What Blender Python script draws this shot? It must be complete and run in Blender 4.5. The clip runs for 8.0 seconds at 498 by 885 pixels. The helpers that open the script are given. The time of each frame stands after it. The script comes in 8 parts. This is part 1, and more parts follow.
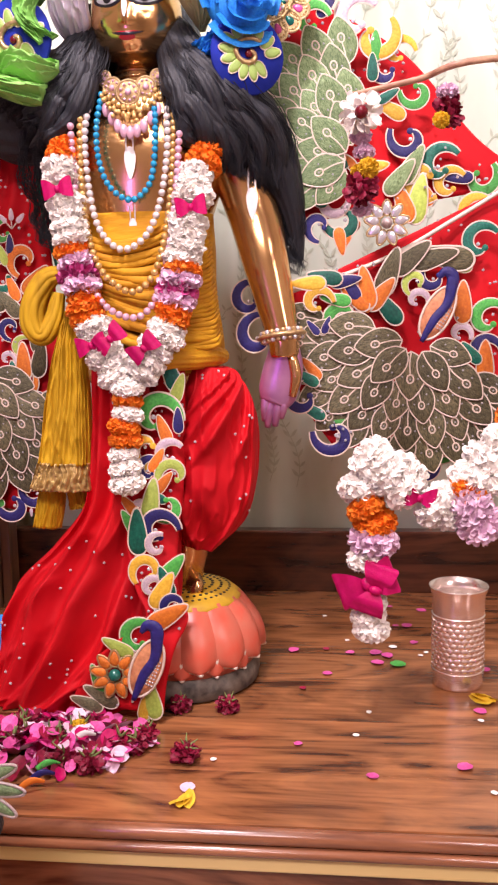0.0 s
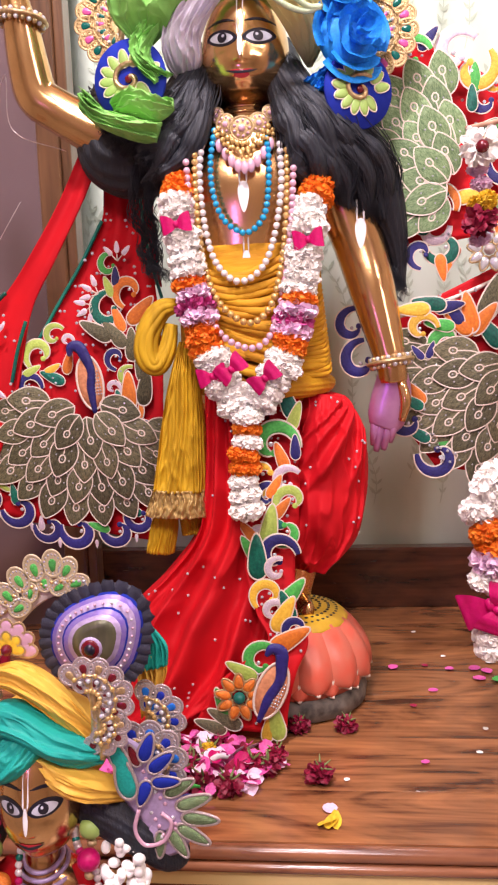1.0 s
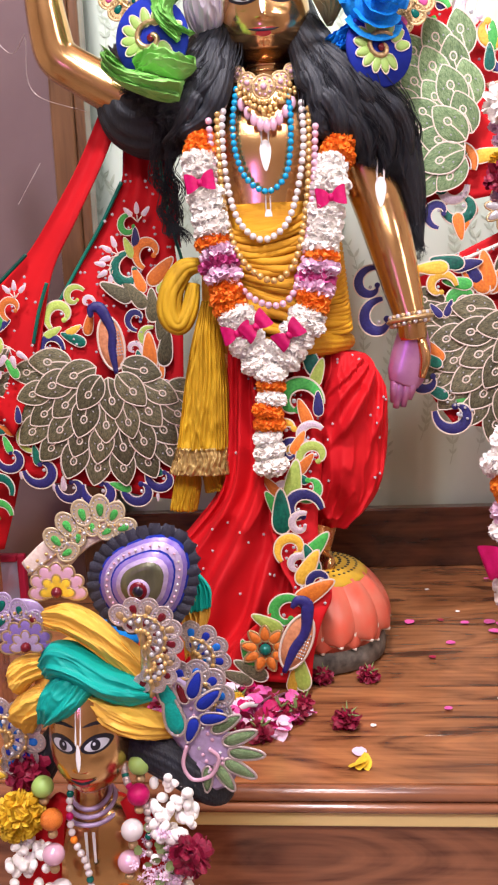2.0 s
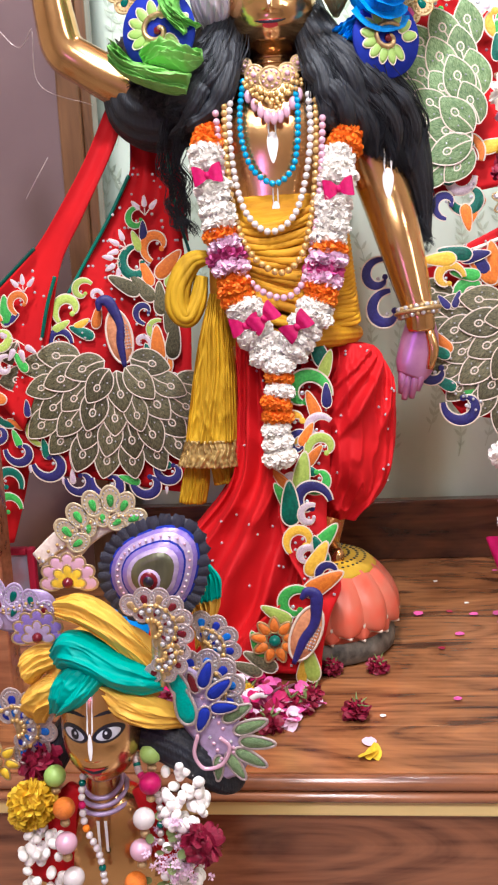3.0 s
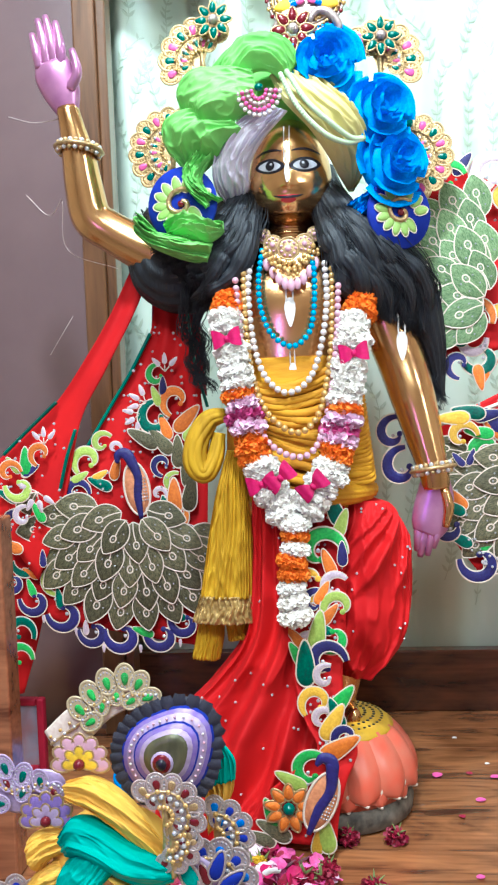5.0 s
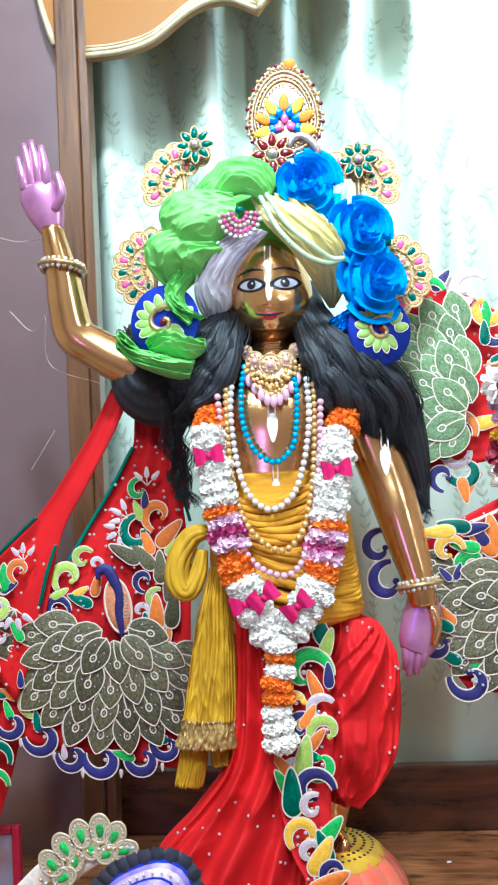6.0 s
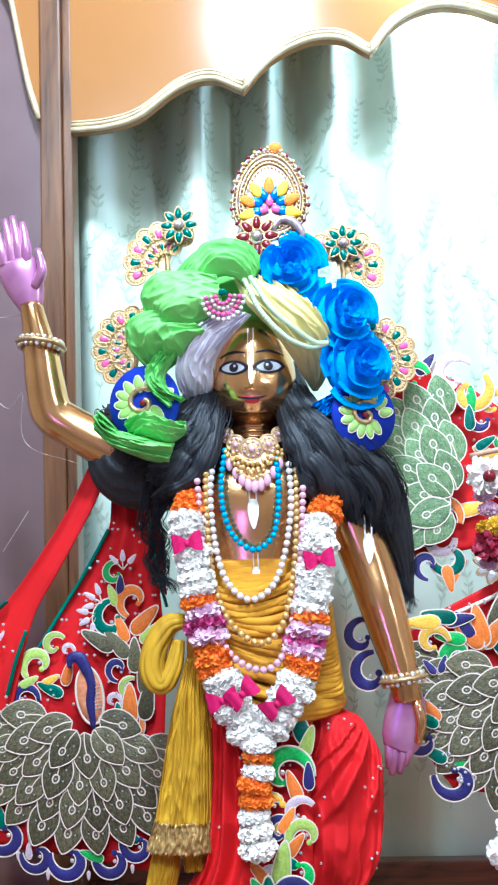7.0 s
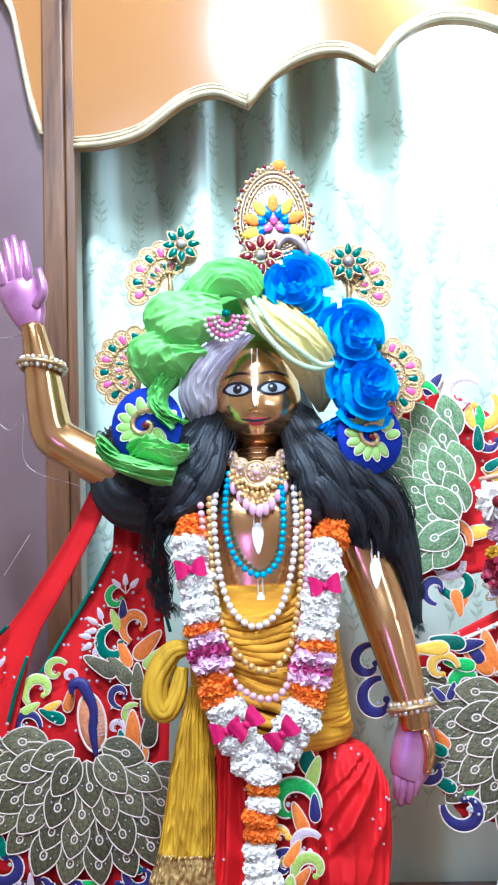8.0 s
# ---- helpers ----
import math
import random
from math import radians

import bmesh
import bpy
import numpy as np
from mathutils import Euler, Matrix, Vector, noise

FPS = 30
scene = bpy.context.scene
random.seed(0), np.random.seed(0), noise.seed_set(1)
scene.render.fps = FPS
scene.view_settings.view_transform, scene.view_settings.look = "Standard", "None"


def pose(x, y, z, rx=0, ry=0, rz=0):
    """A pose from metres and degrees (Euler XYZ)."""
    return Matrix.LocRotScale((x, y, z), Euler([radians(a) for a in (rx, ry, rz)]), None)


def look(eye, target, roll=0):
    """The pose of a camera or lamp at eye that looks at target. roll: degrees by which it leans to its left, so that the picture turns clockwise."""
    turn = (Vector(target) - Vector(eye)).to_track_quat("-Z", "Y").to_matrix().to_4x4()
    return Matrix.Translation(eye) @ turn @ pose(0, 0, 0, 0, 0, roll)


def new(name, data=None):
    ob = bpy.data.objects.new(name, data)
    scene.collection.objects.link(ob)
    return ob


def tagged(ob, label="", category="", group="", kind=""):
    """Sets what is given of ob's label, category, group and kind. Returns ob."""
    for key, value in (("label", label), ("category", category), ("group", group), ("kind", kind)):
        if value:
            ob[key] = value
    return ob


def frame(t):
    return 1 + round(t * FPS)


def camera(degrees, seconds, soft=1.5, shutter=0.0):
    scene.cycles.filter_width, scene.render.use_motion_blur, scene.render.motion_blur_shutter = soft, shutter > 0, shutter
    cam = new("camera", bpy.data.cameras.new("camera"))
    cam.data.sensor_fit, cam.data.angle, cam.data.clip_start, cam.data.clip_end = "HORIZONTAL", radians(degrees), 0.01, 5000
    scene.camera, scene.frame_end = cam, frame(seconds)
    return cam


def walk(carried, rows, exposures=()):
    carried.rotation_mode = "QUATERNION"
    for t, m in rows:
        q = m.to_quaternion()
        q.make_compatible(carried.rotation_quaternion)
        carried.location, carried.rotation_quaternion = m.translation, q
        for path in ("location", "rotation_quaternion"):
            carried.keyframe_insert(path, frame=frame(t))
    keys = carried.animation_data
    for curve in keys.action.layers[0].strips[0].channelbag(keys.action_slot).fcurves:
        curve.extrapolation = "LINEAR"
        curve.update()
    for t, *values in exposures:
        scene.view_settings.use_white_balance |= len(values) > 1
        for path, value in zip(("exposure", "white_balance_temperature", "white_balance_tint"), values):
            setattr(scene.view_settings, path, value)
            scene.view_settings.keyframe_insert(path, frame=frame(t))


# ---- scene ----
from mathutils import bvhtree

cam = camera(30.6, 8.0, 2.2)
PATH = [
    (0, (0.2133, -1.2069, 0.5193), (0.0207, 0.5616, 0.2475), -1.10),
    (0.5, (0.1305, -1.2087, 0.5409), (-0.0648, 0.5625, 0.2916), -1.70),
    (1, (0.0639, -1.2438, 0.5526), (-0.1197, 0.5274, 0.2925), -2.20),
    (1.5, (0.0234, -1.2636, 0.5391), (-0.1368, 0.5058, 0.2529), -2.50),
    (3, (0.0171, -1.2735, 0.5265), (-0.1584, 0.4905, 0.2142), -2.90),
    (3.5, (0.0171, -1.2744, 0.5364), (-0.1737, 0.4941, 0.2556), -2.90),
    (4, (0.0171, -1.2717, 0.5454), (-0.1818, 0.5031, 0.3186), -2.50),
    (4.2, (0.0162, -1.2717, 0.5508), (-0.1836, 0.5058, 0.3501), -2.50),
    (5.5, (0.0162, -1.2753, 0.5985), (-0.1674, 0.5148, 0.6003), -2.40),
    (6, (0.0225, -1.2600, 0.6192), (-0.1395, 0.5310, 0.7056), -2.70),
    (6.5, (0.0207, -1.2465, 0.6444), (-0.1143, 0.5418, 0.7983), -2.50),
    (7, (0.0198, -1.2312, 0.6606), (-0.0963, 0.5553, 0.8541), -2.00),
    (7.5, (0.0207, -1.2051, 0.6795), (-0.0900, 0.5796, 0.8829), -1.80),
    (8, (0.0243, -1.2123, 0.6858), (-0.1071, 0.5706, 0.8892), -2.10),
]
EXPOSURES = [(0, -0.19, 6650, 34), (1.5, -0.15, 6300, 26), (3.0, -0.08, 5900, 12), (4.0, -0.03, 5500, 1), (5.5, -0.02, 5100, -6), (6.5, -0.02, 4850, -4), (8.0, -0.03, 4700, 1)]
walk(cam, [(t, look(eye, target, roll)) for t, eye, target, roll in PATH], EXPOSURES)

# ---- light ----
world = bpy.data.worlds.new("world")
scene.world = world
world.use_nodes = True
world.node_tree.nodes["Background"].inputs[0].default_value = (1.0, 0.97, 0.95, 1)
world.node_tree.nodes["Background"].inputs[1].default_value = 0.25


def area_lamp(name, eye, target, size, size_y, power, colour):
    data = bpy.data.lights.new(name, "AREA")
    data.shape, data.size, data.size_y, data.energy, data.color = "RECTANGLE", size, size_y, power, colour
    ob = new(name, data)
    ob.matrix_world = look(eye, target)
    return ob


area_lamp("altar_spot_light", (-0.08, -0.95, 2.29), (0.10, 0.4, 1.1), 0.17, 0.17, 56, (1.0, 0.99, 0.98))
area_lamp("valance_light", (0.33, 0.325, 1.66), (0.06, 0.48, 1.10), 0.28, 0.03, 6.4, (0.84, 0.96, 1.0))
area_lamp("room_ceiling_light", (-0.2, -2.4, 2.45), (0, 0, 0.3), 1.4, 0.6, 90, (1.0, 0.94, 0.87))
# Added fill from the right, out of view; no known lamp stands there.
area_lamp("side_fill_light", (1.5, -1.5, 1.5), (0, 0, 0.5), 0.1, 0.9, 16, (1.0, 0.95, 0.9))
area_lamp("purple_stage_light", (-0.45, -1.6, 0.5), (0, 0, 0.6), 0.05, 0.22, 1.5, (0.50, 0.20, 1.0))


# ---- materials ----
def mat(name, colour, rough=0.6, metal=0.0, colour2=None, scale=30.0, bump=0.0, bump_scale=200.0, stretch=(1, 1, 1), coat=0.0,
        per_object=0.0):
    m = bpy.data.materials.new(name)
    m.use_nodes = True
    nt = m.node_tree
    b = nt.nodes["Principled BSDF"]
    b.inputs["Roughness"].default_value = rough
    b.inputs["Metallic"].default_value = metal
    b.inputs["Coat Weight"].default_value = coat
    b.inputs["Coat Roughness"].default_value = 0.08
    co = nt.nodes.new("ShaderNodeTexCoord")
    mp = nt.nodes.new("ShaderNodeMapping")
    mp.inputs["Scale"].default_value = stretch
    nt.links.new(co.outputs["Object"], mp.inputs[0])
    n = nt.nodes.new("ShaderNodeTexNoise")
    n.inputs["Scale"].default_value, n.inputs["Detail"].default_value = scale, 6
    nt.links.new(mp.outputs[0], n.inputs["Vector"])
    mix = nt.nodes.new("ShaderNodeMix")
    mix.data_type = "RGBA"
    c2 = colour2 or tuple(c * 0.72 for c in colour)
    mix.inputs[6].default_value, mix.inputs[7].default_value = (*c2, 1), (*colour, 1)
    ramp = nt.nodes.new("ShaderNodeMapRange")
    ramp.inputs[1].default_value, ramp.inputs[2].default_value = 0.32, 0.68
    nt.links.new(n.outputs["Fac"], ramp.inputs[0])
    nt.links.new(ramp.outputs[0], mix.inputs[0])
    out = mix.outputs[2]
    if per_object:
        info = nt.nodes.new("ShaderNodeObjectInfo")
        hsv = nt.nodes.new("ShaderNodeHueSaturation")
        rng = nt.nodes.new("ShaderNodeMapRange")
        rng.inputs[3].default_value, rng.inputs[4].default_value = 1 - per_object, 1 + per_object
        nt.links.new(info.outputs["Random"], rng.inputs[0])
        nt.links.new(rng.outputs[0], hsv.inputs["Value"])
        nt.links.new(out, hsv.inputs["Color"])
        out = hsv.outputs[0]
    nt.links.new(out, b.inputs["Base Color"])
    if bump:
        n2 = nt.nodes.new("ShaderNodeTexNoise")
        n2.inputs["Scale"].default_value, n2.inputs["Detail"].default_value = bump_scale, 4
        nt.links.new(mp.outputs[0], n2.inputs["Vector"])
        bp = nt.nodes.new("ShaderNodeBump")
        bp.inputs["Strength"].default_value, bp.inputs["Distance"].default_value = bump, min(0.22 / bump_scale, 0.0012)
        nt.links.new(n2.outputs["Fac"], bp.inputs["Height"])
        nt.links.new(bp.outputs[0], b.inputs["Normal"])
    return m


M = {
    "brass": mat("polished_brass", (0.78, 0.47, 0.21), 0.2, 0.95, (0.58, 0.32, 0.13), 9, 0.08, 22),
    "pinkmetal": mat("pink_palm_metal", (0.58, 0.27, 0.48), 0.3, 0.6, (0.40, 0.15, 0.34), 25),
    "white_paint": mat("white_paint", (0.85, 0.82, 0.8), 0.5),
    "eye_white": mat("eye_white_enamel", (0.62, 0.63, 0.70), 0.25),
    "black_paint": mat("black_paint", (0.012, 0.01, 0.02), 0.3),
    "lip_red": mat("lip_red_enamel", (0.55, 0.03, 0.04), 0.25),
    "hair": mat("black_hair", (0.012, 0.015, 0.023), 0.55, 0, (0.006, 0.007, 0.010), 60, 1.0, 90, (6, 6, 0.5)),
    "red": mat("red_satin", (0.60, 0.007, 0.009), 0.68, 0, (0.44, 0.004, 0.008), 7, 0.25, 600),
    "maroon": mat("maroon_satin", (0.32, 0.008, 0.03), 0.5, 0, None, 12, 0.25, 400),
    "mustard": mat("mustard_silk", (0.62, 0.37, 0.012), 0.7, 0, (0.40, 0.22, 0.008), 60, 1.0, 160, (1, 1, 0.1)),
    "saffron": mat("saffron_silk", (0.64, 0.33, 0.012), 0.7, 0, (0.46, 0.19, 0.01), 60, 1.0, 160, (0.15, 1, 1)),
    "gold_lace": mat("gold_lace", (0.62, 0.44, 0.16), 0.4, 0.4, (0.35, 0.22, 0.07), 150, 1.0, 300),
    "green_silk": mat("green_silk", (0.27, 0.62, 0.15), 0.5, 0, (0.17, 0.47, 0.09), 14, 0.2, 300),
    "lilac_silk": mat("lilac_silk", (0.78, 0.75, 0.84), 0.45, 0, (0.64, 0.58, 0.70), 20, 0.2, 300),
    "cream_silk": mat("cream_silk", (0.80, 0.70, 0.34), 0.45, 0, (0.62, 0.55, 0.20), 9, 0.2, 300),
    "blue_silk": mat("blue_silk", (0.010, 0.30, 0.80), 0.55, 0, (0.004, 0.19, 0.62), 20, 0.2, 300),
    "royal": mat("royal_blue_felt", (0.012, 0.03, 0.34), 0.8, 0, None, 60, 0.4, 600),
    "teal": mat("teal_silk", (0.0, 0.40, 0.32), 0.5, 0, (0.0, 0.29, 0.24), 14, 0.2, 300),
    "yellow_silk": mat("yellow_silk", (0.86, 0.53, 0.09), 0.5, 0, (0.74, 0.41, 0.05), 14, 0.2, 300),
    "wood": None,
    "e_green": mat("green_thread", (0.07, 0.5, 0.08), 0.5, 0, (0.03, 0.32, 0.05), 9, 0.6, 40, per_object=0.25),
    "e_lime": mat("lime_thread", (0.5, 0.64, 0.12), 0.5, 0, (0.33, 0.46, 0.07), 9, 0.6, 40, per_object=0.2),
    "e_blue": mat("navy_thread", (0.022, 0.020, 0.17), 0.45, 0, (0.012, 0.009, 0.10), 9, 0.6, 40, per_object=0.2),
    "e_teal": mat("teal_sequin", (0.0, 0.17, 0.11), 0.3, 0.2, (0.0, 0.08, 0.06), 9, 0.6, 40, per_object=0.25),
    "e_orange": mat("orange_thread", (0.85, 0.24, 0.02), 0.5, 0, (0.65, 0.14, 0.01), 9, 0.6, 40, per_object=0.2),
    "e_gold": mat("yellow_thread", (0.85, 0.52, 0.05), 0.5, 0, (0.68, 0.36, 0.02), 9, 0.6, 40, per_object=0.2),
    "e_cream": mat("cream_cord", (0.8, 0.7, 0.6), 0.5, 0.1, (0.66, 0.52, 0.43), 300, 0.6, 900),
    "e_pink": mat("pale_lilac_thread", (0.74, 0.62, 0.68), 0.3, 0.2, (0.55, 0.42, 0.52), 9, 0.4, 40),
    "e_peach": mat("peach_thread", (0.7, 0.3, 0.14), 0.5, 0, (0.5, 0.18, 0.08), 9, 0.6, 40),
    "e_olive": mat("olive_sequin_cloth", (0.20, 0.18, 0.095), 0.36, 0.3, (0.045, 0.046, 0.026), 16, 0.9, 40, (2.2, 0.8, 1), per_object=0.3),
    "e_sage": mat("sage_sequin_cloth", (0.30, 0.42, 0.20), 0.36, 0.25, (0.085, 0.17, 0.06), 16, 0.9, 40, (2.2, 0.8, 1), per_object=0.25),
    "gem": mat("clear_gem", (0.85, 0.85, 0.9), 0.08, 0.55),
    "gold": mat("gold_trim", (0.68, 0.50, 0.27), 0.36, 0.75, (0.42, 0.28, 0.12), 220, 0.6, 500),
    "silver": mat("silver_trim", (0.66, 0.56, 0.52), 0.34, 0.6, (0.42, 0.32, 0.32), 220, 0.6, 500),
    "pink_gem": mat("pink_gem", (0.75, 0.12, 0.35), 0.15, 0.1),
    "red_gem": mat("red_gem", (0.17, 0.008, 0.016), 0.2, 0.1),
    "green_gem": mat("green_gem", (0.0, 0.13, 0.1), 0.12, 0.1),
    "blue_gem": mat("blue_gem", (0.01, 0.16, 0.6), 0.15, 0.1),
    "light_green": mat("pale_green_applique", (0.36, 0.55, 0.13), 0.45, 0, None, 60),
    "pearl_white": mat("white_pearl", (0.78, 0.70, 0.68), 0.22, 0.1, coat=0.4),
    "pearl_gold": mat("gold_pearl", (0.72, 0.46, 0.16), 0.25, 0.45, coat=0.4),
    "pearl_pink": mat("pink_pearl", (0.76, 0.44, 0.55), 0.22, 0.1, coat=0.4),
    "pearl_blue": mat("turquoise_bead", (0.0, 0.34, 0.62), 0.2, 0.1, coat=0.4),
    "pearl_pale_green": mat("pale_green_pearl", (0.62, 0.78, 0.5), 0.22, 0.1, coat=0.4),
    "fl_white": mat("white_blossom", (0.96, 0.93, 0.88), 0.75, 0, (0.92, 0.87, 0.80), 3, 0.3, 12, per_object=0.05),
    "fl_orange": mat("marigold", (0.92, 0.27, 0.008), 0.7, 0, (0.78, 0.17, 0.0), 3, 0.3, 12, per_object=0.08),
    "fl_yellow": mat("yellow_blossom", (0.85, 0.55, 0.02), 0.65, 0, None, 3, 0.3, 12, per_object=0.1),
    "fl_pink": mat("pink_petal", (0.75, 0.11, 0.36), 0.55, 0, (0.56, 0.05, 0.24), 3, 0.3, 12, per_object=0.3),
    "fl_magenta": mat("magenta_ribbon", (0.52, 0.008, 0.12), 0.4, 0, (0.42, 0.005, 0.08), 3, 0.3, 12, per_object=0.1),
    "fl_rose": mat("dark_rose_petal", (0.32, 0.006, 0.045), 0.55, 0, (0.18, 0.003, 0.02), 3, 0.3, 12, per_object=0.3),
    "fl_lilac": mat("lilac_petal", (0.86, 0.66, 0.78), 0.6, 0, (0.78, 0.5, 0.66), 3, 0.3, 12, per_object=0.1),
    "stem": mat("green_sepal", (0.2, 0.26, 0.08), 0.6, 0, None, 60),
    "lotus": mat("coral_lotus_paint", (0.64, 0.10, 0.055), 0.36, 0, (0.56, 0.16, 0.10), 30, 0.5, 60),
    "lotus_base": mat("worn_dark_stone", (0.24, 0.20, 0.16), 0.6, 0, (0.03, 0.024, 0.02), 45, 0.6, 60),
    "lotus_top": mat("yellow_lotus_top", (0.72, 0.42, 0.02), 0.45, 0, None, 30),
    "steel": mat("engraved_steel", (0.92, 0.80, 0.74), 0.27, 0.9, (0.78, 0.64, 0.58), 60, 0.15, 120),
    "curtain": mat("ivory_brocade", (0.61, 0.69, 0.58), 0.42, 0.0, (0.52, 0.60, 0.49), 10, 0.25, 500, (1, 1, 0.4)),
    "leafthread": mat("grey_green_brocade_leaf", (0.47, 0.54, 0.42), 0.3, 0.0, (0.40, 0.47, 0.36), 60),
    "tan": mat("tan_laminate", (0.31, 0.145, 0.045), 0.15, 0, (0.29, 0.13, 0.04), 3, coat=0.08),
    "moulding": mat("pale_gold_moulding", (0.62, 0.5, 0.3), 0.35, 0.2),
    "pale_strip": mat("pale_yellow_wood", (0.86, 0.66, 0.29), 0.4, 0, (0.76, 0.54, 0.2), 12, stretch=(0.1, 1, 1)),
    "plum": mat("dark_polished_panel", (0.17, 0.11, 0.115), 0.2, 0, (0.12, 0.075, 0.085), 4, coat=0.4),
    "wall": mat("cream_wall_paint", (0.7, 0.6, 0.5), 0.8, 0, None, 8),
    "floor": mat("pale_floor_tile", (0.5, 0.42, 0.36), 0.3, 0, None, 6),
    "feather": mat("slate_feather", (0.03, 0.03, 0.05), 0.5, 0, (0.015, 0.015, 0.03), 50, 0.5, 200, per_object=0.3),
    "violet": mat("violet_sequin", (0.22, 0.13, 0.5), 0.35, 0.2, (0.3, 0.22, 0.5), 200, 0.5, 600),
    "mauve": mat("mauve_cord", (0.55, 0.42, 0.65), 0.4, 0.2, None, 200, 0.5, 600),
}


M["tan"].node_tree.nodes["Principled BSDF"].inputs["Specular IOR Level"].default_value = 0.3
panel_shader = M["plum"].node_tree.nodes["Principled BSDF"]
panel_shader.inputs["IOR"].default_value, panel_shader.inputs["Coat Weight"].default_value = 1.9, 1.0


def wood(name, c_dark, c_light, rough, along="x"):
    m = bpy.data.materials.new(name)
    m.use_nodes = True
    nt = m.node_tree
    b = nt.nodes["Principled BSDF"]
    b.inputs["Roughness"].default_value, b.inputs["Coat Weight"].default_value, b.inputs["Coat Roughness"].default_value = rough, 0.4, 0.12
    co = nt.nodes.new("ShaderNodeTexCoord")
    info = nt.nodes.new("ShaderNodeObjectInfo")
    add = nt.nodes.new("ShaderNodeVectorMath")
    add.operation = "ADD"
    sc = nt.nodes.new("ShaderNodeVectorMath")
    sc.operation = "SCALE"
    sc.inputs[0].default_value = (3.1, 7.7, 1.3)
    nt.links.new(info.outputs["Random"], sc.inputs["Scale"])
    nt.links.new(co.outputs["Object"], add.inputs[0])
    nt.links.new(sc.outputs[0], add.inputs[1])
    mp = nt.nodes.new("ShaderNodeMapping")
    mp.inputs["Scale"].default_value = {"x": (2.0, 7, 7), "z": (9, 9, 1.0)}[along]
    nt.links.new(add.outputs[0], mp.inputs[0])
    n1 = nt.nodes.new("ShaderNodeTexNoise")
    n1.inputs["Scale"].default_value, n1.inputs["Detail"].default_value, n1.inputs["Distortion"].default_value = 1.5, 5, 3.4
    nt.links.new(mp.outputs[0], n1.inputs["Vector"])
    wv = nt.nodes.new("ShaderNodeTexNoise")
    wv.inputs["Scale"].default_value, wv.inputs["Detail"].default_value = 9, 8
    mp2 = nt.nodes.new("ShaderNodeMapping")
    mp2.inputs["Scale"].default_value = {"x": (0.6, 16, 16), "z": (16, 16, 0.6)}[along]
    nt.links.new(add.outputs[0], mp2.inputs[0])
    nt.links.new(mp2.outputs[0], wv.inputs["Vector"])
    mixf = nt.nodes.new("ShaderNodeMath")
    mixf.operation = "MULTIPLY_ADD"
    mixf.inputs[1].default_value, mixf.inputs[2].default_value = 0.3, 0.0
    nt.links.new(wv.outputs["Fac"], mixf.inputs[0])
    addf = nt.nodes.new("ShaderNodeMath")
    addf.operation = "MULTIPLY_ADD"
    addf.inputs[1].default_value = 0.75
    nt.links.new(n1.outputs["Fac"], addf.inputs[0])
    nt.links.new(mixf.outputs[0], addf.inputs[2])
    r = nt.nodes.new("ShaderNodeValToRGB")
    r.color_ramp.elements[0].position, r.color_ramp.elements[1].position = 0.36, 0.68
    r.color_ramp.elements[0].color, r.color_ramp.elements[1].color = (*c_dark, 1), (*c_light, 1)
    mid = r.color_ramp.elements.new(0.5)
    mid.color = (*[0.45 * a + 0.55 * c for a, c in zip(c_dark, c_light)], 1)
    nt.links.new(addf.outputs[0], r.inputs[0])
    nt.links.new(r.outputs[0], b.inputs["Base Color"])
    bp = nt.nodes.new("ShaderNodeBump")
    bp.inputs["Strength"].default_value, bp.inputs["Distance"].default_value = 0.12, 0.002
    nt.links.new(wv.outputs["Fac"], bp.inputs["Height"])
    nt.links.new(bp.outputs[0], b.inputs["Normal"])
    return m


for key in ("red", "maroon", "mustard", "saffron", "green_silk", "lilac_silk", "cream_silk", "blue_silk", "teal", "yellow_silk", "royal", "fl_magenta"):
    M[key].node_tree.nodes["Principled BSDF"].inputs["Specular IOR Level"].default_value = 0.22
M["wood"] = wood("walnut_boards", (0.055, 0.016, 0.008), (0.42, 0.165, 0.060), 0.22)
# walnut tone lowered to paint in the shade on the back rail
M["dark_wood"] = wood("shade_darkened_walnut", (0.022, 0.008, 0.006), (0.13, 0.042, 0.02), 0.25)
M["edge_wood"] = wood("red_walnut_moulding", (0.10, 0.03, 0.015), (0.36, 0.14, 0.065), 0.22)
M["post_wood"] = wood("teak_post", (0.05, 0.02, 0.009), (0.18, 0.082, 0.034), 0.3, "z")


# ---- mesh helpers ----
def finish(name, bm, material, smooth=True):
    me = bpy.data.meshes.new(name)
    if len(bm.faces) < 30000:
        bmesh.ops.recalc_face_normals(bm, faces=bm.faces)
    for f in bm.faces:
        f.smooth = smooth
    bm.to_mesh(me)
    bm.free()
    for m in material if isinstance(material, (list, tuple)) else [material]:
        me.materials.append(M[m] if isinstance(m, str) else m)
    return me


def part(name, bm, material, parent, label="", smooth=True):
    me = finish(name, bm, material, smooth) if isinstance(bm, bmesh.types.BMesh) else bm
    ob = new(name, me)
    ob.parent = parent
    return tagged(ob, label)


def thing(name, label, category, at=(0, 0, 0), group="", kind=""):
    ob = new(name)
    ob.empty_display_size = 0.03
    ob.location = at
    ob["home"] = at
    return tagged(ob, label, category, group, kind)


def solo(name, bm, material, label, category, group="", kind="", smooth=True):
    return tagged(new(name, finish(name, bm, material, smooth)), label, category, group, kind)


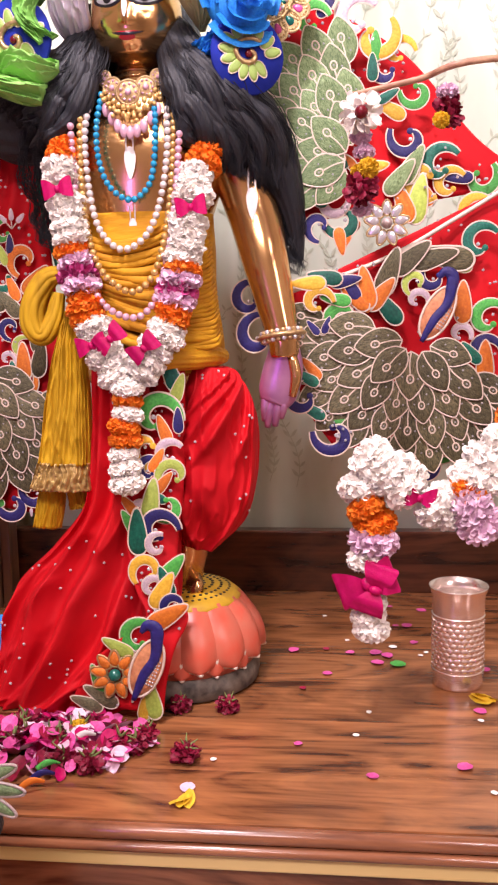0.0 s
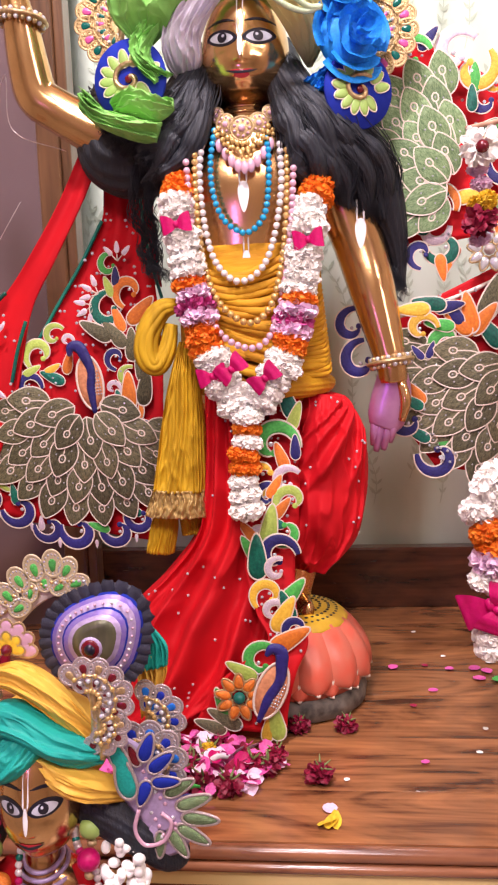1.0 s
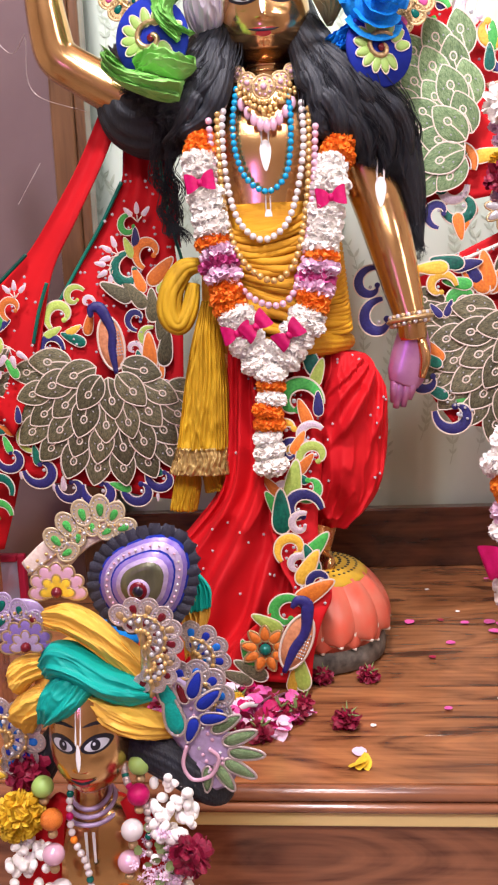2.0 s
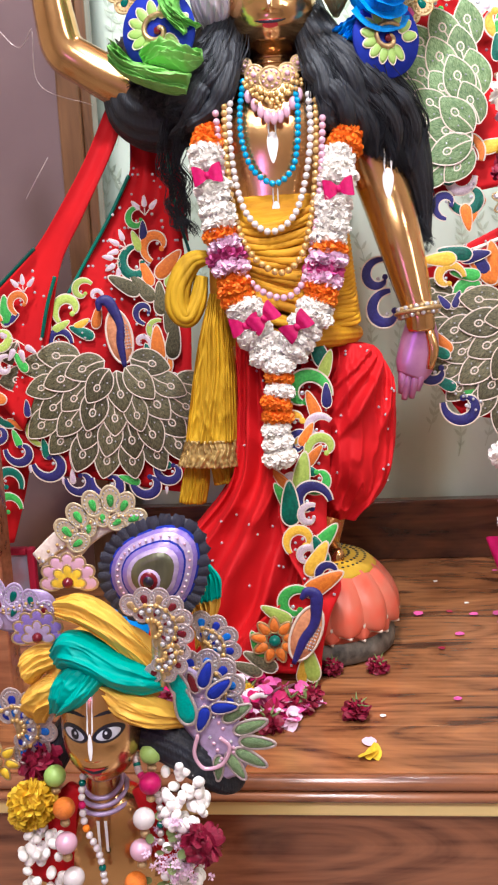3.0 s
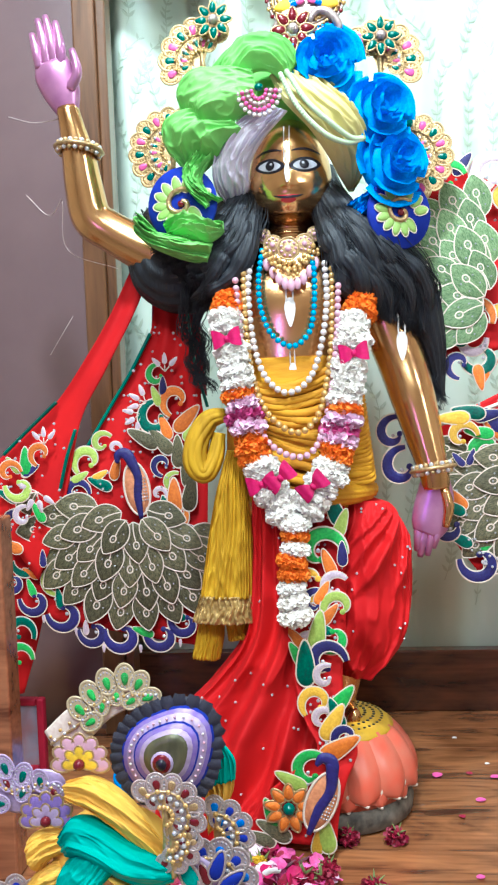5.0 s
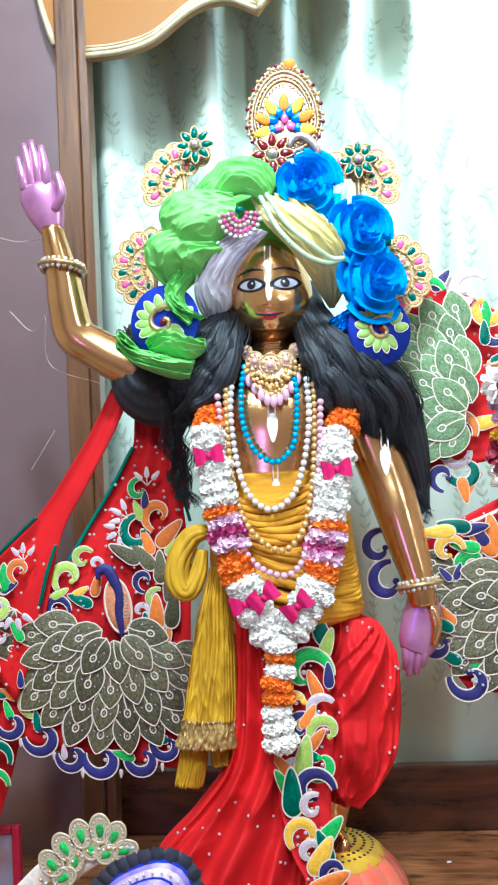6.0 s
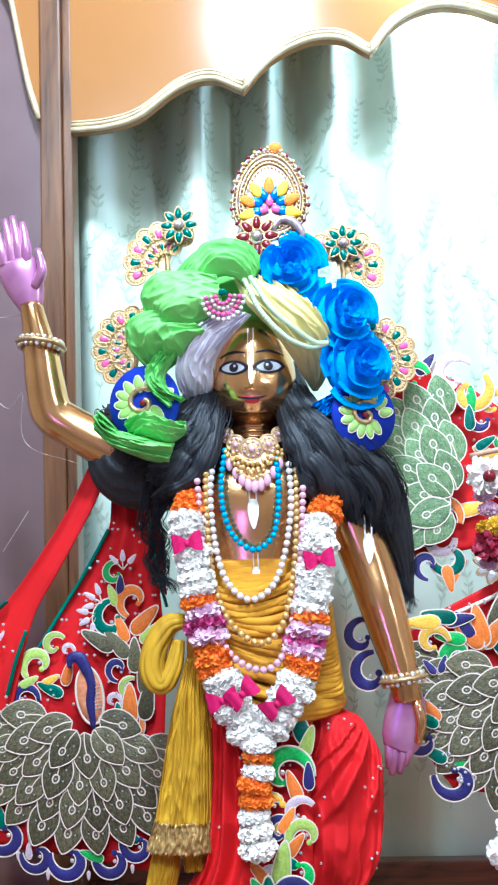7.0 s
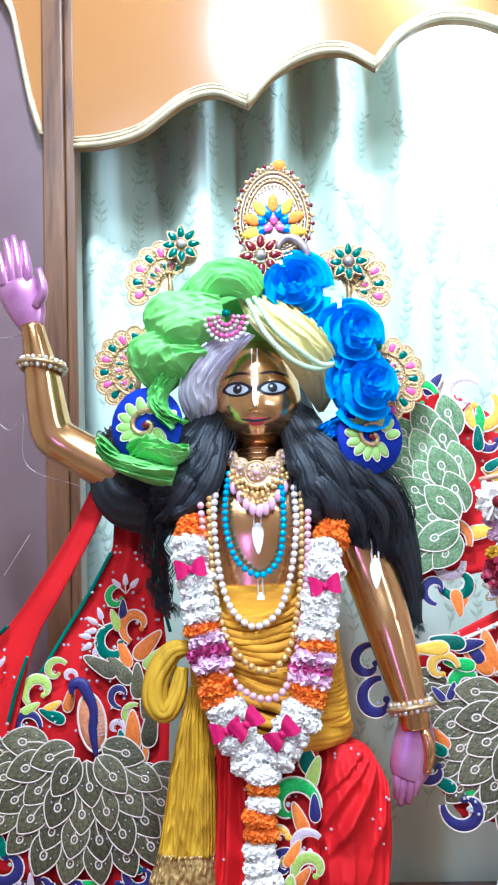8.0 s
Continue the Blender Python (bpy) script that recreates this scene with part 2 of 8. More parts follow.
def box(bm, lo, hi, bevel=0.0, mi=0):
    r = bmesh.ops.create_cube(bm, size=1)
    for v in r["verts"]:
        v.co = Vector([lo[i] + (v.co[i] + 0.5) * (hi[i] - lo[i]) for i in range(3)])
    faces = {f for v in r["verts"] for f in v.link_faces}
    for f in faces:
        f.material_index = mi
    if bevel:
        bmesh.ops.bevel(bm, geom=list({e for f in faces for e in f.edges}), offset=bevel, segments=2, affect="EDGES", profile=0.5)
    return bm


def spline(pts, n):
    """n + 1 points along a Catmull-Rom curve through pts (any number of coordinates)."""
    p = [np.array(q, float) for q in pts]
    p = [2 * p[0] - p[1]] + p + [2 * p[-1] - p[-2]]
    out = []
    for i in range(n + 1):
        s = i / n * (len(p) - 3)
        k = min(int(s), len(p) - 4)
        u = s - k
        a, b, c, d = p[k:k + 4]
        out.append(0.5 * (2 * b + (c - a) * u + (2 * a - 5 * b + 4 * c - d) * u * u + (3 * b - a - 3 * c + d) * u ** 3))
    return out


def fold_wave(a):
    """A wave with rounded crests and tighter valleys."""
    s = math.sin(a)
    return 2 * math.sqrt(abs(0.5 + 0.5 * s)) - 1.27


def tube(bm, pts, radii, n=24, seg=12, flat=1.0, up=(0, -1, 0), mi=0, cap=True, pleat=0.0, folds=9, twist=0.0):
    """A swept tube through pts; flat scales it along the direction nearest to up; pleat makes long folds."""
    rad = [r if isinstance(r, (tuple, list)) else (r, r * flat) for r in (radii if isinstance(radii, (list, tuple)) else [radii] * len(pts))]
    if len(rad) != len(pts):
        rad = [rad[0]] * len(pts)
    path = spline([(*p, *r) for p, r in zip(pts, rad)], n)
    rings = []
    for i, q in enumerate(path):
        a, b = path[max(i - 1, 0)], path[min(i + 1, n)]
        t = Vector(b[:3] - a[:3]).normalized()
        w = Vector(up) - t * Vector(up).dot(t)
        w = w.normalized() if w.length > 1e-4 else t.orthogonal().normalized()
        s = t.cross(w)
        ring = []
        for k in range(seg):
            an = 2 * math.pi * k / seg
            g = 1 + pleat * fold_wave(folds * an + twist * i / n + 0.7 * math.sin(i * 0.35))
            ring.append(bm.verts.new(Vector(q[:3]) + s * math.cos(an) * max(q[3], 1e-4) * g + w * math.sin(an) * max(q[4], 1e-4) * g))
        rings.append(ring)
    for r0, r1 in zip(rings, rings[1:]):
        for k in range(seg):
            f = bm.faces.new((r0[k], r0[(k + 1) % seg], r1[(k + 1) % seg], r1[k]))
            f.material_index = mi
    if cap:
        for r in (rings[0], rings[-1]):
            bm.faces.new(r).material_index = mi
    return bm


def ball(bm, at, r, seg=12, rings=8, mi=0, turn=None):
    res = bmesh.ops.create_uvsphere(bm, u_segments=seg, v_segments=rings, radius=1)
    r = (r, r, r) if isinstance(r, (int, float)) else r
    for v in res["verts"]:
        q = Vector((v.co.x * r[0], v.co.y * r[1], v.co.z * r[2]))
        v.co = (turn @ q if turn else q) + Vector(at)
    for f in {f for v in res["verts"] for f in v.link_faces}:
        f.material_index = mi
    return bm


def sheet(bm, left, right, nu=24, nv=30, wave=0.0, waves=4.0, thick=0.003, lean=0.0, mi=0, bulge=0.0):
    """A cloth between two edge curves, with vertical folds, as a solid sheet."""
    a, b = spline(left, nv), spline(right, nv)
    front, back = [], []
    for j in range(nv + 1):
        rf, rb = [], []
        for i in range(nu + 1):
            u = i / nu
            p = Vector(a[j][:3] * (1 - u) + b[j][:3] * u)
            p.y += wave * math.sin(waves * 2 * math.pi * u + lean * j / nv + 1.3 * noise.noise(p * 5)) + 0.4 * wave * noise.noise(p * 16)
            p.y -= bulge * math.sin(math.pi * u)
            rf.append(bm.verts.new(p))
            rb.append(bm.verts.new(p + Vector((0, thick, 0))))
        front.append(rf), back.append(rb)
    for j in range(nv):
        for i in range(nu):
            for g, s in ((front, 1), (back, -1)):
                q = (g[j][i], g[j + 1][i], g[j + 1][i + 1], g[j][i + 1])
                bm.faces.new(q if s > 0 else q[::-1]).material_index = mi
    for j in range(nv):
        bm.faces.new((front[j][0], back[j][0], back[j + 1][0], front[j + 1][0])).material_index = mi
        bm.faces.new((front[j][nu], front[j + 1][nu], back[j + 1][nu], back[j][nu])).material_index = mi
    for i in range(nu):
        bm.faces.new((front[0][i], front[0][i + 1], back[0][i + 1], back[0][i])).material_index = mi
        bm.faces.new((front[nv][i], back[nv][i], back[nv][i + 1], front[nv][i + 1])).material_index = mi
    return bm


def draped(bm, left, right, depth, folds=(), nu=72, nv=60, mi=0, rough=0.0, seed=0.0, back=0.5):
    """Cloth round a form between two edge curves. A fold is (u at the top, u at the end, height, width, first v, last v)."""
    a, b = spline(left, nv), spline(right, nv)
    d = spline([(q, 0.0) for q in depth], nv) if isinstance(depth, (list, tuple)) else [(depth, 0.0)] * (nv + 1)
    rings = []
    for j in range(nv + 1):
        v = j / nv
        p, q = Vector(a[j]), Vector(b[j])
        mid, s = (p + q) / 2, (q - p)
        hw = max(s.length / 2, 1e-4)
        s.normalize()
        w = (Vector((0, -1, 0)) - s * s.dot(Vector((0, -1, 0)))).normalized()
        ring = []
        for i in range(nu + 1):
            u = i / nu
            th = math.pi * u
            f = 0.0
            for u0, u1, h, wd, v0, v1 in folds:
                if v0 <= v <= v1:
                    x = (v - v0) / max(v1 - v0, 1e-6)
                    e = (u - (u0 + (u1 - u0) * x + 0.02 * math.sin(7 * x + 9 * u0))) / wd
                    fade = min(1.0, 5 * x if v0 > 0 else 1.0, 5 * (1 - x) if v1 < 1 else 1.0)
                    f += h * fade * (math.exp(-e * e) if e > 0 else math.exp(-6 * e * e))
            g = Vector((u * 6.0, v * 3.0 + seed, seed * 1.7))
            f += rough * (1.2 * (1 - abs(noise.noise(g * 1.7))) ** 5 + 0.5 * noise.noise(g * 3.1) - 0.4)
            ring.append(bm.verts.new(mid - s * hw * math.cos(th) + w * (max(d[j][0], 1e-4) * math.sin(th) + f * min(1.0, 4 * math.sin(th) + 0.15))))
        for i in range(1, 10):
            th = math.pi * i / 10
            ring.append(bm.verts.new(mid + s * hw * math.cos(th) - w * max(d[j][0], 1e-4) * back * math.sin(th)))
        rings.append(ring)
    n = len(rings[0])
    for r0, r1 in zip(rings, rings[1:]):
        for k in range(n):
            bm.faces.new((r0[k], r0[(k + 1) % n], r1[(k + 1) % n], r1[k])).material_index = mi
    bm.faces.new(rings[0])
    bm.faces.new(rings[-1][::-1])
    return bm


def long_folds(n, seed, height, width, drift=0.1, lo=0.04, hi=0.96):
    """Uneven folds that run the length of a cloth."""
    r = random.Random(seed)
    out = []
    for k in range(n):
        u = lo + (hi - lo) * (k + r.uniform(0.15, 0.85)) / n
        out.append((u, u + r.uniform(-drift, drift), height * r.uniform(0.5, 1.2), width * r.uniform(0.7, 1.4), 0.0, 1.0))
    return out


def facing(at, angle=0.0, size=1.0, tilt=0.0, turn=0.0):
    """A pose for a flat motif: its x and y lie in the upright plane that faces the front, its z points to the front."""
    return Matrix.Translation(at) @ pose(0, 0, 0, 90 + tilt, 0, turn) @ pose(0, 0, 0, 0, 0, angle) @ Matrix.Diagonal((size, size, size, 1))


def place(name, mesh, parent, m, label=""):
    ob = new(name, mesh)
    ob.parent = parent
    ob.matrix_basis = (Matrix.Translation(parent["home"]).inverted() @ m) if parent and "home" in parent else m
    return tagged(ob, label)


# ---- the altar and the room ----
FRONT, BACK = -0.372, 0.386
LEFT, RIGHT = -1.1, 1.15

altar = thing("altar_platform", "walnut altar platform with moulded front edge and a pale strip", "altar", (0, 0, 0), kind="structure")
bm = box(bmesh.new(), (LEFT, FRONT + 0.014, -0.03), (RIGHT, 0.45, -0.009), 0.0)
part("top_base", bm, "dark_wood", altar)
bm = bmesh.new()
tube(bm, [(LEFT, FRONT, -0.007), (RIGHT, FRONT, -0.007)], [(0.0085, 0.009)] * 2, 2, 14)
tube(bm, [(LEFT, FRONT - 0.004, -0.0205), (RIGHT, FRONT - 0.004, -0.0205)], [(0.006, 0.008)] * 2, 2, 12)
part("front_moulding", bm, "edge_wood", altar, "red-brown polished half-round moulding")
part("pale_strip", box(bmesh.new(), (LEFT, FRONT - 0.004, -0.044), (RIGHT, FRONT + 0.03, -0.0265), 0.002), "pale_strip", altar, "pale yellow wooden strip", False)
part("front_panel", box(bmesh.new(), (LEFT, FRONT + 0.004, -0.90), (RIGHT, FRONT + 0.03, -0.044), 0.002), "edge_wood", altar, "red-brown wooden front panel", False)
# the rail's colour carries the shade it stands in
part("back_curb", box(bmesh.new(), (LEFT, BACK, 0.0), (RIGHT, BACK + 0.03, 0.113), 0.003), "dark_wood", altar, "walnut back rail, dark tone with shade painted in", False)

# the curtain hangs behind the back rail
CY = BACK + 0.075


CRESTS = [-1.2, -1.08, -0.96, -0.83, -0.71, -0.59, -0.48, -0.366, -0.157, -0.031, 0.089, 0.21, 0.36, 0.50, 0.63, 0.77, 0.9, 1.03, 1.2]


def fold(x, z):
    """Depth of the curtain: broad crests, narrow valleys, deepest under the heading."""
    k = max(i for i, c in enumerate(CRESTS[:-1]) if c <= x)
    t = (x + 0.012 * math.sin(2.1 * z + 5 * x) - CRESTS[k]) / (CRESTS[k + 1] - CRESTS[k])
    valley = abs(math.sin(math.pi * min(1, max(0, t)))) ** 2.2
    shallow = 0.22 + 0.78 / (1 + math.exp(30 * (x - 0.15)))
    deep = 0.034 * max(shallow, 0.55) + 0.062 * min(1, max(0, (z - 0.95) / 0.45)) * shallow
    return CY - 0.035 + deep * valley + 0.006 * math.sin(7 * z + 9 * x) + 0.004 * math.sin(61 * x + 3 * z)


bm = bmesh.new()
NX, NZ = 420, 44
grid = [[bm.verts.new((LEFT + (RIGHT - LEFT) * i / NX, fold(LEFT + (RIGHT - LEFT) * i / NX, 2.0 * j / NZ), 0.0 + 2.0 * j / NZ)) for i in range(NX + 1)] for j in range(NZ + 1)]
for j in range(NZ):
    for i in range(NX):
        bm.faces.new((grid[j][i], grid[j][i + 1], grid[j + 1][i + 1], grid[j + 1][i]))
curtain = thing("curtain", "ivory brocade curtain with grey-green leaf sprigs, hanging in folds", "curtain", (0, CY, 0))
curtain.location = (0, 0, 0)
curtain["home"] = (0, 0, 0)
ob = part("drape", bm, "curtain", curtain)
sol = ob.modifiers.new("thick", "SOLIDIFY")
sol.thickness, sol.offset = 0.002, 1.0

# woven leaf sprigs
bm = bmesh.new()
rng = random.Random(5)


def on_curtain(x, z, lift=0.0015):
    return Vector((x, fold(x, z) - lift, z))


def sprig_leaf(x, z, ang, ln):
    c, s = math.cos(ang), math.sin(ang)
    pts = [(0, 0), (0.35, 0.15), (0.7, 0.11), (1, 0), (0.7, -0.11), (0.35, -0.15)]
    bm.faces.new([bm.verts.new(on_curtain(x + ln * (a * c - b * s), z + ln * (a * s + b * c))) for a, b in pts])


x = -0.42
while x < 0.62:
    z = 0.14 + rng.uniform(0, 0.12)
    while z < 1.62:
        lean = rng.uniform(-0.5, 0.5)
        h = rng.uniform(0.11, 0.17)
        prev = None
        for k in range(9):
            t = k / 8
            px, pz = x + lean * h * t * t + 0.008 * math.sin(5 * t), z + h * t
            if prev:
                w = 0.0008
                bm.faces.new([bm.verts.new(on_curtain(*q)) for q in ((prev[0] - w, prev[1]), (prev[0] + w, prev[1]), (px + w, pz), (px - w, pz))])
            prev = (px, pz)
            if k:
                for side in (-1, 1):
                    sprig_leaf(px, pz, math.pi / 2 - lean * t + side * rng.uniform(0.5, 0.8), rng.uniform(0.012, 0.022))
        z += h + rng.uniform(0.0, 0.04)
    x += rng.uniform(0.045, 0.07)
ob = part("leaf_pattern", bm, "leafthread", curtain, "grey-green woven leaf pattern", False)
tagged(ob, kind="stuff")

# posts, panels and valances of the shrine front
PY = 0.27
post = solo("shrine_post", box(box(bmesh.new(), (-0.427, PY, -0.0), (-0.388, PY + 0.05, 2.0), 0.004), (-0.388, PY + 0.008, -0.0), (-0.371, PY + 0.05, 2.0), 0.003),
            "post_wood", "brown polished teak post of the shrine", "post", kind="structure", smooth=False)
post2 = solo("shrine_post", box(bmesh.new(), (0.80, PY, -0.02), (0.86, PY + 0.05, 2.0), 0.004), "post_wood",
             "brown polished teak post of the shrine", "post", kind="structure", smooth=False)


def valance(name, arcs, label):
    """A tan board whose lower edge follows arcs, each a list of (x, z), with a moulding along it."""
    th = thing(name, label, "valance board", (0, 0, 0), kind="structure")
    bm = bmesh.new()
    for arc in arcs:
        pts = spline(arc, 20)
        rows = []
        for y in (PY + 0.006, PY + 0.024):
            rows.append(([bm.verts.new((x, y, z)) for x, z in pts], [bm.verts.new((x, y, 1.98)) for x, z in pts]))
        for k in range(20):
            for lo, hi in rows:
                bm.faces.new((lo[k], lo[k + 1], hi[k + 1], hi[k]))
            bm.faces.new((rows[0][0][k], rows[1][0][k], rows[1][0][k + 1], rows[0][0][k + 1]))
    bmesh.ops.remove_doubles(bm, verts=bm.verts, dist=1e-5)
    part("board", bm, "tan", th, "glossy tan board", False)
    for arc in arcs:
        for dz, r in ((0.003, 0.005), (0.0115, 0.0035), (0.0175, 0.0022)):
            bm = bmesh.new()
            tube(bm, [(x, PY + 0.003, z + dz) for x, z in arc], [r] * len(arc), 24, 8)
            part("moulding", bm, "moulding", th, "pale gold moulding")
    return th


ARC1 = [(-0.371, 1.384), (-0.31, 1.386), (-0.25, 1.402), (-0.18, 1.450), (-0.122, 1.463), (-0.067, 1.438)]
ARC2 = [(-0.067, 1.438), (-0.02, 1.488), (0.045, 1.520), (0.105, 1.520), (0.155, 1.489)]
ARC3 = [(0.155, 1.489), (0.20, 1.540), (0.26, 1.566), (0.32, 1.562), (0.38, 1.538)]
mirror = [[(0.76 - x, z) for x, z in reversed(a)] for a in (ARC2, ARC1)]
valance("valance_board", [ARC1, ARC2, ARC3, [(0.38, 1.538), (0.45, 1.56), (0.52, 1.55), (0.605, 1.489)], *[[(x + 0.0, z) for x, z in a] for a in mirror]],
        "glossy tan valance board with a scalloped pale gold edge")
valance("valance_board", [[(-1.1, 1.75), (-0.8, 1.76), (-0.62, 1.75), (-0.515, 1.70), (-0.488, 1.66), (-0.476, 1.63), (-0.463, 1.56), (-0.446, 1.47), (-0.428, 1.408)]],
        "glossy tan side valance board with a curved edge")
solo("side_panel", box(bmesh.new(), (LEFT, PY + 0.03, 0.0), (-0.40, PY + 0.045, 2.0), 0.0), "plum", "dark plum-brown polished panel beside the post", "panel", kind="structure", smooth=False)

# room shell
solo("floor", box(bmesh.new(), (-2.6, -3.2, -0.95), (2.6, 0.6, -0.90)), "floor", "pale stone floor", "floor", kind="structure", smooth=False)
solo("ceiling", box(bmesh.new(), (-2.6, -3.2, 2.55), (2.6, 0.6, 2.6)), "wall", "cream ceiling", "ceiling", kind="structure", smooth=False)
solo("wall_north", box(bmesh.new(), (-2.6, 0.55, -0.9), (2.6, 0.6, 2.55)), "wall", "cream wall behind the curtain", "wall", kind="structure", smooth=False)
solo("wall_south", box(bmesh.new(), (-2.6, -3.2, -0.9), (2.6, -3.15, 2.55)), "wall", "cream wall", "wall", kind="structure", smooth=False)
solo("wall_west", box(bmesh.new(), (-2.6, -3.15, -0.9), (-2.55, 0.55, 2.55)), "wall", "cream wall", "wall", kind="structure", smooth=False)
solo("wall_east", box(bmesh.new(), (2.55, -3.15, -0.9), (2.6, 0.55, 2.55)), "wall", "cream wall", "wall", kind="structure", smooth=False)

# boards of the platform top
boards = [FRONT + 0.006, -0.262, -0.131, 0.0, 0.118, 0.212, 0.30, 0.386]
for k in range(7):
    x = LEFT
    bm = box(bmesh.new(), (LEFT, boards[k] + 0.0004, -0.008), (RIGHT, boards[k + 1] - 0.0004, 0.0015), 0.0006)
    part("board", bm, "wood", altar, "", False)
# ---- the brass statue on its lotus ----
lotus = thing("lotus_pedestal", "coral painted lotus pedestal with worn dark stone rim and yellow top", "pedestal", (-0.015, 0.0, 0.0))
LC = Vector((-0.015, 0.0, 0.0))


def lathe(bm, profile, seg=40, mi=0, at=(0, 0, 0)):
    rings = [[bm.verts.new((at[0] + r * math.cos(2 * math.pi * k / seg), at[1] + r * math.sin(2 * math.pi * k / seg), at[2] + z)) for k in range(seg)] for r, z in profile]
    for a, b in zip(rings, rings[1:]):
        for k in range(seg):
            bm.faces.new((a[k], a[(k + 1) % seg], b[(k + 1) % seg], b[k])).material_index = mi
    bm.faces.new(rings[0][::-1]).material_index = mi
    bm.faces.new(rings[-1]).material_index = mi
    return bm


bm = lathe(bmesh.new(), [(0.098, 0.002), (0.104, 0.006), (0.106, 0.02), (0.103, 0.032), (0.094, 0.038)])
part("stone_rim", bm, "lotus_base", lotus, "worn dark stone rim")
bm = lathe(bmesh.new(), [(0.100, 0.035), (0.100, 0.06), (0.094, 0.088), (0.078, 0.113), (0.06, 0.124)])
part("core", bm, "lotus", lotus)
bm = lathe(bmesh.new(), [(0.080, 0.116), (0.081, 0.121), (0.070, 0.130), (0.045, 0.135), (0.02, 0.136)])
part("seed_disc", bm, "lotus_top", lotus, "yellow disc with black seed dots")
bm = bmesh.new()
for r in (0.030, 0.042, 0.054, 0.065):
    n = int(r * 700)
    for k in range(n):
        a = 2 * math.pi * (k + 0.5 * (n % 2)) / n
        ball(bm, (r * math.cos(a), r * math.sin(a), 0.1355 - 0.006 * max(0, (r - 0.045) / 0.025)), (0.0026, 0.0026, 0.0014), 8, 4)
part("seed_dots", bm, "black_paint", lotus, "black painted dots")


def lotus_petal(w):
    """A broad rounded petal that hugs the dome and curls up at its tip."""
    bm = bmesh.new()
    rows = []
    for j in range(13):
        t = j / 12
        z = 0.104 - 0.072 * t + (0.006 * ((t - 0.85) / 0.15) if t > 0.85 else 0)
        r = 0.072 + 0.031 * math.sin(t * math.pi / 2) ** 0.75 + 0.006 * math.sin(math.pi * t)
        half = w * (0.62 + 0.38 * math.sin(math.pi * min(t / 0.6, 1) / 2)) * (1 if t < 0.6 else max(0.03, 1 - ((t - 0.6) / 0.4) ** 2.4) ** 0.5)
        rows.append([bm.verts.new((r + 0.011 * (1 - u * u) * (0.4 + 0.6 * t) - 0.45 * (u * half) ** 2 / r, u * half, z)) for u in (-1, -0.75, -0.5, -0.25, 0, 0.25, 0.5, 0.75, 1)])
    for a, b in zip(rows, rows[1:]):
        for k in range(8):
            bm.faces.new((a[k], a[k + 1], b[k + 1], b[k]))
    tip = [r[0].co for r in rows[6:]] + [v.co for v in rows[-1]] + [r[-1].co for r in reversed(rows[6:])]
    tube(bm, tip, [0.0019] * len(tip), len(tip) * 2, 5, mi=1)
    return finish("petal", bm, ["lotus", "e_cream"])


pm = lotus_petal(0.0265)
for k in range(14):
    ob = part("petal", pm, None, lotus)
    ob.matrix_basis = pose(0, 0, 0, 0, 0, 360 / 14 * k + 8) @ Matrix.Diagonal((1, 1, 1.2, 1))
    ob = part("petal", pm, None, lotus)
    ob.matrix_basis = pose(0, 0, -0.006, 0, 0, 360 / 14 * (k + 0.5) + 8) @ Matrix.Diagonal((0.94, 0.8, 1.13, 1))

# statue: one mesh with brass and enamel


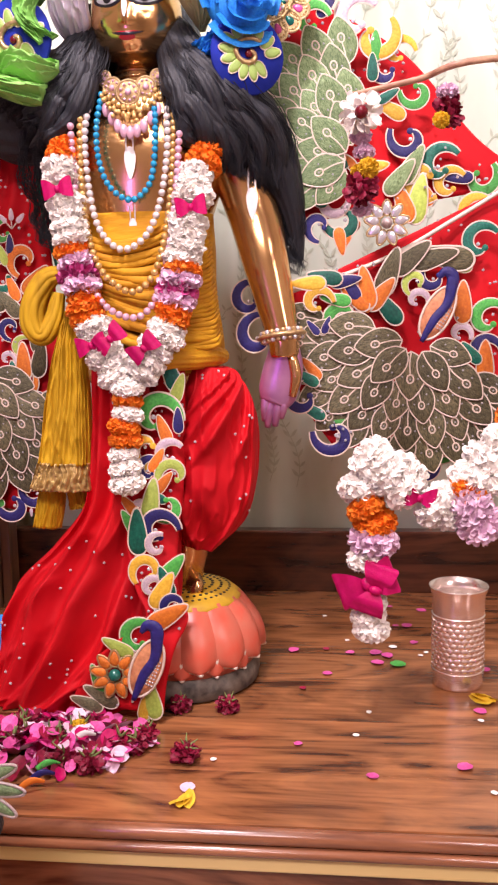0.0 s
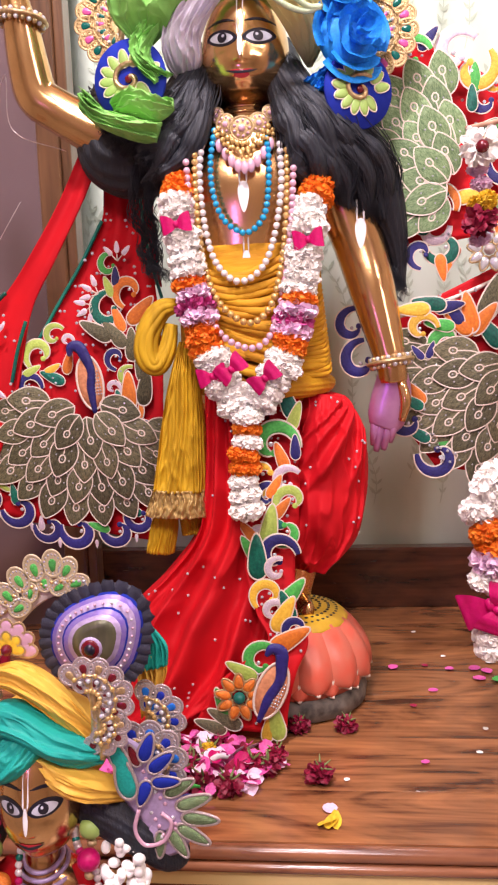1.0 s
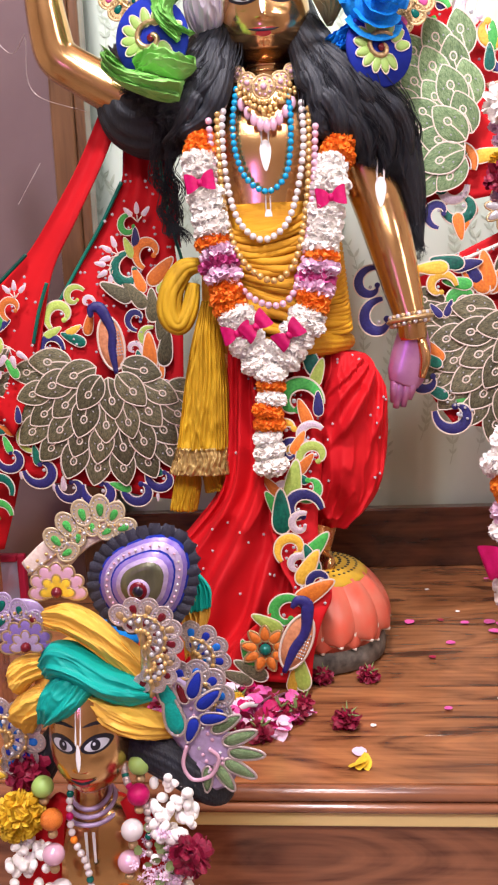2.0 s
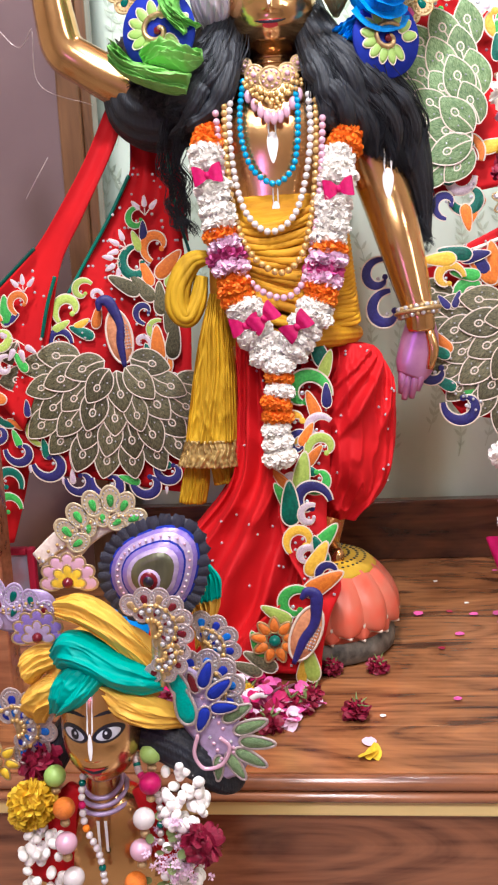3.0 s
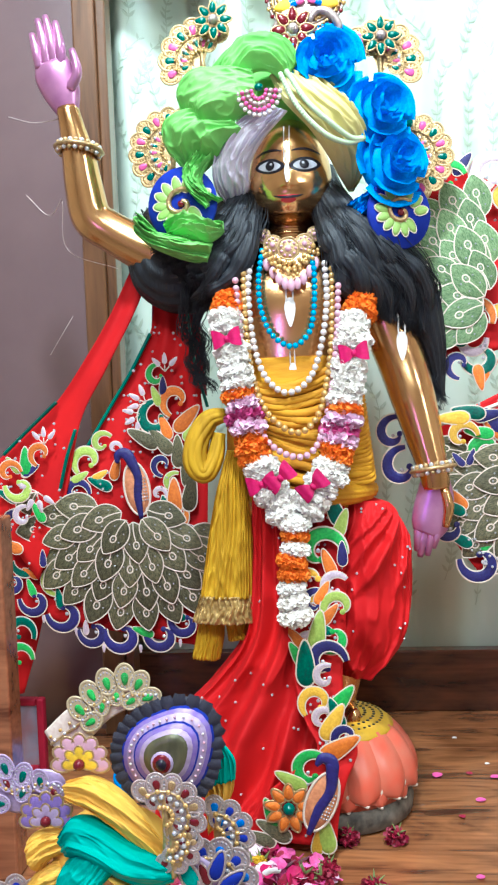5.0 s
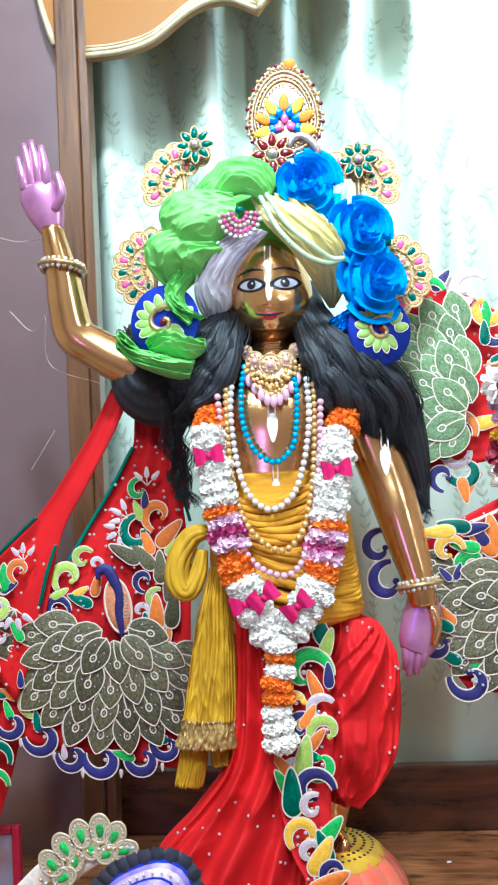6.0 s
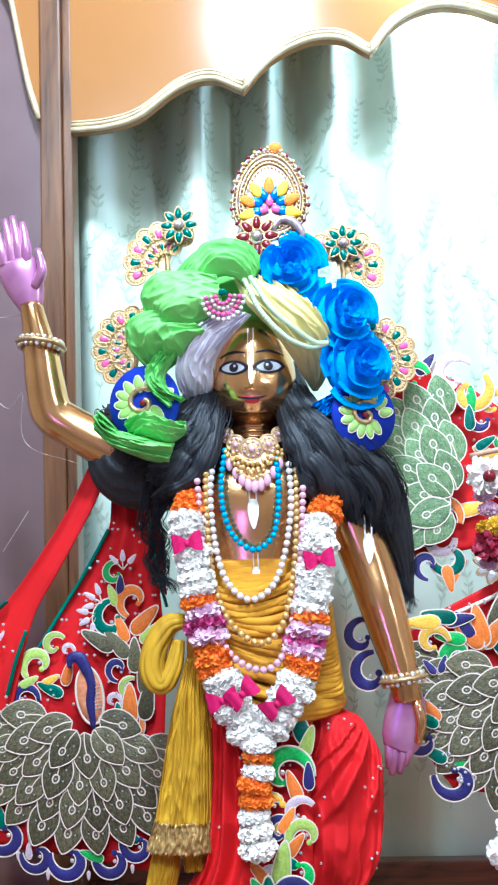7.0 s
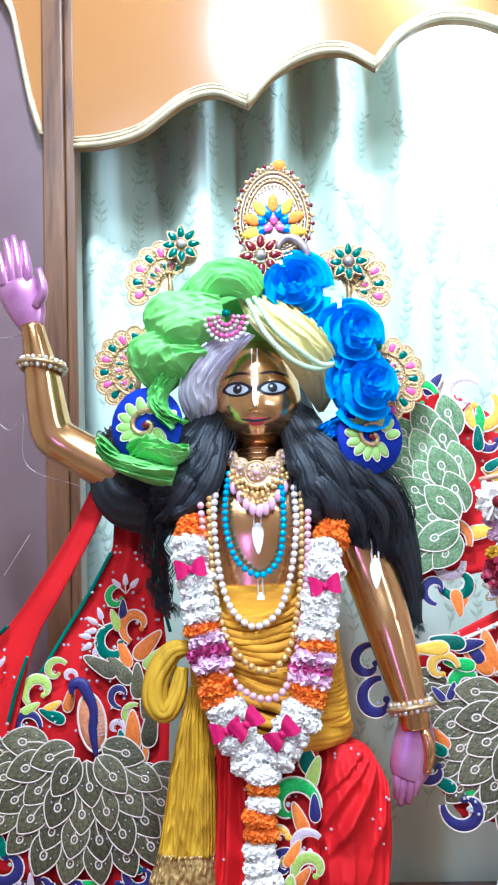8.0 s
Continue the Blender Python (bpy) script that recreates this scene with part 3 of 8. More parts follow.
def statue_head(bm, at, k, tall=1.0):
    """A plain sculpted head with painted eyes, brows, lips and forehead mark; k scales it."""
    head = Vector(at)
    hx, hy, hz = 0.0575, 0.066, 0.087

    def face_y(dx, dz):
        u = max(0.0, 1 - (dx / hx) ** 2 - (dz / (hz if dz > 0 else 0.059)) ** 2)
        y = -hy * u ** 0.5
        if -0.018 < dz < 0.03:
            y -= 0.008 * math.exp(-(dx / 0.0075) ** 2) * ((0.03 - dz) / 0.048) ** 1.3
        y -= 0.006 * math.exp(-(dx / 0.016) ** 2 - ((dz + 0.048) / 0.009) ** 2)
        y -= 0.005 * math.exp(-(dx / 0.017) ** 2 - ((dz + 0.032) / 0.006) ** 2)
        y += 0.003 * (math.exp(-((abs(dx) - 0.024) / 0.012) ** 2 - (dz / 0.008) ** 2))
        return y

    res = bmesh.ops.create_uvsphere(bm, u_segments=96, v_segments=80, radius=1)
    for v in res["verts"]:
        dx, dz = v.co.x * hx, v.co.z * (hz if v.co.z > 0 else 0.059)
        y = face_y(dx, dz) * min(1, -v.co.y * 6) if v.co.y < -0.02 else v.co.y * hy
        v.co = head + k * Vector((dx, y, dz * tall))

    def enamel(outline, mi, lift):
        mid = np.mean(outline, axis=0)
        rings = [[bm.verts.new(head + k * Vector((q[0], face_y(q[0], q[1]) - lift, q[1] * tall))) for q in [mid + (np.array(o) - mid) * s for o in outline]] for s in (1.0, 0.66, 0.33)]
        c = bm.verts.new(head + k * Vector((mid[0], face_y(mid[0], mid[1]) - lift, mid[1] * tall)))
        n = len(outline)
        for p, q in zip(rings, rings[1:]):
            for i in range(n):
                bm.faces.new((p[i], p[(i + 1) % n], q[(i + 1) % n], q[i])).material_index = mi
        for i in range(n):
            bm.faces.new((rings[-1][i], rings[-1][(i + 1) % n], c)).material_index = mi

    def almond(cx, cz, w, h, skew=0.0, n=28, sharp=1.3):
        return [(cx + w * math.cos(a), cz + h * math.copysign(abs(math.sin(a)) ** sharp, math.sin(a)) + skew * math.cos(a)) for a in [2 * math.pi * i / n for i in range(n)]]

    for s in (-1, 1):
        enamel(almond(s * 0.0235, 0.012, 0.0205, 0.0098, s * 0.002), 3, 0.0008)
        enamel(almond(s * 0.0235, 0.0116, 0.0155, 0.0064, s * 0.0015), 2, 0.0014)
        enamel(almond(s * 0.0225, 0.012, 0.0062, 0.0061, 0, 20, 1.0), 3, 0.0019)
        enamel(almond(s * 0.0212, 0.0136, 0.0018, 0.0018, 0, 12, 1.0), 2, 0.0024)
        brow = [(s * (0.006 + 0.038 * t), 0.025 + 0.009 * math.sin(math.pi * (0.15 + 0.7 * t)) + 0.0018 * (1 - t)) for t in [i / 10 for i in range(11)]]
        enamel(brow + [(x, z - 0.003 * (1 - abs(2 * i / 10 - 1)) - 0.0006) for i, (x, z) in reversed(list(enumerate(brow)))], 3, 0.0008)
        enamel([(s * 0.0026, 0.068), (s * 0.0048, 0.068), (s * 0.0044, 0.016), (s * 0.0022, 0.012)], 5, 0.001)
    enamel([(x, z + 10 * x * x) for x, z in almond(0, -0.0293, 0.0150, 0.0030, 0, 28, 1.2)], 4, 0.0012)
    enamel([(x, z + 8 * x * x) for x, z in almond(0, -0.0333, 0.0100, 0.0030, 0, 28, 1.0)], 4, 0.0014)
    enamel([(x, z + 11 * x * x) for x, z in almond(0, -0.0308, 0.0205, 0.0008, 0, 28, 1.0)], 3, 0.0018)
    enamel(almond(0, 0.001, 0.0034, 0.014), 5, 0.0014)


bm = bmesh.new()
statue_head(bm, (-0.050, -0.005, 0.874), 1.0)
tube(bm, [(-0.054, 0.015, 0.793), (-0.052, 0.010, 0.824), (-0.051, 0.010, 0.856)], [0.036, 0.03, 0.032], 12, 24)
for k in range(3):
    q = Vector((-0.053, 0.012, 0.816)) - Vector((0, 0, 0.007 * k))
    tube(bm, [q, q - Vector((0, 0, 0.003))], [(0.034 + 0.001 * k, 0.034)] * 2, 2, 24)
# torso
tube(bm, [(-0.050, 0.020, 0.809), (-0.052, 0.020, 0.765), (-0.054, 0.015, 0.713), (-0.057, 0.015, 0.649), (-0.057, 0.015, 0.585), (-0.061, 0.020, 0.504), (-0.065, 0.020, 0.416)],
     [(0.05, 0.035), (0.125, 0.055), (0.118, 0.068), (0.10, 0.064), (0.084, 0.06), (0.095, 0.062), (0.09, 0.06)], 40, 40)
# lowered arm
tube(bm, [(0.043, 0.020, 0.748), (0.069, 0.020, 0.699), (0.092, 0.015, 0.634), (0.107, 0.000, 0.578), (0.120, -0.010, 0.523), (0.131, -0.020, 0.474), (0.133, -0.020, 0.451)],
     [0.04, 0.036, 0.034, 0.031, 0.026, 0.0205, 0.02], 36, 20)
# lowered hand: palm and fingers, in pink-tinted metal
tube(bm, [(0.133, -0.020, 0.462), (0.131, -0.022, 0.435), (0.124, -0.024, 0.405), (0.119, -0.024, 0.390)], [(0.020, 0.014), (0.026, 0.013), (0.026, 0.011), (0.02, 0.009)], 14, 16, mi=1)
for dx, ln, a in ((-16, 36, -3), (-6, 46, -7), (6, 44, -6), (17, 32, -6)):
    q0 = Vector((0.120, -0.024, 0.397)) + Vector((dx * 0.00075, 0, 0))
    tube(bm, [q0, q0 + Vector((a * 0.0004, -0.002, -ln * 0.0004)), q0 + Vector((a * 0.0009, 0.004, -ln * 0.00085))], [0.0066, 0.006, 0.0042], 8, 10, mi=1)
tube(bm, [(0.143, -0.030, 0.451), (0.148, -0.034, 0.425), (0.143, -0.034, 0.399)], [0.007, 0.0075, 0.005], 8, 10, mi=0)
# raised arm
tube(bm, [(-0.143, 0.020, 0.758), (-0.200, 0.020, 0.773), (-0.260, 0.015, 0.800), (-0.307, 0.010, 0.827), (-0.334, 0.005, 0.848), (-0.342, 0.000, 0.888), (-0.346, -0.005, 0.928), (-0.352, -0.012, 0.971), (-0.357, -0.014, 0.999)],
     [0.042, 0.036, 0.032, 0.029, 0.029, 0.027, 0.024, 0.018, 0.0155], 44, 20)
tube(bm, [(-0.356, -0.014, 0.992), (-0.361, -0.016, 1.014), (-0.370, -0.020, 1.042), (-0.375, -0.022, 1.060)], [(0.016, 0.011), (0.025, 0.013), (0.029, 0.012), (0.024, 0.009)], 14, 16, mi=1)
for p in (((-0.390, -0.022, 1.053), (-0.393, -0.026, 1.073), (-0.400, -0.022, 1.100)), ((-0.380, -0.022, 1.057), (-0.382, -0.027, 1.084), (-0.391, -0.022, 1.119)),
          ((-0.369, -0.022, 1.058), (-0.371, -0.027, 1.085), (-0.380, -0.022, 1.123)), ((-0.360, -0.022, 1.054), (-0.359, -0.027, 1.078), (-0.366, -0.022, 1.114)),
          ((-0.349, -0.022, 1.021), (-0.336, -0.030, 1.041), (-0.342, -0.030, 1.072))):
    tube(bm, p, [0.0075, 0.0072, 0.0045], 10, 10, mi=1)
# legs and feet under the cloth
tube(bm, [(-0.07, 0.0, 0.45), (-0.06, 0.0, 0.28), (-0.045, 0.0, 0.13)], [0.05, 0.045, 0.03], 16, 16)
tube(bm, [(0.0, 0.0, 0.45), (0.0, -0.005, 0.28), (-0.012, 0.0, 0.15), (-0.012, 0.0, 0.125)], [0.05, 0.045, 0.026, 0.024], 16, 16)
tube(bm, [(-0.012, 0.012, 0.142), (0.0, -0.01, 0.140), (0.012, -0.04, 0.136)], [(0.02, 0.018), (0.02, 0.014), (0.016, 0.008)], 10, 14)
# painted marks on chest, belly and arm
def mark(at, n):
    for k, (w, h, dz) in enumerate(((0.011, 0.022, -0.012), (0.0022, 0.018, 0.02), (0.0022, 0.018, 0.02))):
        c = Vector(at) + Vector(((0, -0.005, 0.005)[k] * n, 0, dz * n))
        bm.faces.new([bm.verts.new(c + Vector((n * w * math.sin(a) * (1 + 0.4 * math.cos(a)) * 0.7, 0, n * h * math.cos(a)))) for a in [2 * math.pi * i / 18 for i in range(18)]]).material_index = 5


mark((-0.054, -0.057, 0.706), 0.9)
mark((-0.053, -0.058, 0.622), 0.6)
mark((0.094, -0.021, 0.656), 0.9)
statue = solo("brass_statue", bm, ["brass", "pinkmetal", "eye_white", "black_paint", "lip_red", "white_paint"],
              "polished brass standing statue with painted face and raised arm", "statue")

# ---- red skirt cloth ----
dhoti = thing("red_skirt", "red satin draped skirt with small gems and embroidered edge", "skirt", (0, 0, 0))


bm = bmesh.new()
draped(bm, [(0.003, -0.030, 0.446), (-0.014, -0.030, 0.377), (-0.025, -0.030, 0.299), (-0.027, -0.030, 0.251), (-0.023, -0.020, 0.216), (-0.012, -0.020, 0.201)], [(0.054, 0.000, 0.437), (0.082, 0.000, 0.401), (0.095, 0.000, 0.357), (0.092, 0.000, 0.289), (0.077, 0.000, 0.234), (0.042, -0.010, 0.198)], [0.045, 0.064, 0.07, 0.066, 0.055, 0.035],
       [(0.92, 0.30, 0.018, 0.09, 0.0, 0.42), (0.80, 0.12, 0.012, 0.09, 0.0, 0.36), (0.97, 0.62, 0.014, 0.08, 0.04, 0.5), (0.62, 0.10, 0.010, 0.07, 0.0, 0.28), (0.35, 0.60, 0.010, 0.14, 0.4, 1.0), (0.70, 0.62, 0.009, 0.10, 0.55, 1.0),
        (0.90, 0.70, 0.009, 0.05, 0.1, 0.8), (0.18, 0.40, 0.010, 0.10, 0.5, 1.0)], 110, 90, rough=0.004, seed=2.0)
leg_form = bvhtree.BVHTree.FromBMesh(bm)
part("trouser_leg", bm, "red", dhoti)
bm = bmesh.new()
draped(bm, [(-0.122, 0.000, 0.461), (-0.125, -0.020, 0.356), (-0.134, -0.030, 0.265), (-0.179, -0.040, 0.203), (-0.230, -0.050, 0.151), (-0.246, -0.055, 0.088), (-0.261, -0.060, 0.025), (-0.264, -0.060, 0.003)], [(0.005, -0.020, 0.446), (0.004, -0.030, 0.357), (0.005, -0.040, 0.283), (-0.004, -0.055, 0.210), (-0.003, -0.070, 0.145), (-0.021, -0.090, 0.075), (-0.055, -0.100, 0.028), (-0.066, -0.105, 0.003)],
       [0.045, 0.045, 0.045, 0.042, 0.04, 0.04, 0.042, 0.044],
       [(0.20, 0.10, 0.018, 0.068, 0.0, 1.0), (0.34, 0.26, 0.026, 0.068, 0.0, 1.0), (0.47, 0.45, 0.036, 0.085, 0.0, 1.0), (0.60, 0.66, 0.014, 0.051, 0.0, 1.0), (0.72, 0.80, 0.016, 0.060, 0.1, 1.0),
        (0.50, 0.34, 0.019, 0.051, 0.45, 1.0), (0.62, 0.54, 0.018, 0.043, 0.5, 1.0), (0.30, 0.16, 0.016, 0.043, 0.5, 1.0), (0.80, 0.70, 0.016, 0.043, 0.6, 1.0), (0.14, 0.05, 0.013, 0.034, 0.55, 1.0), (0.85, 0.40, 0.013, 0.043, 0.62, 0.98)], 150, 110, rough=0.005, seed=5.0)
drape_form = bvhtree.BVHTree.FromBMesh(bm)
part("drape", bm, "red", dhoti)

# ---- saffron waist cloth ----
sash = thing("waist_sash", "mustard silk sash pleated round the waist with a hanging fringed tail", "sash", (0, 0, 0))
bm = bmesh.new()
tube(bm, [(-0.055, 0.010, 0.636), (-0.055, 0.010, 0.584), (-0.056, 0.010, 0.521), (-0.051, 0.008, 0.465), (-0.053, 0.008, 0.437)],
     [(0.094, 0.066), (0.096, 0.072), (0.098, 0.076), (0.101, 0.08), (0.098, 0.078)], 60, 64, pleat=0.006, folds=30)
part("waist_wrap", bm, "saffron", sash)
sr = random.Random(3)
for k in range(30):
    t = k / 29
    bm = bmesh.new()
    a = Vector((-0.126, -0.060, 0.611)) * (1 - t) + Vector((-0.113, -0.070, 0.513)) * t
    b = Vector((0.022, -0.056, 0.631)) * (1 - t) + Vector((0.039, -0.062, 0.466)) * t
    mid = (a + b) / 2 + Vector((sr.uniform(-0.02, 0.02), -0.013 - 0.004 * (k % 2), -0.026 + 0.012 * t + sr.uniform(-0.004, 0.004)))
    w = sr.uniform(0.8, 1.2)
    tube(bm, [a + Vector((-0.01, 0.03, 0.012)), a, mid, b, b + Vector((0.012, 0.04, 0.012))], [0.002, 0.0035 * w, 0.0052 * w, 0.0036 * w, 0.002], 24, 8, pleat=0.12, folds=3)
    part("pleat", bm, "saffron", sash)
bm = bmesh.new()
tube(bm, [(-0.130, -0.055, 0.489), (-0.054, -0.082, 0.448), (0.000, -0.080, 0.452), (0.036, -0.040, 0.452), (0.047, 0.010, 0.450)], [0.012, 0.014, 0.015, 0.014, 0.010], 40, 60, pleat=0.05, folds=13, twist=7)
part("rolled_edge", bm, "saffron", sash)
bm = bmesh.new()
tube(bm, [(-0.147, -0.050, 0.562), (-0.170, -0.050, 0.555), (-0.186, -0.055, 0.529), (-0.190, -0.055, 0.499), (-0.178, -0.055, 0.485), (-0.164, -0.050, 0.505), (-0.158, -0.045, 0.537)],
     [0.009, 0.014, 0.016, 0.017, 0.015, 0.012, 0.009], 60, 120, pleat=0.05, folds=9, twist=4)
part("knot_loop", bm, "mustard", sash)
bm = bmesh.new()
draped(bm, [(-0.147, -0.050, 0.514), (-0.161, -0.060, 0.463), (-0.173, -0.060, 0.410), (-0.182, -0.060, 0.360), (-0.190, -0.060, 0.318)], [(-0.124, -0.050, 0.513), (-0.120, -0.060, 0.461), (-0.116, -0.060, 0.408), (-0.117, -0.060, 0.358), (-0.119, -0.060, 0.315)], [0.012, 0.014, 0.016, 0.018, 0.02], long_folds(13, 4, 0.0065, 0.028, 0.04), 130, 50, rough=0.003)
part("tail", bm, "mustard", sash)
bm = bmesh.new()
draped(bm, [(-0.190, -0.060, 0.320), (-0.196, -0.060, 0.302), (-0.203, -0.060, 0.284)], [(-0.119, -0.060, 0.318), (-0.118, -0.060, 0.300), (-0.117, -0.060, 0.281)], [0.021, 0.022, 0.023], long_folds(16, 5, 0.006, 0.02, 0.02), 130, 14, rough=0.003)
part("lace_border", bm, "gold_lace", sash, "gold lace border")
for edge_a, edge_b, sd in (([(-0.194, -0.045, 0.287), (-0.201, -0.045, 0.259), (-0.208, -0.045, 0.229)], [(-0.161, -0.045, 0.286), (-0.162, -0.045, 0.258), (-0.169, -0.045, 0.226)], 6), ([(-0.161, -0.040, 0.288), (-0.159, -0.040, 0.269), (-0.157, -0.040, 0.250)], [(-0.125, -0.040, 0.286), (-0.123, -0.040, 0.270), (-0.122, -0.040, 0.257)], 7)):
    bm = bmesh.new()
    draped(bm, edge_a, edge_b, 0.014, long_folds(9, sd, 0.005, 0.03, 0.05), 90, 16, rough=0.002)
    part("under_tail", bm, "mustard", sash)

# ---- red embroidered cape, the side under the raised arm ----
cape = thing("embroidered_cape", "red satin cape embroidered with a peacock motif, swirls and gems", "cape", (0, 0, 0))
bm = bmesh.new()
sheet(bm, [(-0.280, 0.030, 0.791), (-0.317, 0.030, 0.719), (-0.358, 0.030, 0.655), (-0.414, 0.040, 0.586), (-0.497, 0.040, 0.513), (-0.554, 0.045, 0.468)],
      [(-0.259, 0.030, 0.770), (-0.288, 0.030, 0.709), (-0.334, 0.030, 0.629), (-0.375, 0.030, 0.556), (-0.406, 0.030, 0.432), (-0.449, 0.030, 0.325)], 24, 40, 0.0025, 1.0)
part("narrow_fold", bm, "red", cape)
bm = bmesh.new()
sheet(bm, [(-0.260, 0.050, 0.768), (-0.267, 0.050, 0.685), (-0.323, 0.050, 0.595), (-0.377, 0.045, 0.513), (-0.430, 0.042, 0.465), (-0.486, 0.042, 0.382), (-0.521, 0.042, 0.273)],
      [(-0.210, 0.050, 0.757), (-0.205, 0.050, 0.682), (-0.196, 0.050, 0.590), (-0.191, 0.050, 0.506), (-0.193, 0.050, 0.423), (-0.198, 0.050, 0.340), (-0.212, 0.050, 0.219)], 40, 50, 0.004, 2.0)
part("peacock_panel", bm, "red", cape)
bm = bmesh.new()
sheet(bm, [(-0.261, 0.058, 0.773), (-0.267, 0.058, 0.677), (-0.266, 0.058, 0.626)], [(-0.195, 0.060, 0.766), (-0.194, 0.060, 0.673), (-0.188, 0.060, 0.589)], 20, 20, 0.006, 3.0)
part("lining", bm, "maroon", cape, "maroon lining")

bm = bmesh.new()
sheet(bm, [(-0.573, 0.075, 0.323), (-0.582, 0.075, 0.233), (-0.582, 0.075, 0.141)], [(-0.453, 0.075, 0.292), (-0.475, 0.075, 0.212), (-0.499, 0.075, 0.139)], 14, 14, 0.004, 2.0)
part("lower_flap", bm, "red", cape)

cape2 = thing("embroidered_cape", "red satin cape with sage embroidered feathers, spread beside the statue", "cape", (0, 0, 0))
bm = bmesh.new()
sheet(bm, [(0.131, 0.050, 0.902), (0.108, 0.050, 0.826), (0.106, 0.050, 0.740), (0.135, 0.050, 0.622)],
      [(0.174, 0.090, 0.919), (0.296, 0.120, 0.849), (0.394, 0.100, 0.731), (0.477, 0.100, 0.676)], 40, 40, 0.004, 2.0)
part("upper_panel", bm, "red", cape2)
bm = bmesh.new()
sheet(bm, [(0.143, 0.030, 0.535), (0.142, 0.030, 0.501), (0.145, 0.030, 0.433), (0.156, 0.030, 0.379), (0.194, 0.030, 0.324)],
      [(0.431, 0.090, 0.669), (0.453, 0.080, 0.601), (0.461, 0.070, 0.495), (0.462, 0.060, 0.389), (0.457, 0.060, 0.287)], 44, 40, 0.004, 2.0)
part("lower_panel", bm, "red", cape2)

# ---- black hair ----
hair = thing("black_hair_wig", "long wavy black hair falling over the shoulders", "hair", (0, 0, 0))
for pts, rad in (([(-0.104, 0.040, 0.898), (-0.130, 0.030, 0.833), (-0.162, 0.020, 0.801), (-0.198, 0.015, 0.770), (-0.235, 0.020, 0.773), (-0.265, 0.030, 0.816)],
                  [(0.03, 0.03), (0.040, 0.04), (0.052, 0.045), (0.060, 0.045), (0.052, 0.04), (0.03, 0.03)]),
                 ([(-0.018, 0.040, 0.893), (0.013, 0.020, 0.824), (0.043, 0.000, 0.776), (0.080, 0.000, 0.743), (0.114, 0.020, 0.708), (0.134, 0.035, 0.661), (0.144, 0.045, 0.613), (0.150, 0.045, 0.574)],
                  [(0.03, 0.03), (0.030, 0.04), (0.046, 0.046), (0.052, 0.042), (0.036, 0.036), (0.024, 0.03), (0.014, 0.02), (0.006, 0.008)])):
    bm = bmesh.new()
    tube(bm, pts, rad, 60, 72, pleat=0.035, folds=17, twist=3.0)
    part("side_mass", bm, "hair", hair)
bm = bmesh.new()
tube(bm, [(-0.051, 0.055, 0.914), (-0.054, 0.055, 0.848), (-0.058, 0.070, 0.784), (-0.060, 0.085, 0.719)], [(0.06, 0.03), (0.075, 0.028), (0.10, 0.03), (0.09, 0.025)], 24, 60, pleat=0.03, folds=17)
part("back_mass", bm, "hair", hair)
rng = random.Random(11)


def tress(bm, pts, r, wave, turns, phase, strands):
    """A soft lock: fine strands that wave together and close up at the tip."""
    base = spline(pts, 34)
    for k in range(strands):
        a0, d0 = rng.uniform(0, 6.28), rng.uniform(0.2, 1.0) ** 0.5
        row = []
        own = Vector((rng.uniform(-50, 50), rng.uniform(-50, 50), rng.uniform(-50, 50)))
        for i, p in enumerate(base):
            t = i / 34
            rr = r * d0 * (0.45 + 0.9 * math.sin(math.pi * min(1, t * 0.9 + 0.1)) ** 0.7) * (1 - 0.55 * t ** 3)
            a = a0 + 1.6 * t
            ph = phase + turns * 6.28 * t + 0.25 * math.sin(a0)
            g = wave * (0.35 + 0.9 * t)
            row.append(Vector(p) + Vector((rr * math.cos(a) + g * math.sin(ph), -abs(rr) * 0.6 * math.sin(a) - 0.4 * g * math.cos(ph), 0.55 * rr * math.sin(a + 1.0) + 0.5 * g * math.cos(ph))) + noise.noise_vector(own + Vector((t * 5, 0, 0))) * 0.0075)
        th = rng.uniform(0.0003, 0.0007)
        tube(bm, row, [th * min(1, 0.3 + (34 - i) / 8) for i in range(35)], 44, 4, cap=False)


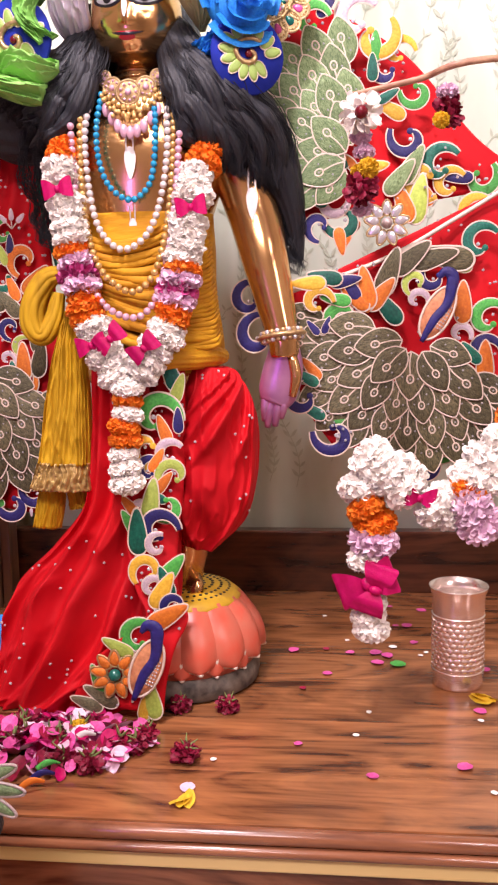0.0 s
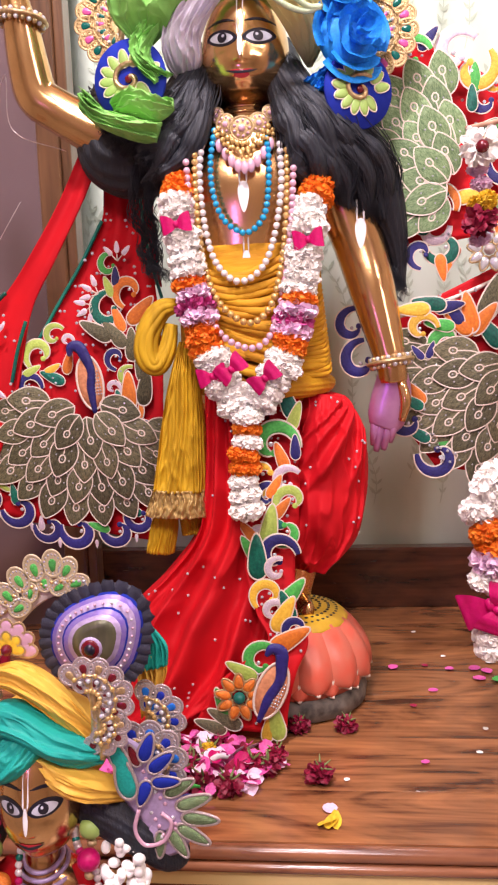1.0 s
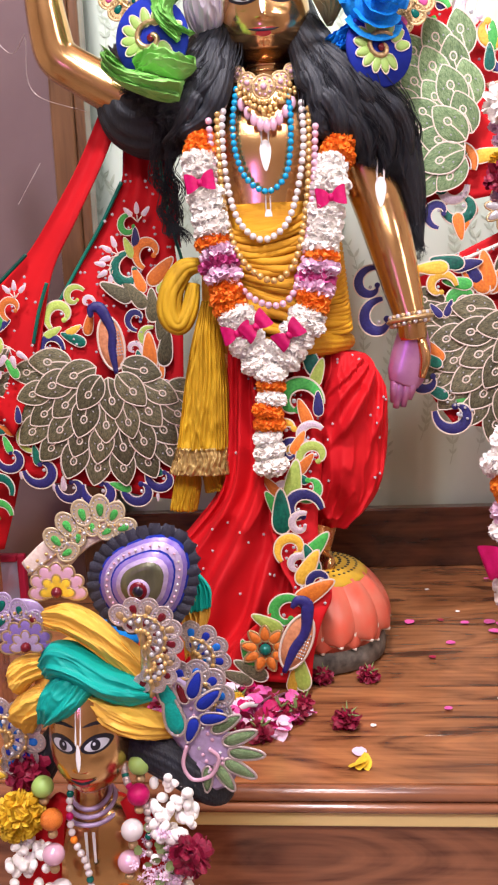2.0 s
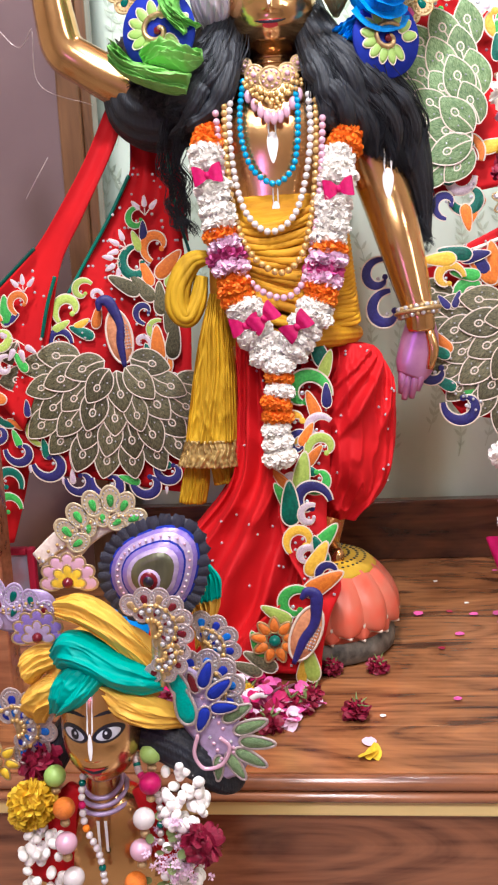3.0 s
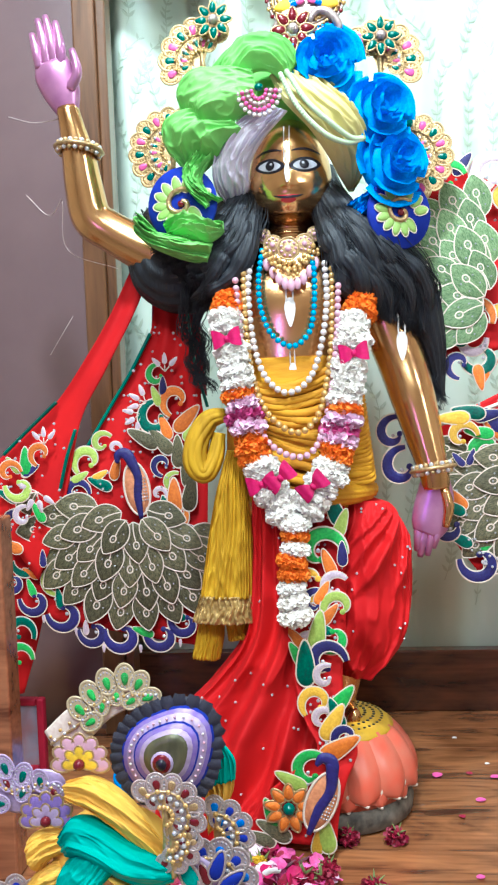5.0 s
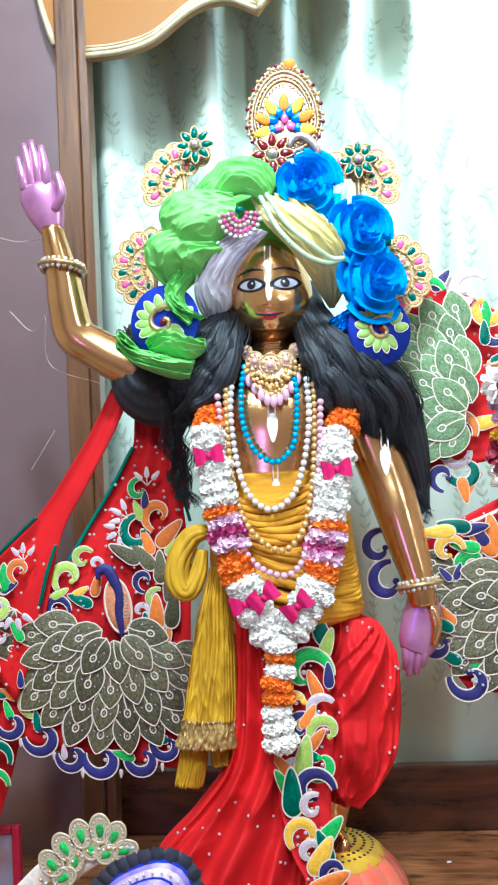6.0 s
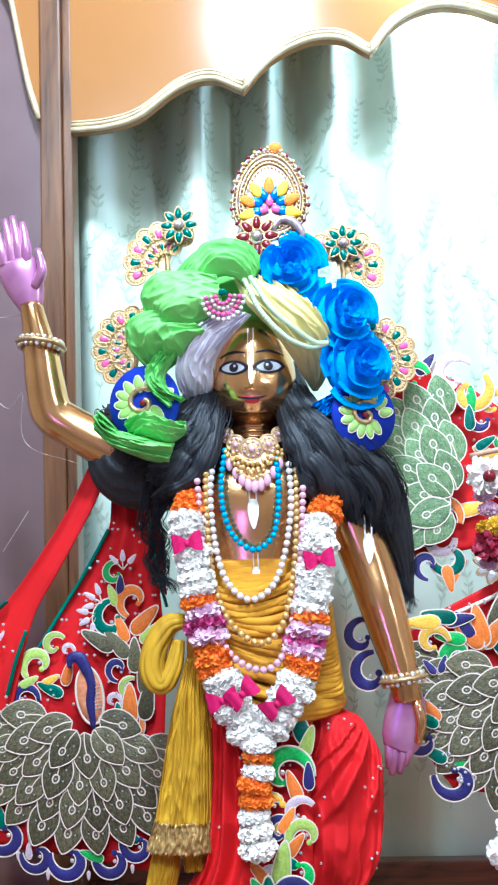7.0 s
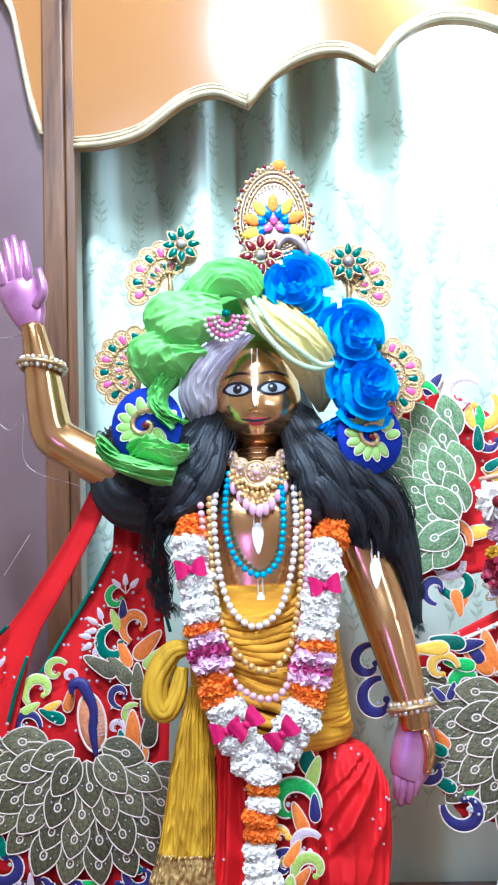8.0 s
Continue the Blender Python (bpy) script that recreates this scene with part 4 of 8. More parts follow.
# each side: two edge guides, the locks lie between them
for name, inner, outer, tips in (
        ("side_hair", [(-0.098, -0.010, 0.865), (-0.100, -0.045, 0.798), (-0.124, -0.055, 0.751), (-0.148, -0.050, 0.723), (-0.167, -0.030, 0.703)], [(-0.111, -0.010, 0.866), (-0.162, -0.035, 0.818), (-0.225, -0.020, 0.831), (-0.257, 0.000, 0.850), (-0.276, 0.020, 0.827)], [(-0.180, -0.030, 0.727), (-0.191, -0.010, 0.682), (-0.187, 0.010, 0.651), (-0.192, 0.020, 0.620), (-0.176, 0.020, 0.596)]),
        ("side_hair", [(-0.013, -0.010, 0.860), (0.000, -0.050, 0.792), (0.010, -0.060, 0.749), (0.022, -0.055, 0.719), (0.033, -0.040, 0.700)], [(0.002, -0.010, 0.867), (0.045, -0.040, 0.813), (0.099, -0.030, 0.770), (0.142, 0.010, 0.718), (0.153, 0.030, 0.648)], [(0.116, 0.000, 0.691), (0.139, 0.020, 0.652), (0.148, 0.030, 0.613), (0.141, 0.035, 0.582), (0.155, 0.035, 0.557)])):
    for k in range(9):
        u = (k + 0.5) / 9
        g = [np.array(p) * (1 - u) + np.array(q) * u + np.array((0, -0.014 * math.sin(math.pi * u), 0)) * (0.3 + 0.7 * i / 4) for i, (p, q) in enumerate(zip(inner, outer))]
        base = spline(g, 16)
        sw, ph = rng.uniform(0.004, 0.008), rng.uniform(0, 6.28)
        pts = [Vector(p) + Vector((sw * math.sin(ph + 0.62 * i), -0.4 * sw * math.cos(ph + 0.5 * i), 0.6 * sw * math.cos(ph + 0.62 * i))) * min(1, i / 5) for i, p in enumerate(base)]
        bm = bmesh.new()
        tube(bm, pts, [rng.uniform(0.013, 0.017) * (0.55 + 0.45 * math.sin(math.pi * min(1, 0.15 + i / 18))) * (1 if i < 12 else (17 - i) / 6) for i in range(17)], 60, 56, pleat=0.045, folds=13, twist=5.0)
        part("lock", bm, "hair", hair)
    bm = bmesh.new()
    for k in range(30):
        u = (k + rng.uniform(0, 1)) / 30
        g = [np.array(p) * (1 - u) + np.array(q) * u + np.array((0, -0.018 * math.sin(math.pi * u), 0)) * (0.3 + 0.7 * i / 4) for i, (p, q) in enumerate(zip(inner, outer))]
        tress(bm, g, rng.uniform(0.009, 0.017), rng.uniform(0.004, 0.009), rng.uniform(1.4, 3.0), rng.uniform(0, 6.28), 24)
    for k in range(8):
        o = np.array((rng.uniform(-0.02, 0.012), 0, rng.uniform(-0.006, 0.02)))
        tress(bm, [np.array(p) + o * (1 - 0.1 * i) for i, p in enumerate(tips)], rng.uniform(0.003, 0.006), rng.uniform(0.004, 0.007), rng.uniform(2.5, 3.8), rng.uniform(0, 6), 9)
    tagged(part(name, bm, "hair", hair), kind="stuff")


# ---- small meshes shared by many parts ----
def blossom_mesh(name, material, n, seed, petal, flat=0.55, core=0.62, curl=0.3):
    """A dense flower head of unit radius, its axis along z."""
    r = random.Random(seed)
    bm = bmesh.new()
    ball(bm, (0, 0, 0), (core, core, core * flat), 10, 6)
    for k in range(n):
        z = 1 - 2 * (k + 0.5) / n
        a = k * 2.39996 + r.uniform(-0.3, 0.3)
        d = Vector((math.sqrt(1 - z * z) * math.cos(a), math.sqrt(1 - z * z) * math.sin(a), z * flat))
        out = Vector((d.x, d.y, d.z * 1.6)).normalized()
        side = out.cross(Vector((r.gauss(0, 1), r.gauss(0, 1), r.gauss(0, 1)))).normalized()
        up = out.cross(side)
        s = petal * r.uniform(0.75, 1.25)
        base = d * 0.62
        rows = []
        for t, w in ((0, 0.25), (0.5, 0.55), (1.0, 0.36)):
            c = base + out * s * t * 1.1 + up * s * curl * t * t
            rows.append([bm.verts.new(c + side * s * w * u - out * abs(u) * s * 0.12) for u in (-1, 0, 1)])
        for p, q in zip(rows, rows[1:]):
            for i in range(2):
                bm.faces.new((p[i], p[i + 1], q[i + 1], q[i]))
    return finish(name, bm, material, False)


WHITE = [blossom_mesh("white_flower", "fl_white", 360, 20 + k, 0.235, 0.62, 0.79) for k in range(3)]
ORANGE = [blossom_mesh("marigold", "fl_orange", 460, 30 + k, 0.20, 0.6, 0.76) for k in range(2)]
LILAC = [blossom_mesh("lilac_flower", "fl_lilac", 240, 40, 0.27, 0.6, 0.70), blossom_mesh("pink_flower", "fl_pink", 200, 41, 0.29, 0.6, 0.70)]
YELLOW = [blossom_mesh("yellow_flower", "fl_yellow", 380, 50, 0.23, 0.6, 0.66)]
ROSE = [blossom_mesh("rose_head", "fl_rose", 70, 60 + k, 0.5, 0.75, 0.7, 0.6) for k in range(2)]


def ribbon_bow():
    bm = bmesh.new()
    for s in (-1, 1):
        for tz in (0.35, -0.2):
            pts = [(0, 0, 0), (s * 0.45, tz * 0.8, 0.25), (s * 1.0, tz * 1.1, 0.1), (s * 0.95, tz * 0.2, -0.1), (s * 0.4, 0, -0.05)]
            a = spline(pts, 14)
            w = [0.16 + 0.22 * math.sin(math.pi * k / 14) for k in range(15)]
            top = [bm.verts.new((p[0], p[1] + w[k], p[2])) for k, p in enumerate(a)]
            low = [bm.verts.new((p[0], p[1] - w[k], p[2] + 0.06 * math.sin(2 * k))) for k, p in enumerate(a)]
            for k in range(14):
                bm.faces.new((low[k], low[k + 1], top[k + 1], top[k]))
    ball(bm, (0, 0, 0.1), (0.2, 0.28, 0.2), 10, 6)
    return finish("ribbon_bow", bm, "fl_magenta")


BOW = ribbon_bow()
KIND = {"w": ("white_flower", WHITE), "o": ("marigold", ORANGE), "l": ("lilac_flower", LILAC[:1]), "p": ("pink_flower", LILAC[1:]), "y": ("yellow_flower", YELLOW),
        "r": ("rose_head", ROSE), "b": ("ribbon_bow", [BOW])}


def string_of_flowers(parent, path, kinds, radius, seed=0, flat=1.0):
    """Flower heads threaded along a path; kinds gives them in order."""
    r = random.Random(seed)
    pts = spline(path, len(kinds) * 4)
    for k, c in enumerate(kinds):
        i = min(4 * k + 2, len(pts) - 2)
        p, t = Vector(pts[i]), Vector(pts[i + 1] - pts[i - 1]).normalized()
        name, meshes = KIND[c]
        if c == "b":
            m = facing(p + Vector((r.uniform(-0.006, 0.006), -0.022, 0)), r.uniform(-15, 15), 0.018)
        else:
            q = t.to_track_quat("Z", "Y").to_matrix().to_4x4() @ pose(0, 0, 0, r.uniform(-8, 8), r.uniform(-8, 8), r.uniform(0, 360))
            s = radius * r.uniform(0.92, 1.1)
            m = Matrix.Translation(p + Vector((r.uniform(-0.003, 0.003), r.uniform(-0.003, 0.003), 0))) @ q @ Matrix.Diagonal((s, s, s * flat, 1))
        place(name, r.choice(meshes), parent, m)


garland = thing("flower_garland", "garland of white blossoms, orange marigolds and magenta bows round the neck", "garland", (0, 0, 0))
string_of_flowers(garland, [(-0.134, -0.055, 0.722), (-0.136, -0.075, 0.672), (-0.130, -0.085, 0.619), (-0.119, -0.090, 0.566), (-0.106, -0.098, 0.515), (-0.090, -0.102, 0.474), (-0.064, -0.105, 0.428)],
                  "oowwbwwwwolplooowwbwww", 0.0275, 1, 0.85)
string_of_flowers(garland, [(0.040, -0.045, 0.710), (0.029, -0.070, 0.664), (0.021, -0.080, 0.612), (0.012, -0.088, 0.561), (0.005, -0.092, 0.518), (-0.009, -0.100, 0.479), (-0.044, -0.105, 0.433)],
                  "oowwwbwwwwolploowwwww", 0.0275, 2, 0.85)
string_of_flowers(garland, [(-0.056, -0.108, 0.428), (-0.058, -0.112, 0.384), (-0.062, -0.115, 0.341), (-0.054, -0.117, 0.292)], "wowoowww", 0.0245, 3, 0.9)
for p in ((-0.070, -0.128, 0.480), (-0.029, -0.128, 0.468)):
    place("ribbon_bow", BOW, garland, facing(p, 40, 0.019))

# ---- bead strings ----
bm = bmesh.new()
ball(bm, (0, 0, 0), 1.0, 10, 7)
BEADS = {}
for key in ("pearl_white", "pearl_gold", "pearl_pink", "pearl_blue", "pearl_pale_green", "gold", "pink_gem", "red_gem", "green_gem", "silver", "fl_magenta", "light_green", "fl_orange", "gem"):
    b2 = bmesh.new()
    ball(b2, (0, 0, 0), 1.0, 10, 7)
    BEADS[key] = finish("bead", b2, key)
bm.free()


def bead_string(label, path, r, key, gap=2.02, taper=0.0):
    th = thing("bead_necklace", label, "necklace", (0, 0, 0), group="bead necklaces of the statue")
    pts = spline(path, 400)
    d = [0.0]
    for a, b in zip(pts, pts[1:]):
        d.append(d[-1] + float(np.linalg.norm(b - a)))
    n = int(d[-1] / (r * gap))
    j = 0
    for k in range(n + 1):
        s = d[-1] * k / n
        while j < len(d) - 1 and d[j] < s:
            j += 1
        place("bead", BEADS[key], th, Matrix.Translation(Vector(pts[j])) @ Matrix.Diagonal((r, r, r, 1)))
    return th


bead_string("short strand of turquoise blue beads on the chest", [(-0.089, -0.050, 0.779), (-0.094, -0.060, 0.739), (-0.092, -0.064, 0.700), (-0.079, -0.066, 0.666), (-0.053, -0.066, 0.649), (-0.030, -0.066, 0.665), (-0.022, -0.064, 0.697), (-0.020, -0.060, 0.742), (-0.023, -0.050, 0.766)], 0.0042, "pearl_blue")
bead_string("strand of white pearls on the chest", [(-0.104, -0.055, 0.770), (-0.108, -0.066, 0.724), (-0.104, -0.070, 0.663), (-0.090, -0.080, 0.613), (-0.062, -0.087, 0.588), (-0.032, -0.084, 0.603), (-0.015, -0.072, 0.644), (-0.005, -0.068, 0.703), (-0.006, -0.055, 0.757)], 0.0046, "pearl_white")
bead_string("strand of gold pearls hanging to the waist", [(-0.114, -0.060, 0.759), (-0.113, -0.072, 0.693), (-0.106, -0.082, 0.618), (-0.087, -0.094, 0.564), (-0.050, -0.101, 0.536), (-0.022, -0.096, 0.555), (-0.007, -0.084, 0.606), (0.001, -0.073, 0.673), (0.003, -0.058, 0.749)], 0.0046, "pearl_gold")
bead_string("long strand of pink pearls hanging over the waist sash", [(-0.124, -0.070, 0.739), (-0.119, -0.080, 0.663), (-0.110, -0.088, 0.588), (-0.089, -0.102, 0.529), (-0.051, -0.108, 0.505), (-0.023, -0.104, 0.519), (-0.005, -0.088, 0.576), (0.006, -0.080, 0.650), (0.011, -0.068, 0.725)], 0.0046, "pearl_pink")

choker = thing("choker", "gold filigree choker with pearl clusters and pink drops", "necklace", (0, 0, 0))


def medallion(material="gold"):
    """A round filigree disc: rim cord, a ring of small pearls and a raised centre."""
    bm = bmesh.new()
    lathe(bm, [(0.95, -0.12), (1.0, 0.0), (0.95, 0.08), (0.7, 0.10), (0.5, 0.16)], 24)
    tube(bm, [(math.cos(a), math.sin(a), 0.06) for a in [2 * math.pi * k / 16 for k in range(17)]], [0.1] * 17, 32, 6, up=(0, 0, 1), cap=False)
    for k in range(9):
        a = 2 * math.pi * k / 9
        ball(bm, (0.68 * math.cos(a), 0.68 * math.sin(a), 0.14), 0.15, 6, 4, 1)
    ball(bm, (0, 0, 0.2), (0.3, 0.3, 0.18), 10, 6, 1)
    return finish("medallion", bm, [material, "pearl_pink"])


MED = medallion("gold")
for p, s in (((-0.086, -0.038, 0.800), 0.0095), ((-0.074, -0.050, 0.786), 0.0125), ((-0.053, -0.056, 0.779), 0.0145), ((-0.032, -0.052, 0.785), 0.0125), ((-0.019, -0.040, 0.799), 0.0095)):
    place("medallion", MED, choker, facing(p, 0, s, 0, (p[0] + 0.053) * 700))
for k in range(22):
    t = (k % 11) / 10
    row = k // 11
    place("pearl", BEADS["pearl_gold"], choker, Matrix.Translation((-0.084 + 0.064 * t, -0.052 - 0.012 * math.sin(math.pi * t), 0.781 - 0.008 * row - 0.022 * math.sin(math.pi * t))) @ Matrix.Diagonal((0.0034, 0.003, 0.0038, 1)))
cr = random.Random(4)
for k in range(9):
    t = k / 8
    p = Vector((-0.083, -0.050, 0.770)) * (1 - t) + Vector((-0.018, -0.048, 0.769)) * t + Vector((0, -0.014 * math.sin(math.pi * t), -0.03 * math.sin(math.pi * t) - 0.004))
    place("pink_drop", BEADS["pearl_pink"], choker, Matrix.Translation(p + Vector((0, -0.002, -0.006))) @ Matrix.Diagonal((0.0052, 0.004, 0.0085, 1)), "translucent pink drop")
    for q in range(2):
        place("pearl", BEADS["pearl_gold"], choker, Matrix.Translation(p + Vector((cr.uniform(-0.006, 0.006), -0.003, 0.006 + 0.005 * q))) @ Matrix.Diagonal((0.003, 0.003, 0.003, 1)))


def bangle(at, r, axis, label):
    th = thing("bangle", label, "bangle", at, group="bangles of the statue")
    q = Vector(axis).to_track_quat("Z", "Y").to_matrix().to_4x4()
    bm = bmesh.new()
    ring = [(r * math.cos(a), r * math.sin(a), 0) for a in [2 * math.pi * k / 24 for k in range(25)]]
    tube(bm, ring, [(0.0085, 0.0035)] * 25, 48, 8, up=(0, 0, 0.001), cap=False)
    ob = part("ring", bm, "gold", th)
    ob.matrix_basis = q
    for k in range(22):
        a = 2 * math.pi * k / 22
        for z in (-0.005, 0.005):
            ob = part("gem", BEADS["gem" if (k + (z > 0)) % 2 else "gold"], None, th)
            ob.matrix_basis = q @ Matrix.Translation((1.06 * r * math.cos(a), 1.06 * r * math.sin(a), z)) @ Matrix.Diagonal((0.0035, 0.0035, 0.0035, 1))
    return th


bangle((0.130, -0.020, 0.477), 0.0245, (0.14, -0.12, -1), "gold bangle set with small clear stones on the lowered wrist")
bangle((-0.345, -0.008, 0.941), 0.0275, (0.12, 0.10, 1), "gold bangle set with small clear stones on the raised wrist")
# ---- turban of the statue ----
turban = thing("turban", "wrapped silk turban in green, lilac and cream with blue cloth roses", "turban", (0, 0, 0))


def lump(bm, at, r, folds=9, depth=0.13, axis=(0, -1, 0.3), seed=0):
    """A gathered puff of cloth with folds that run out from a knot."""
    q = Vector(axis).to_track_quat("Z", "Y").to_matrix()
    nu, nv = 80, 30
    rows = []
    for jv in range(nv + 1):
        th = math.pi * (0.02 + 0.96 * jv / nv)
        row = []
        for iu in range(nu):
            a, c = 2 * math.pi * iu / nu, math.cos(th)
            g = 1 + depth * math.sin(folds * a + 4.5 * c + seed + 0.9 * math.sin(2 * a + seed)) * math.sin(th) + 0.05 * math.sin(3 * a + seed * 1.7)
            row.append(bm.verts.new(q @ Vector((math.sin(th) * math.cos(a) * g * r[0], math.sin(th) * math.sin(a) * g * r[1], c * g * r[2])) + Vector(at)))
        rows.append(row)
    for p0, p1 in zip(rows, rows[1:]):
        for iu in range(nu):
            bm.faces.new((p0[iu], p1[iu], p1[(iu + 1) % nu], p0[(iu + 1) % nu]))
    bm.faces.new(rows[0])
    bm.faces.new(rows[-1][::-1])


def wrapped(name, left, right, depth, folds, key, label="", rough=0.004, seed=1.0):
    bm = bmesh.new()
    draped(bm, left, right, depth, folds, 90, 60, rough=rough, seed=seed)
    part(name, bm, key, turban, label)


bm = bmesh.new()
ball(bm, Vector((-0.045, 0.030, 0.996)), (0.088, 0.066, 0.050), 40, 24)
part("crown_cloth", bm, "green_silk", turban)
wrapped("cream_band", [(-0.070, -0.050, 1.008), (-0.052, -0.070, 0.968), (-0.020, -0.075, 0.931), (0.003, -0.060, 0.900), (0.016, -0.030, 0.880), (0.029, 0.000, 0.861)], [(-0.026, -0.030, 1.019), (0.011, -0.050, 0.988), (0.038, -0.050, 0.952), (0.052, -0.030, 0.923), (0.049, -0.010, 0.889), (0.037, 0.000, 0.861)], [0.012, 0.022, 0.03, 0.03, 0.022, 0.006],
        long_folds(9, 3, 0.006, 0.035, 0.06), "cream_silk", "cream and yellow silk band")
wrapped("lilac_band", [(-0.077, -0.070, 0.961), (-0.118, -0.070, 0.939), (-0.148, -0.050, 0.904), (-0.151, -0.030, 0.870), (-0.134, 0.000, 0.844)], [(-0.047, -0.070, 0.953), (-0.081, -0.070, 0.918), (-0.100, -0.050, 0.892), (-0.103, -0.030, 0.868), (-0.118, 0.000, 0.844)], [0.008, 0.016, 0.02, 0.018, 0.006],
        long_folds(8, 8, 0.006, 0.04, 0.05), "lilac_silk", "pale lilac silk band")
wrapped("green_fold", [(-0.032, -0.050, 1.017), (-0.050, -0.050, 1.040), (-0.091, -0.050, 1.048), (-0.125, -0.050, 1.030), (-0.154, -0.040, 1.005)], [(-0.051, -0.070, 0.990), (-0.067, -0.080, 1.004), (-0.089, -0.080, 1.006), (-0.111, -0.070, 0.987), (-0.129, -0.060, 0.976)], [0.010, 0.022, 0.028, 0.026, 0.012], long_folds(4, 11, 0.008, 0.10, 0.15), "green_silk", rough=0.003, seed=3.0)
wrapped("green_fold", [(-0.089, -0.080, 1.003), (-0.128, -0.060, 1.009), (-0.171, -0.050, 1.010), (-0.186, -0.040, 0.981), (-0.175, -0.040, 0.947)], [(-0.081, -0.090, 0.957), (-0.099, -0.090, 0.951), (-0.116, -0.085, 0.942), (-0.132, -0.080, 0.935), (-0.146, -0.060, 0.932)], [0.012, 0.026, 0.034, 0.032, 0.014], long_folds(4, 12, 0.009, 0.11, 0.2), "green_silk", rough=0.003, seed=7.0)
wrapped("green_fold", [(-0.136, -0.070, 0.958), (-0.180, -0.050, 0.963), (-0.209, -0.040, 0.949), (-0.208, -0.030, 0.920), (-0.190, -0.030, 0.897)], [(-0.103, -0.080, 0.928), (-0.127, -0.080, 0.919), (-0.136, -0.075, 0.909), (-0.143, -0.060, 0.902), (-0.164, -0.040, 0.890)], [0.012, 0.026, 0.032, 0.028, 0.012], long_folds(4, 13, 0.009, 0.11, 0.2), "green_silk", rough=0.003, seed=11.0)
wrapped("green_tail", [(-0.170, -0.060, 0.915), (-0.186, -0.060, 0.886), (-0.180, -0.060, 0.859), (-0.161, -0.060, 0.836)], [(-0.145, -0.060, 0.909), (-0.162, -0.065, 0.880), (-0.157, -0.065, 0.861), (-0.136, -0.060, 0.848)], [0.012, 0.014, 0.012, 0.006], long_folds(4, 14, 0.006, 0.08, 0.2), "green_silk", rough=0.006)


def cloth_rose(seed):
    """The meshes of a gathered cloth rose of unit radius: a core and cupped petals wound round it."""
    bm = bmesh.new()
    ball(bm, (0, 0, -0.05), (0.75, 0.75, 0.4), 16, 10)
    meshes = [finish("blue_rose", bm, "blue_silk")]
    for k in range(13):
        bm = bmesh.new()
        t = k / 12
        a = k * 2.1 + seed
        rad, lift, size = 0.10 + 0.52 * t, 0.62 - 0.55 * t, 0.42 + 0.26 * t
        rows = []
        for j in range(11):
            y = j / 10
            row = []
            for i in range(13):
                x = i / 6 - 1
                bend = x * size * 1.25 / (rad + 0.35)
                rr = rad + 0.34 * y * (0.5 + t) - 0.18 * max(0, y - 0.7) - 0.06 * x * x + 0.05 * noise.noise(Vector((x * 2.2, y * 2.2, k + seed)))
                hh = lift - 0.25 + size * y * (1 - 0.22 * x * x) * (1 - 0.55 * t * y) + 0.05 * noise.noise(Vector((x * 3, y * 3, k * 3 + seed)))
                row.append(bm.verts.new((rr * math.cos(a + bend), rr * math.sin(a + bend), hh)))
            rows.append(row)
        for p, q in zip(rows, rows[1:]):
            for i in range(12):
                bm.faces.new((p[i], p[i + 1], q[i + 1], q[i]))
        meshes.append(finish("petal", bm, "blue_silk"))
    return meshes


for k, (p, s, t) in enumerate((((0.003, -0.050, 1.015), 0.054, 5), ((0.069, -0.045, 0.950), 0.056, 25), ((0.084, -0.045, 0.882), 0.056, 30))):
    meshes = cloth_rose(70 + k)
    rose = place("blue_rose", meshes[0], turban, facing(p, 50 * k, s, -8, t), "blue gathered cloth rose")
    for me in meshes[1:]:
        part("petal", me, None, rose)
wrapped("blue_tail", [(0.066, -0.040, 0.856), (0.044, -0.040, 0.844), (0.026, -0.040, 0.835)], [(0.072, -0.040, 0.834), (0.053, -0.040, 0.814), (0.031, -0.040, 0.805)], [0.012, 0.016, 0.008], long_folds(5, 15, 0.007, 0.07, 0.2), "blue_silk", rough=0.006)
pl = spline([(-0.052, -0.100, 0.991), (-0.031, -0.118, 0.944), (-0.000, -0.112, 0.911), (0.028, -0.095, 0.902), (0.050, -0.085, 0.908)], 46)
pl2 = spline([(-0.044, -0.100, 0.994), (-0.020, -0.116, 0.951), (0.007, -0.112, 0.925), (0.033, -0.095, 0.908), (0.050, -0.085, 0.908)], 46)
for q in pl + pl2:
    place("pearl", BEADS["pearl_pale_green"], turban, Matrix.Translation(Vector(q)) @ Matrix.Diagonal((0.0037, 0.0037, 0.0037, 1)), "")


# ---- stone-set ornaments ----
def drop_outline(r, n=24, point=0.35):
    return [(r * math.sin(a) * (1 - point * (0.5 + 0.5 * math.cos(a)) * 0.6), r * (math.cos(a) * (1 + (point if math.cos(a) > 0 else 0)))) for a in [2 * math.pi * k / n for k in range(n)]]


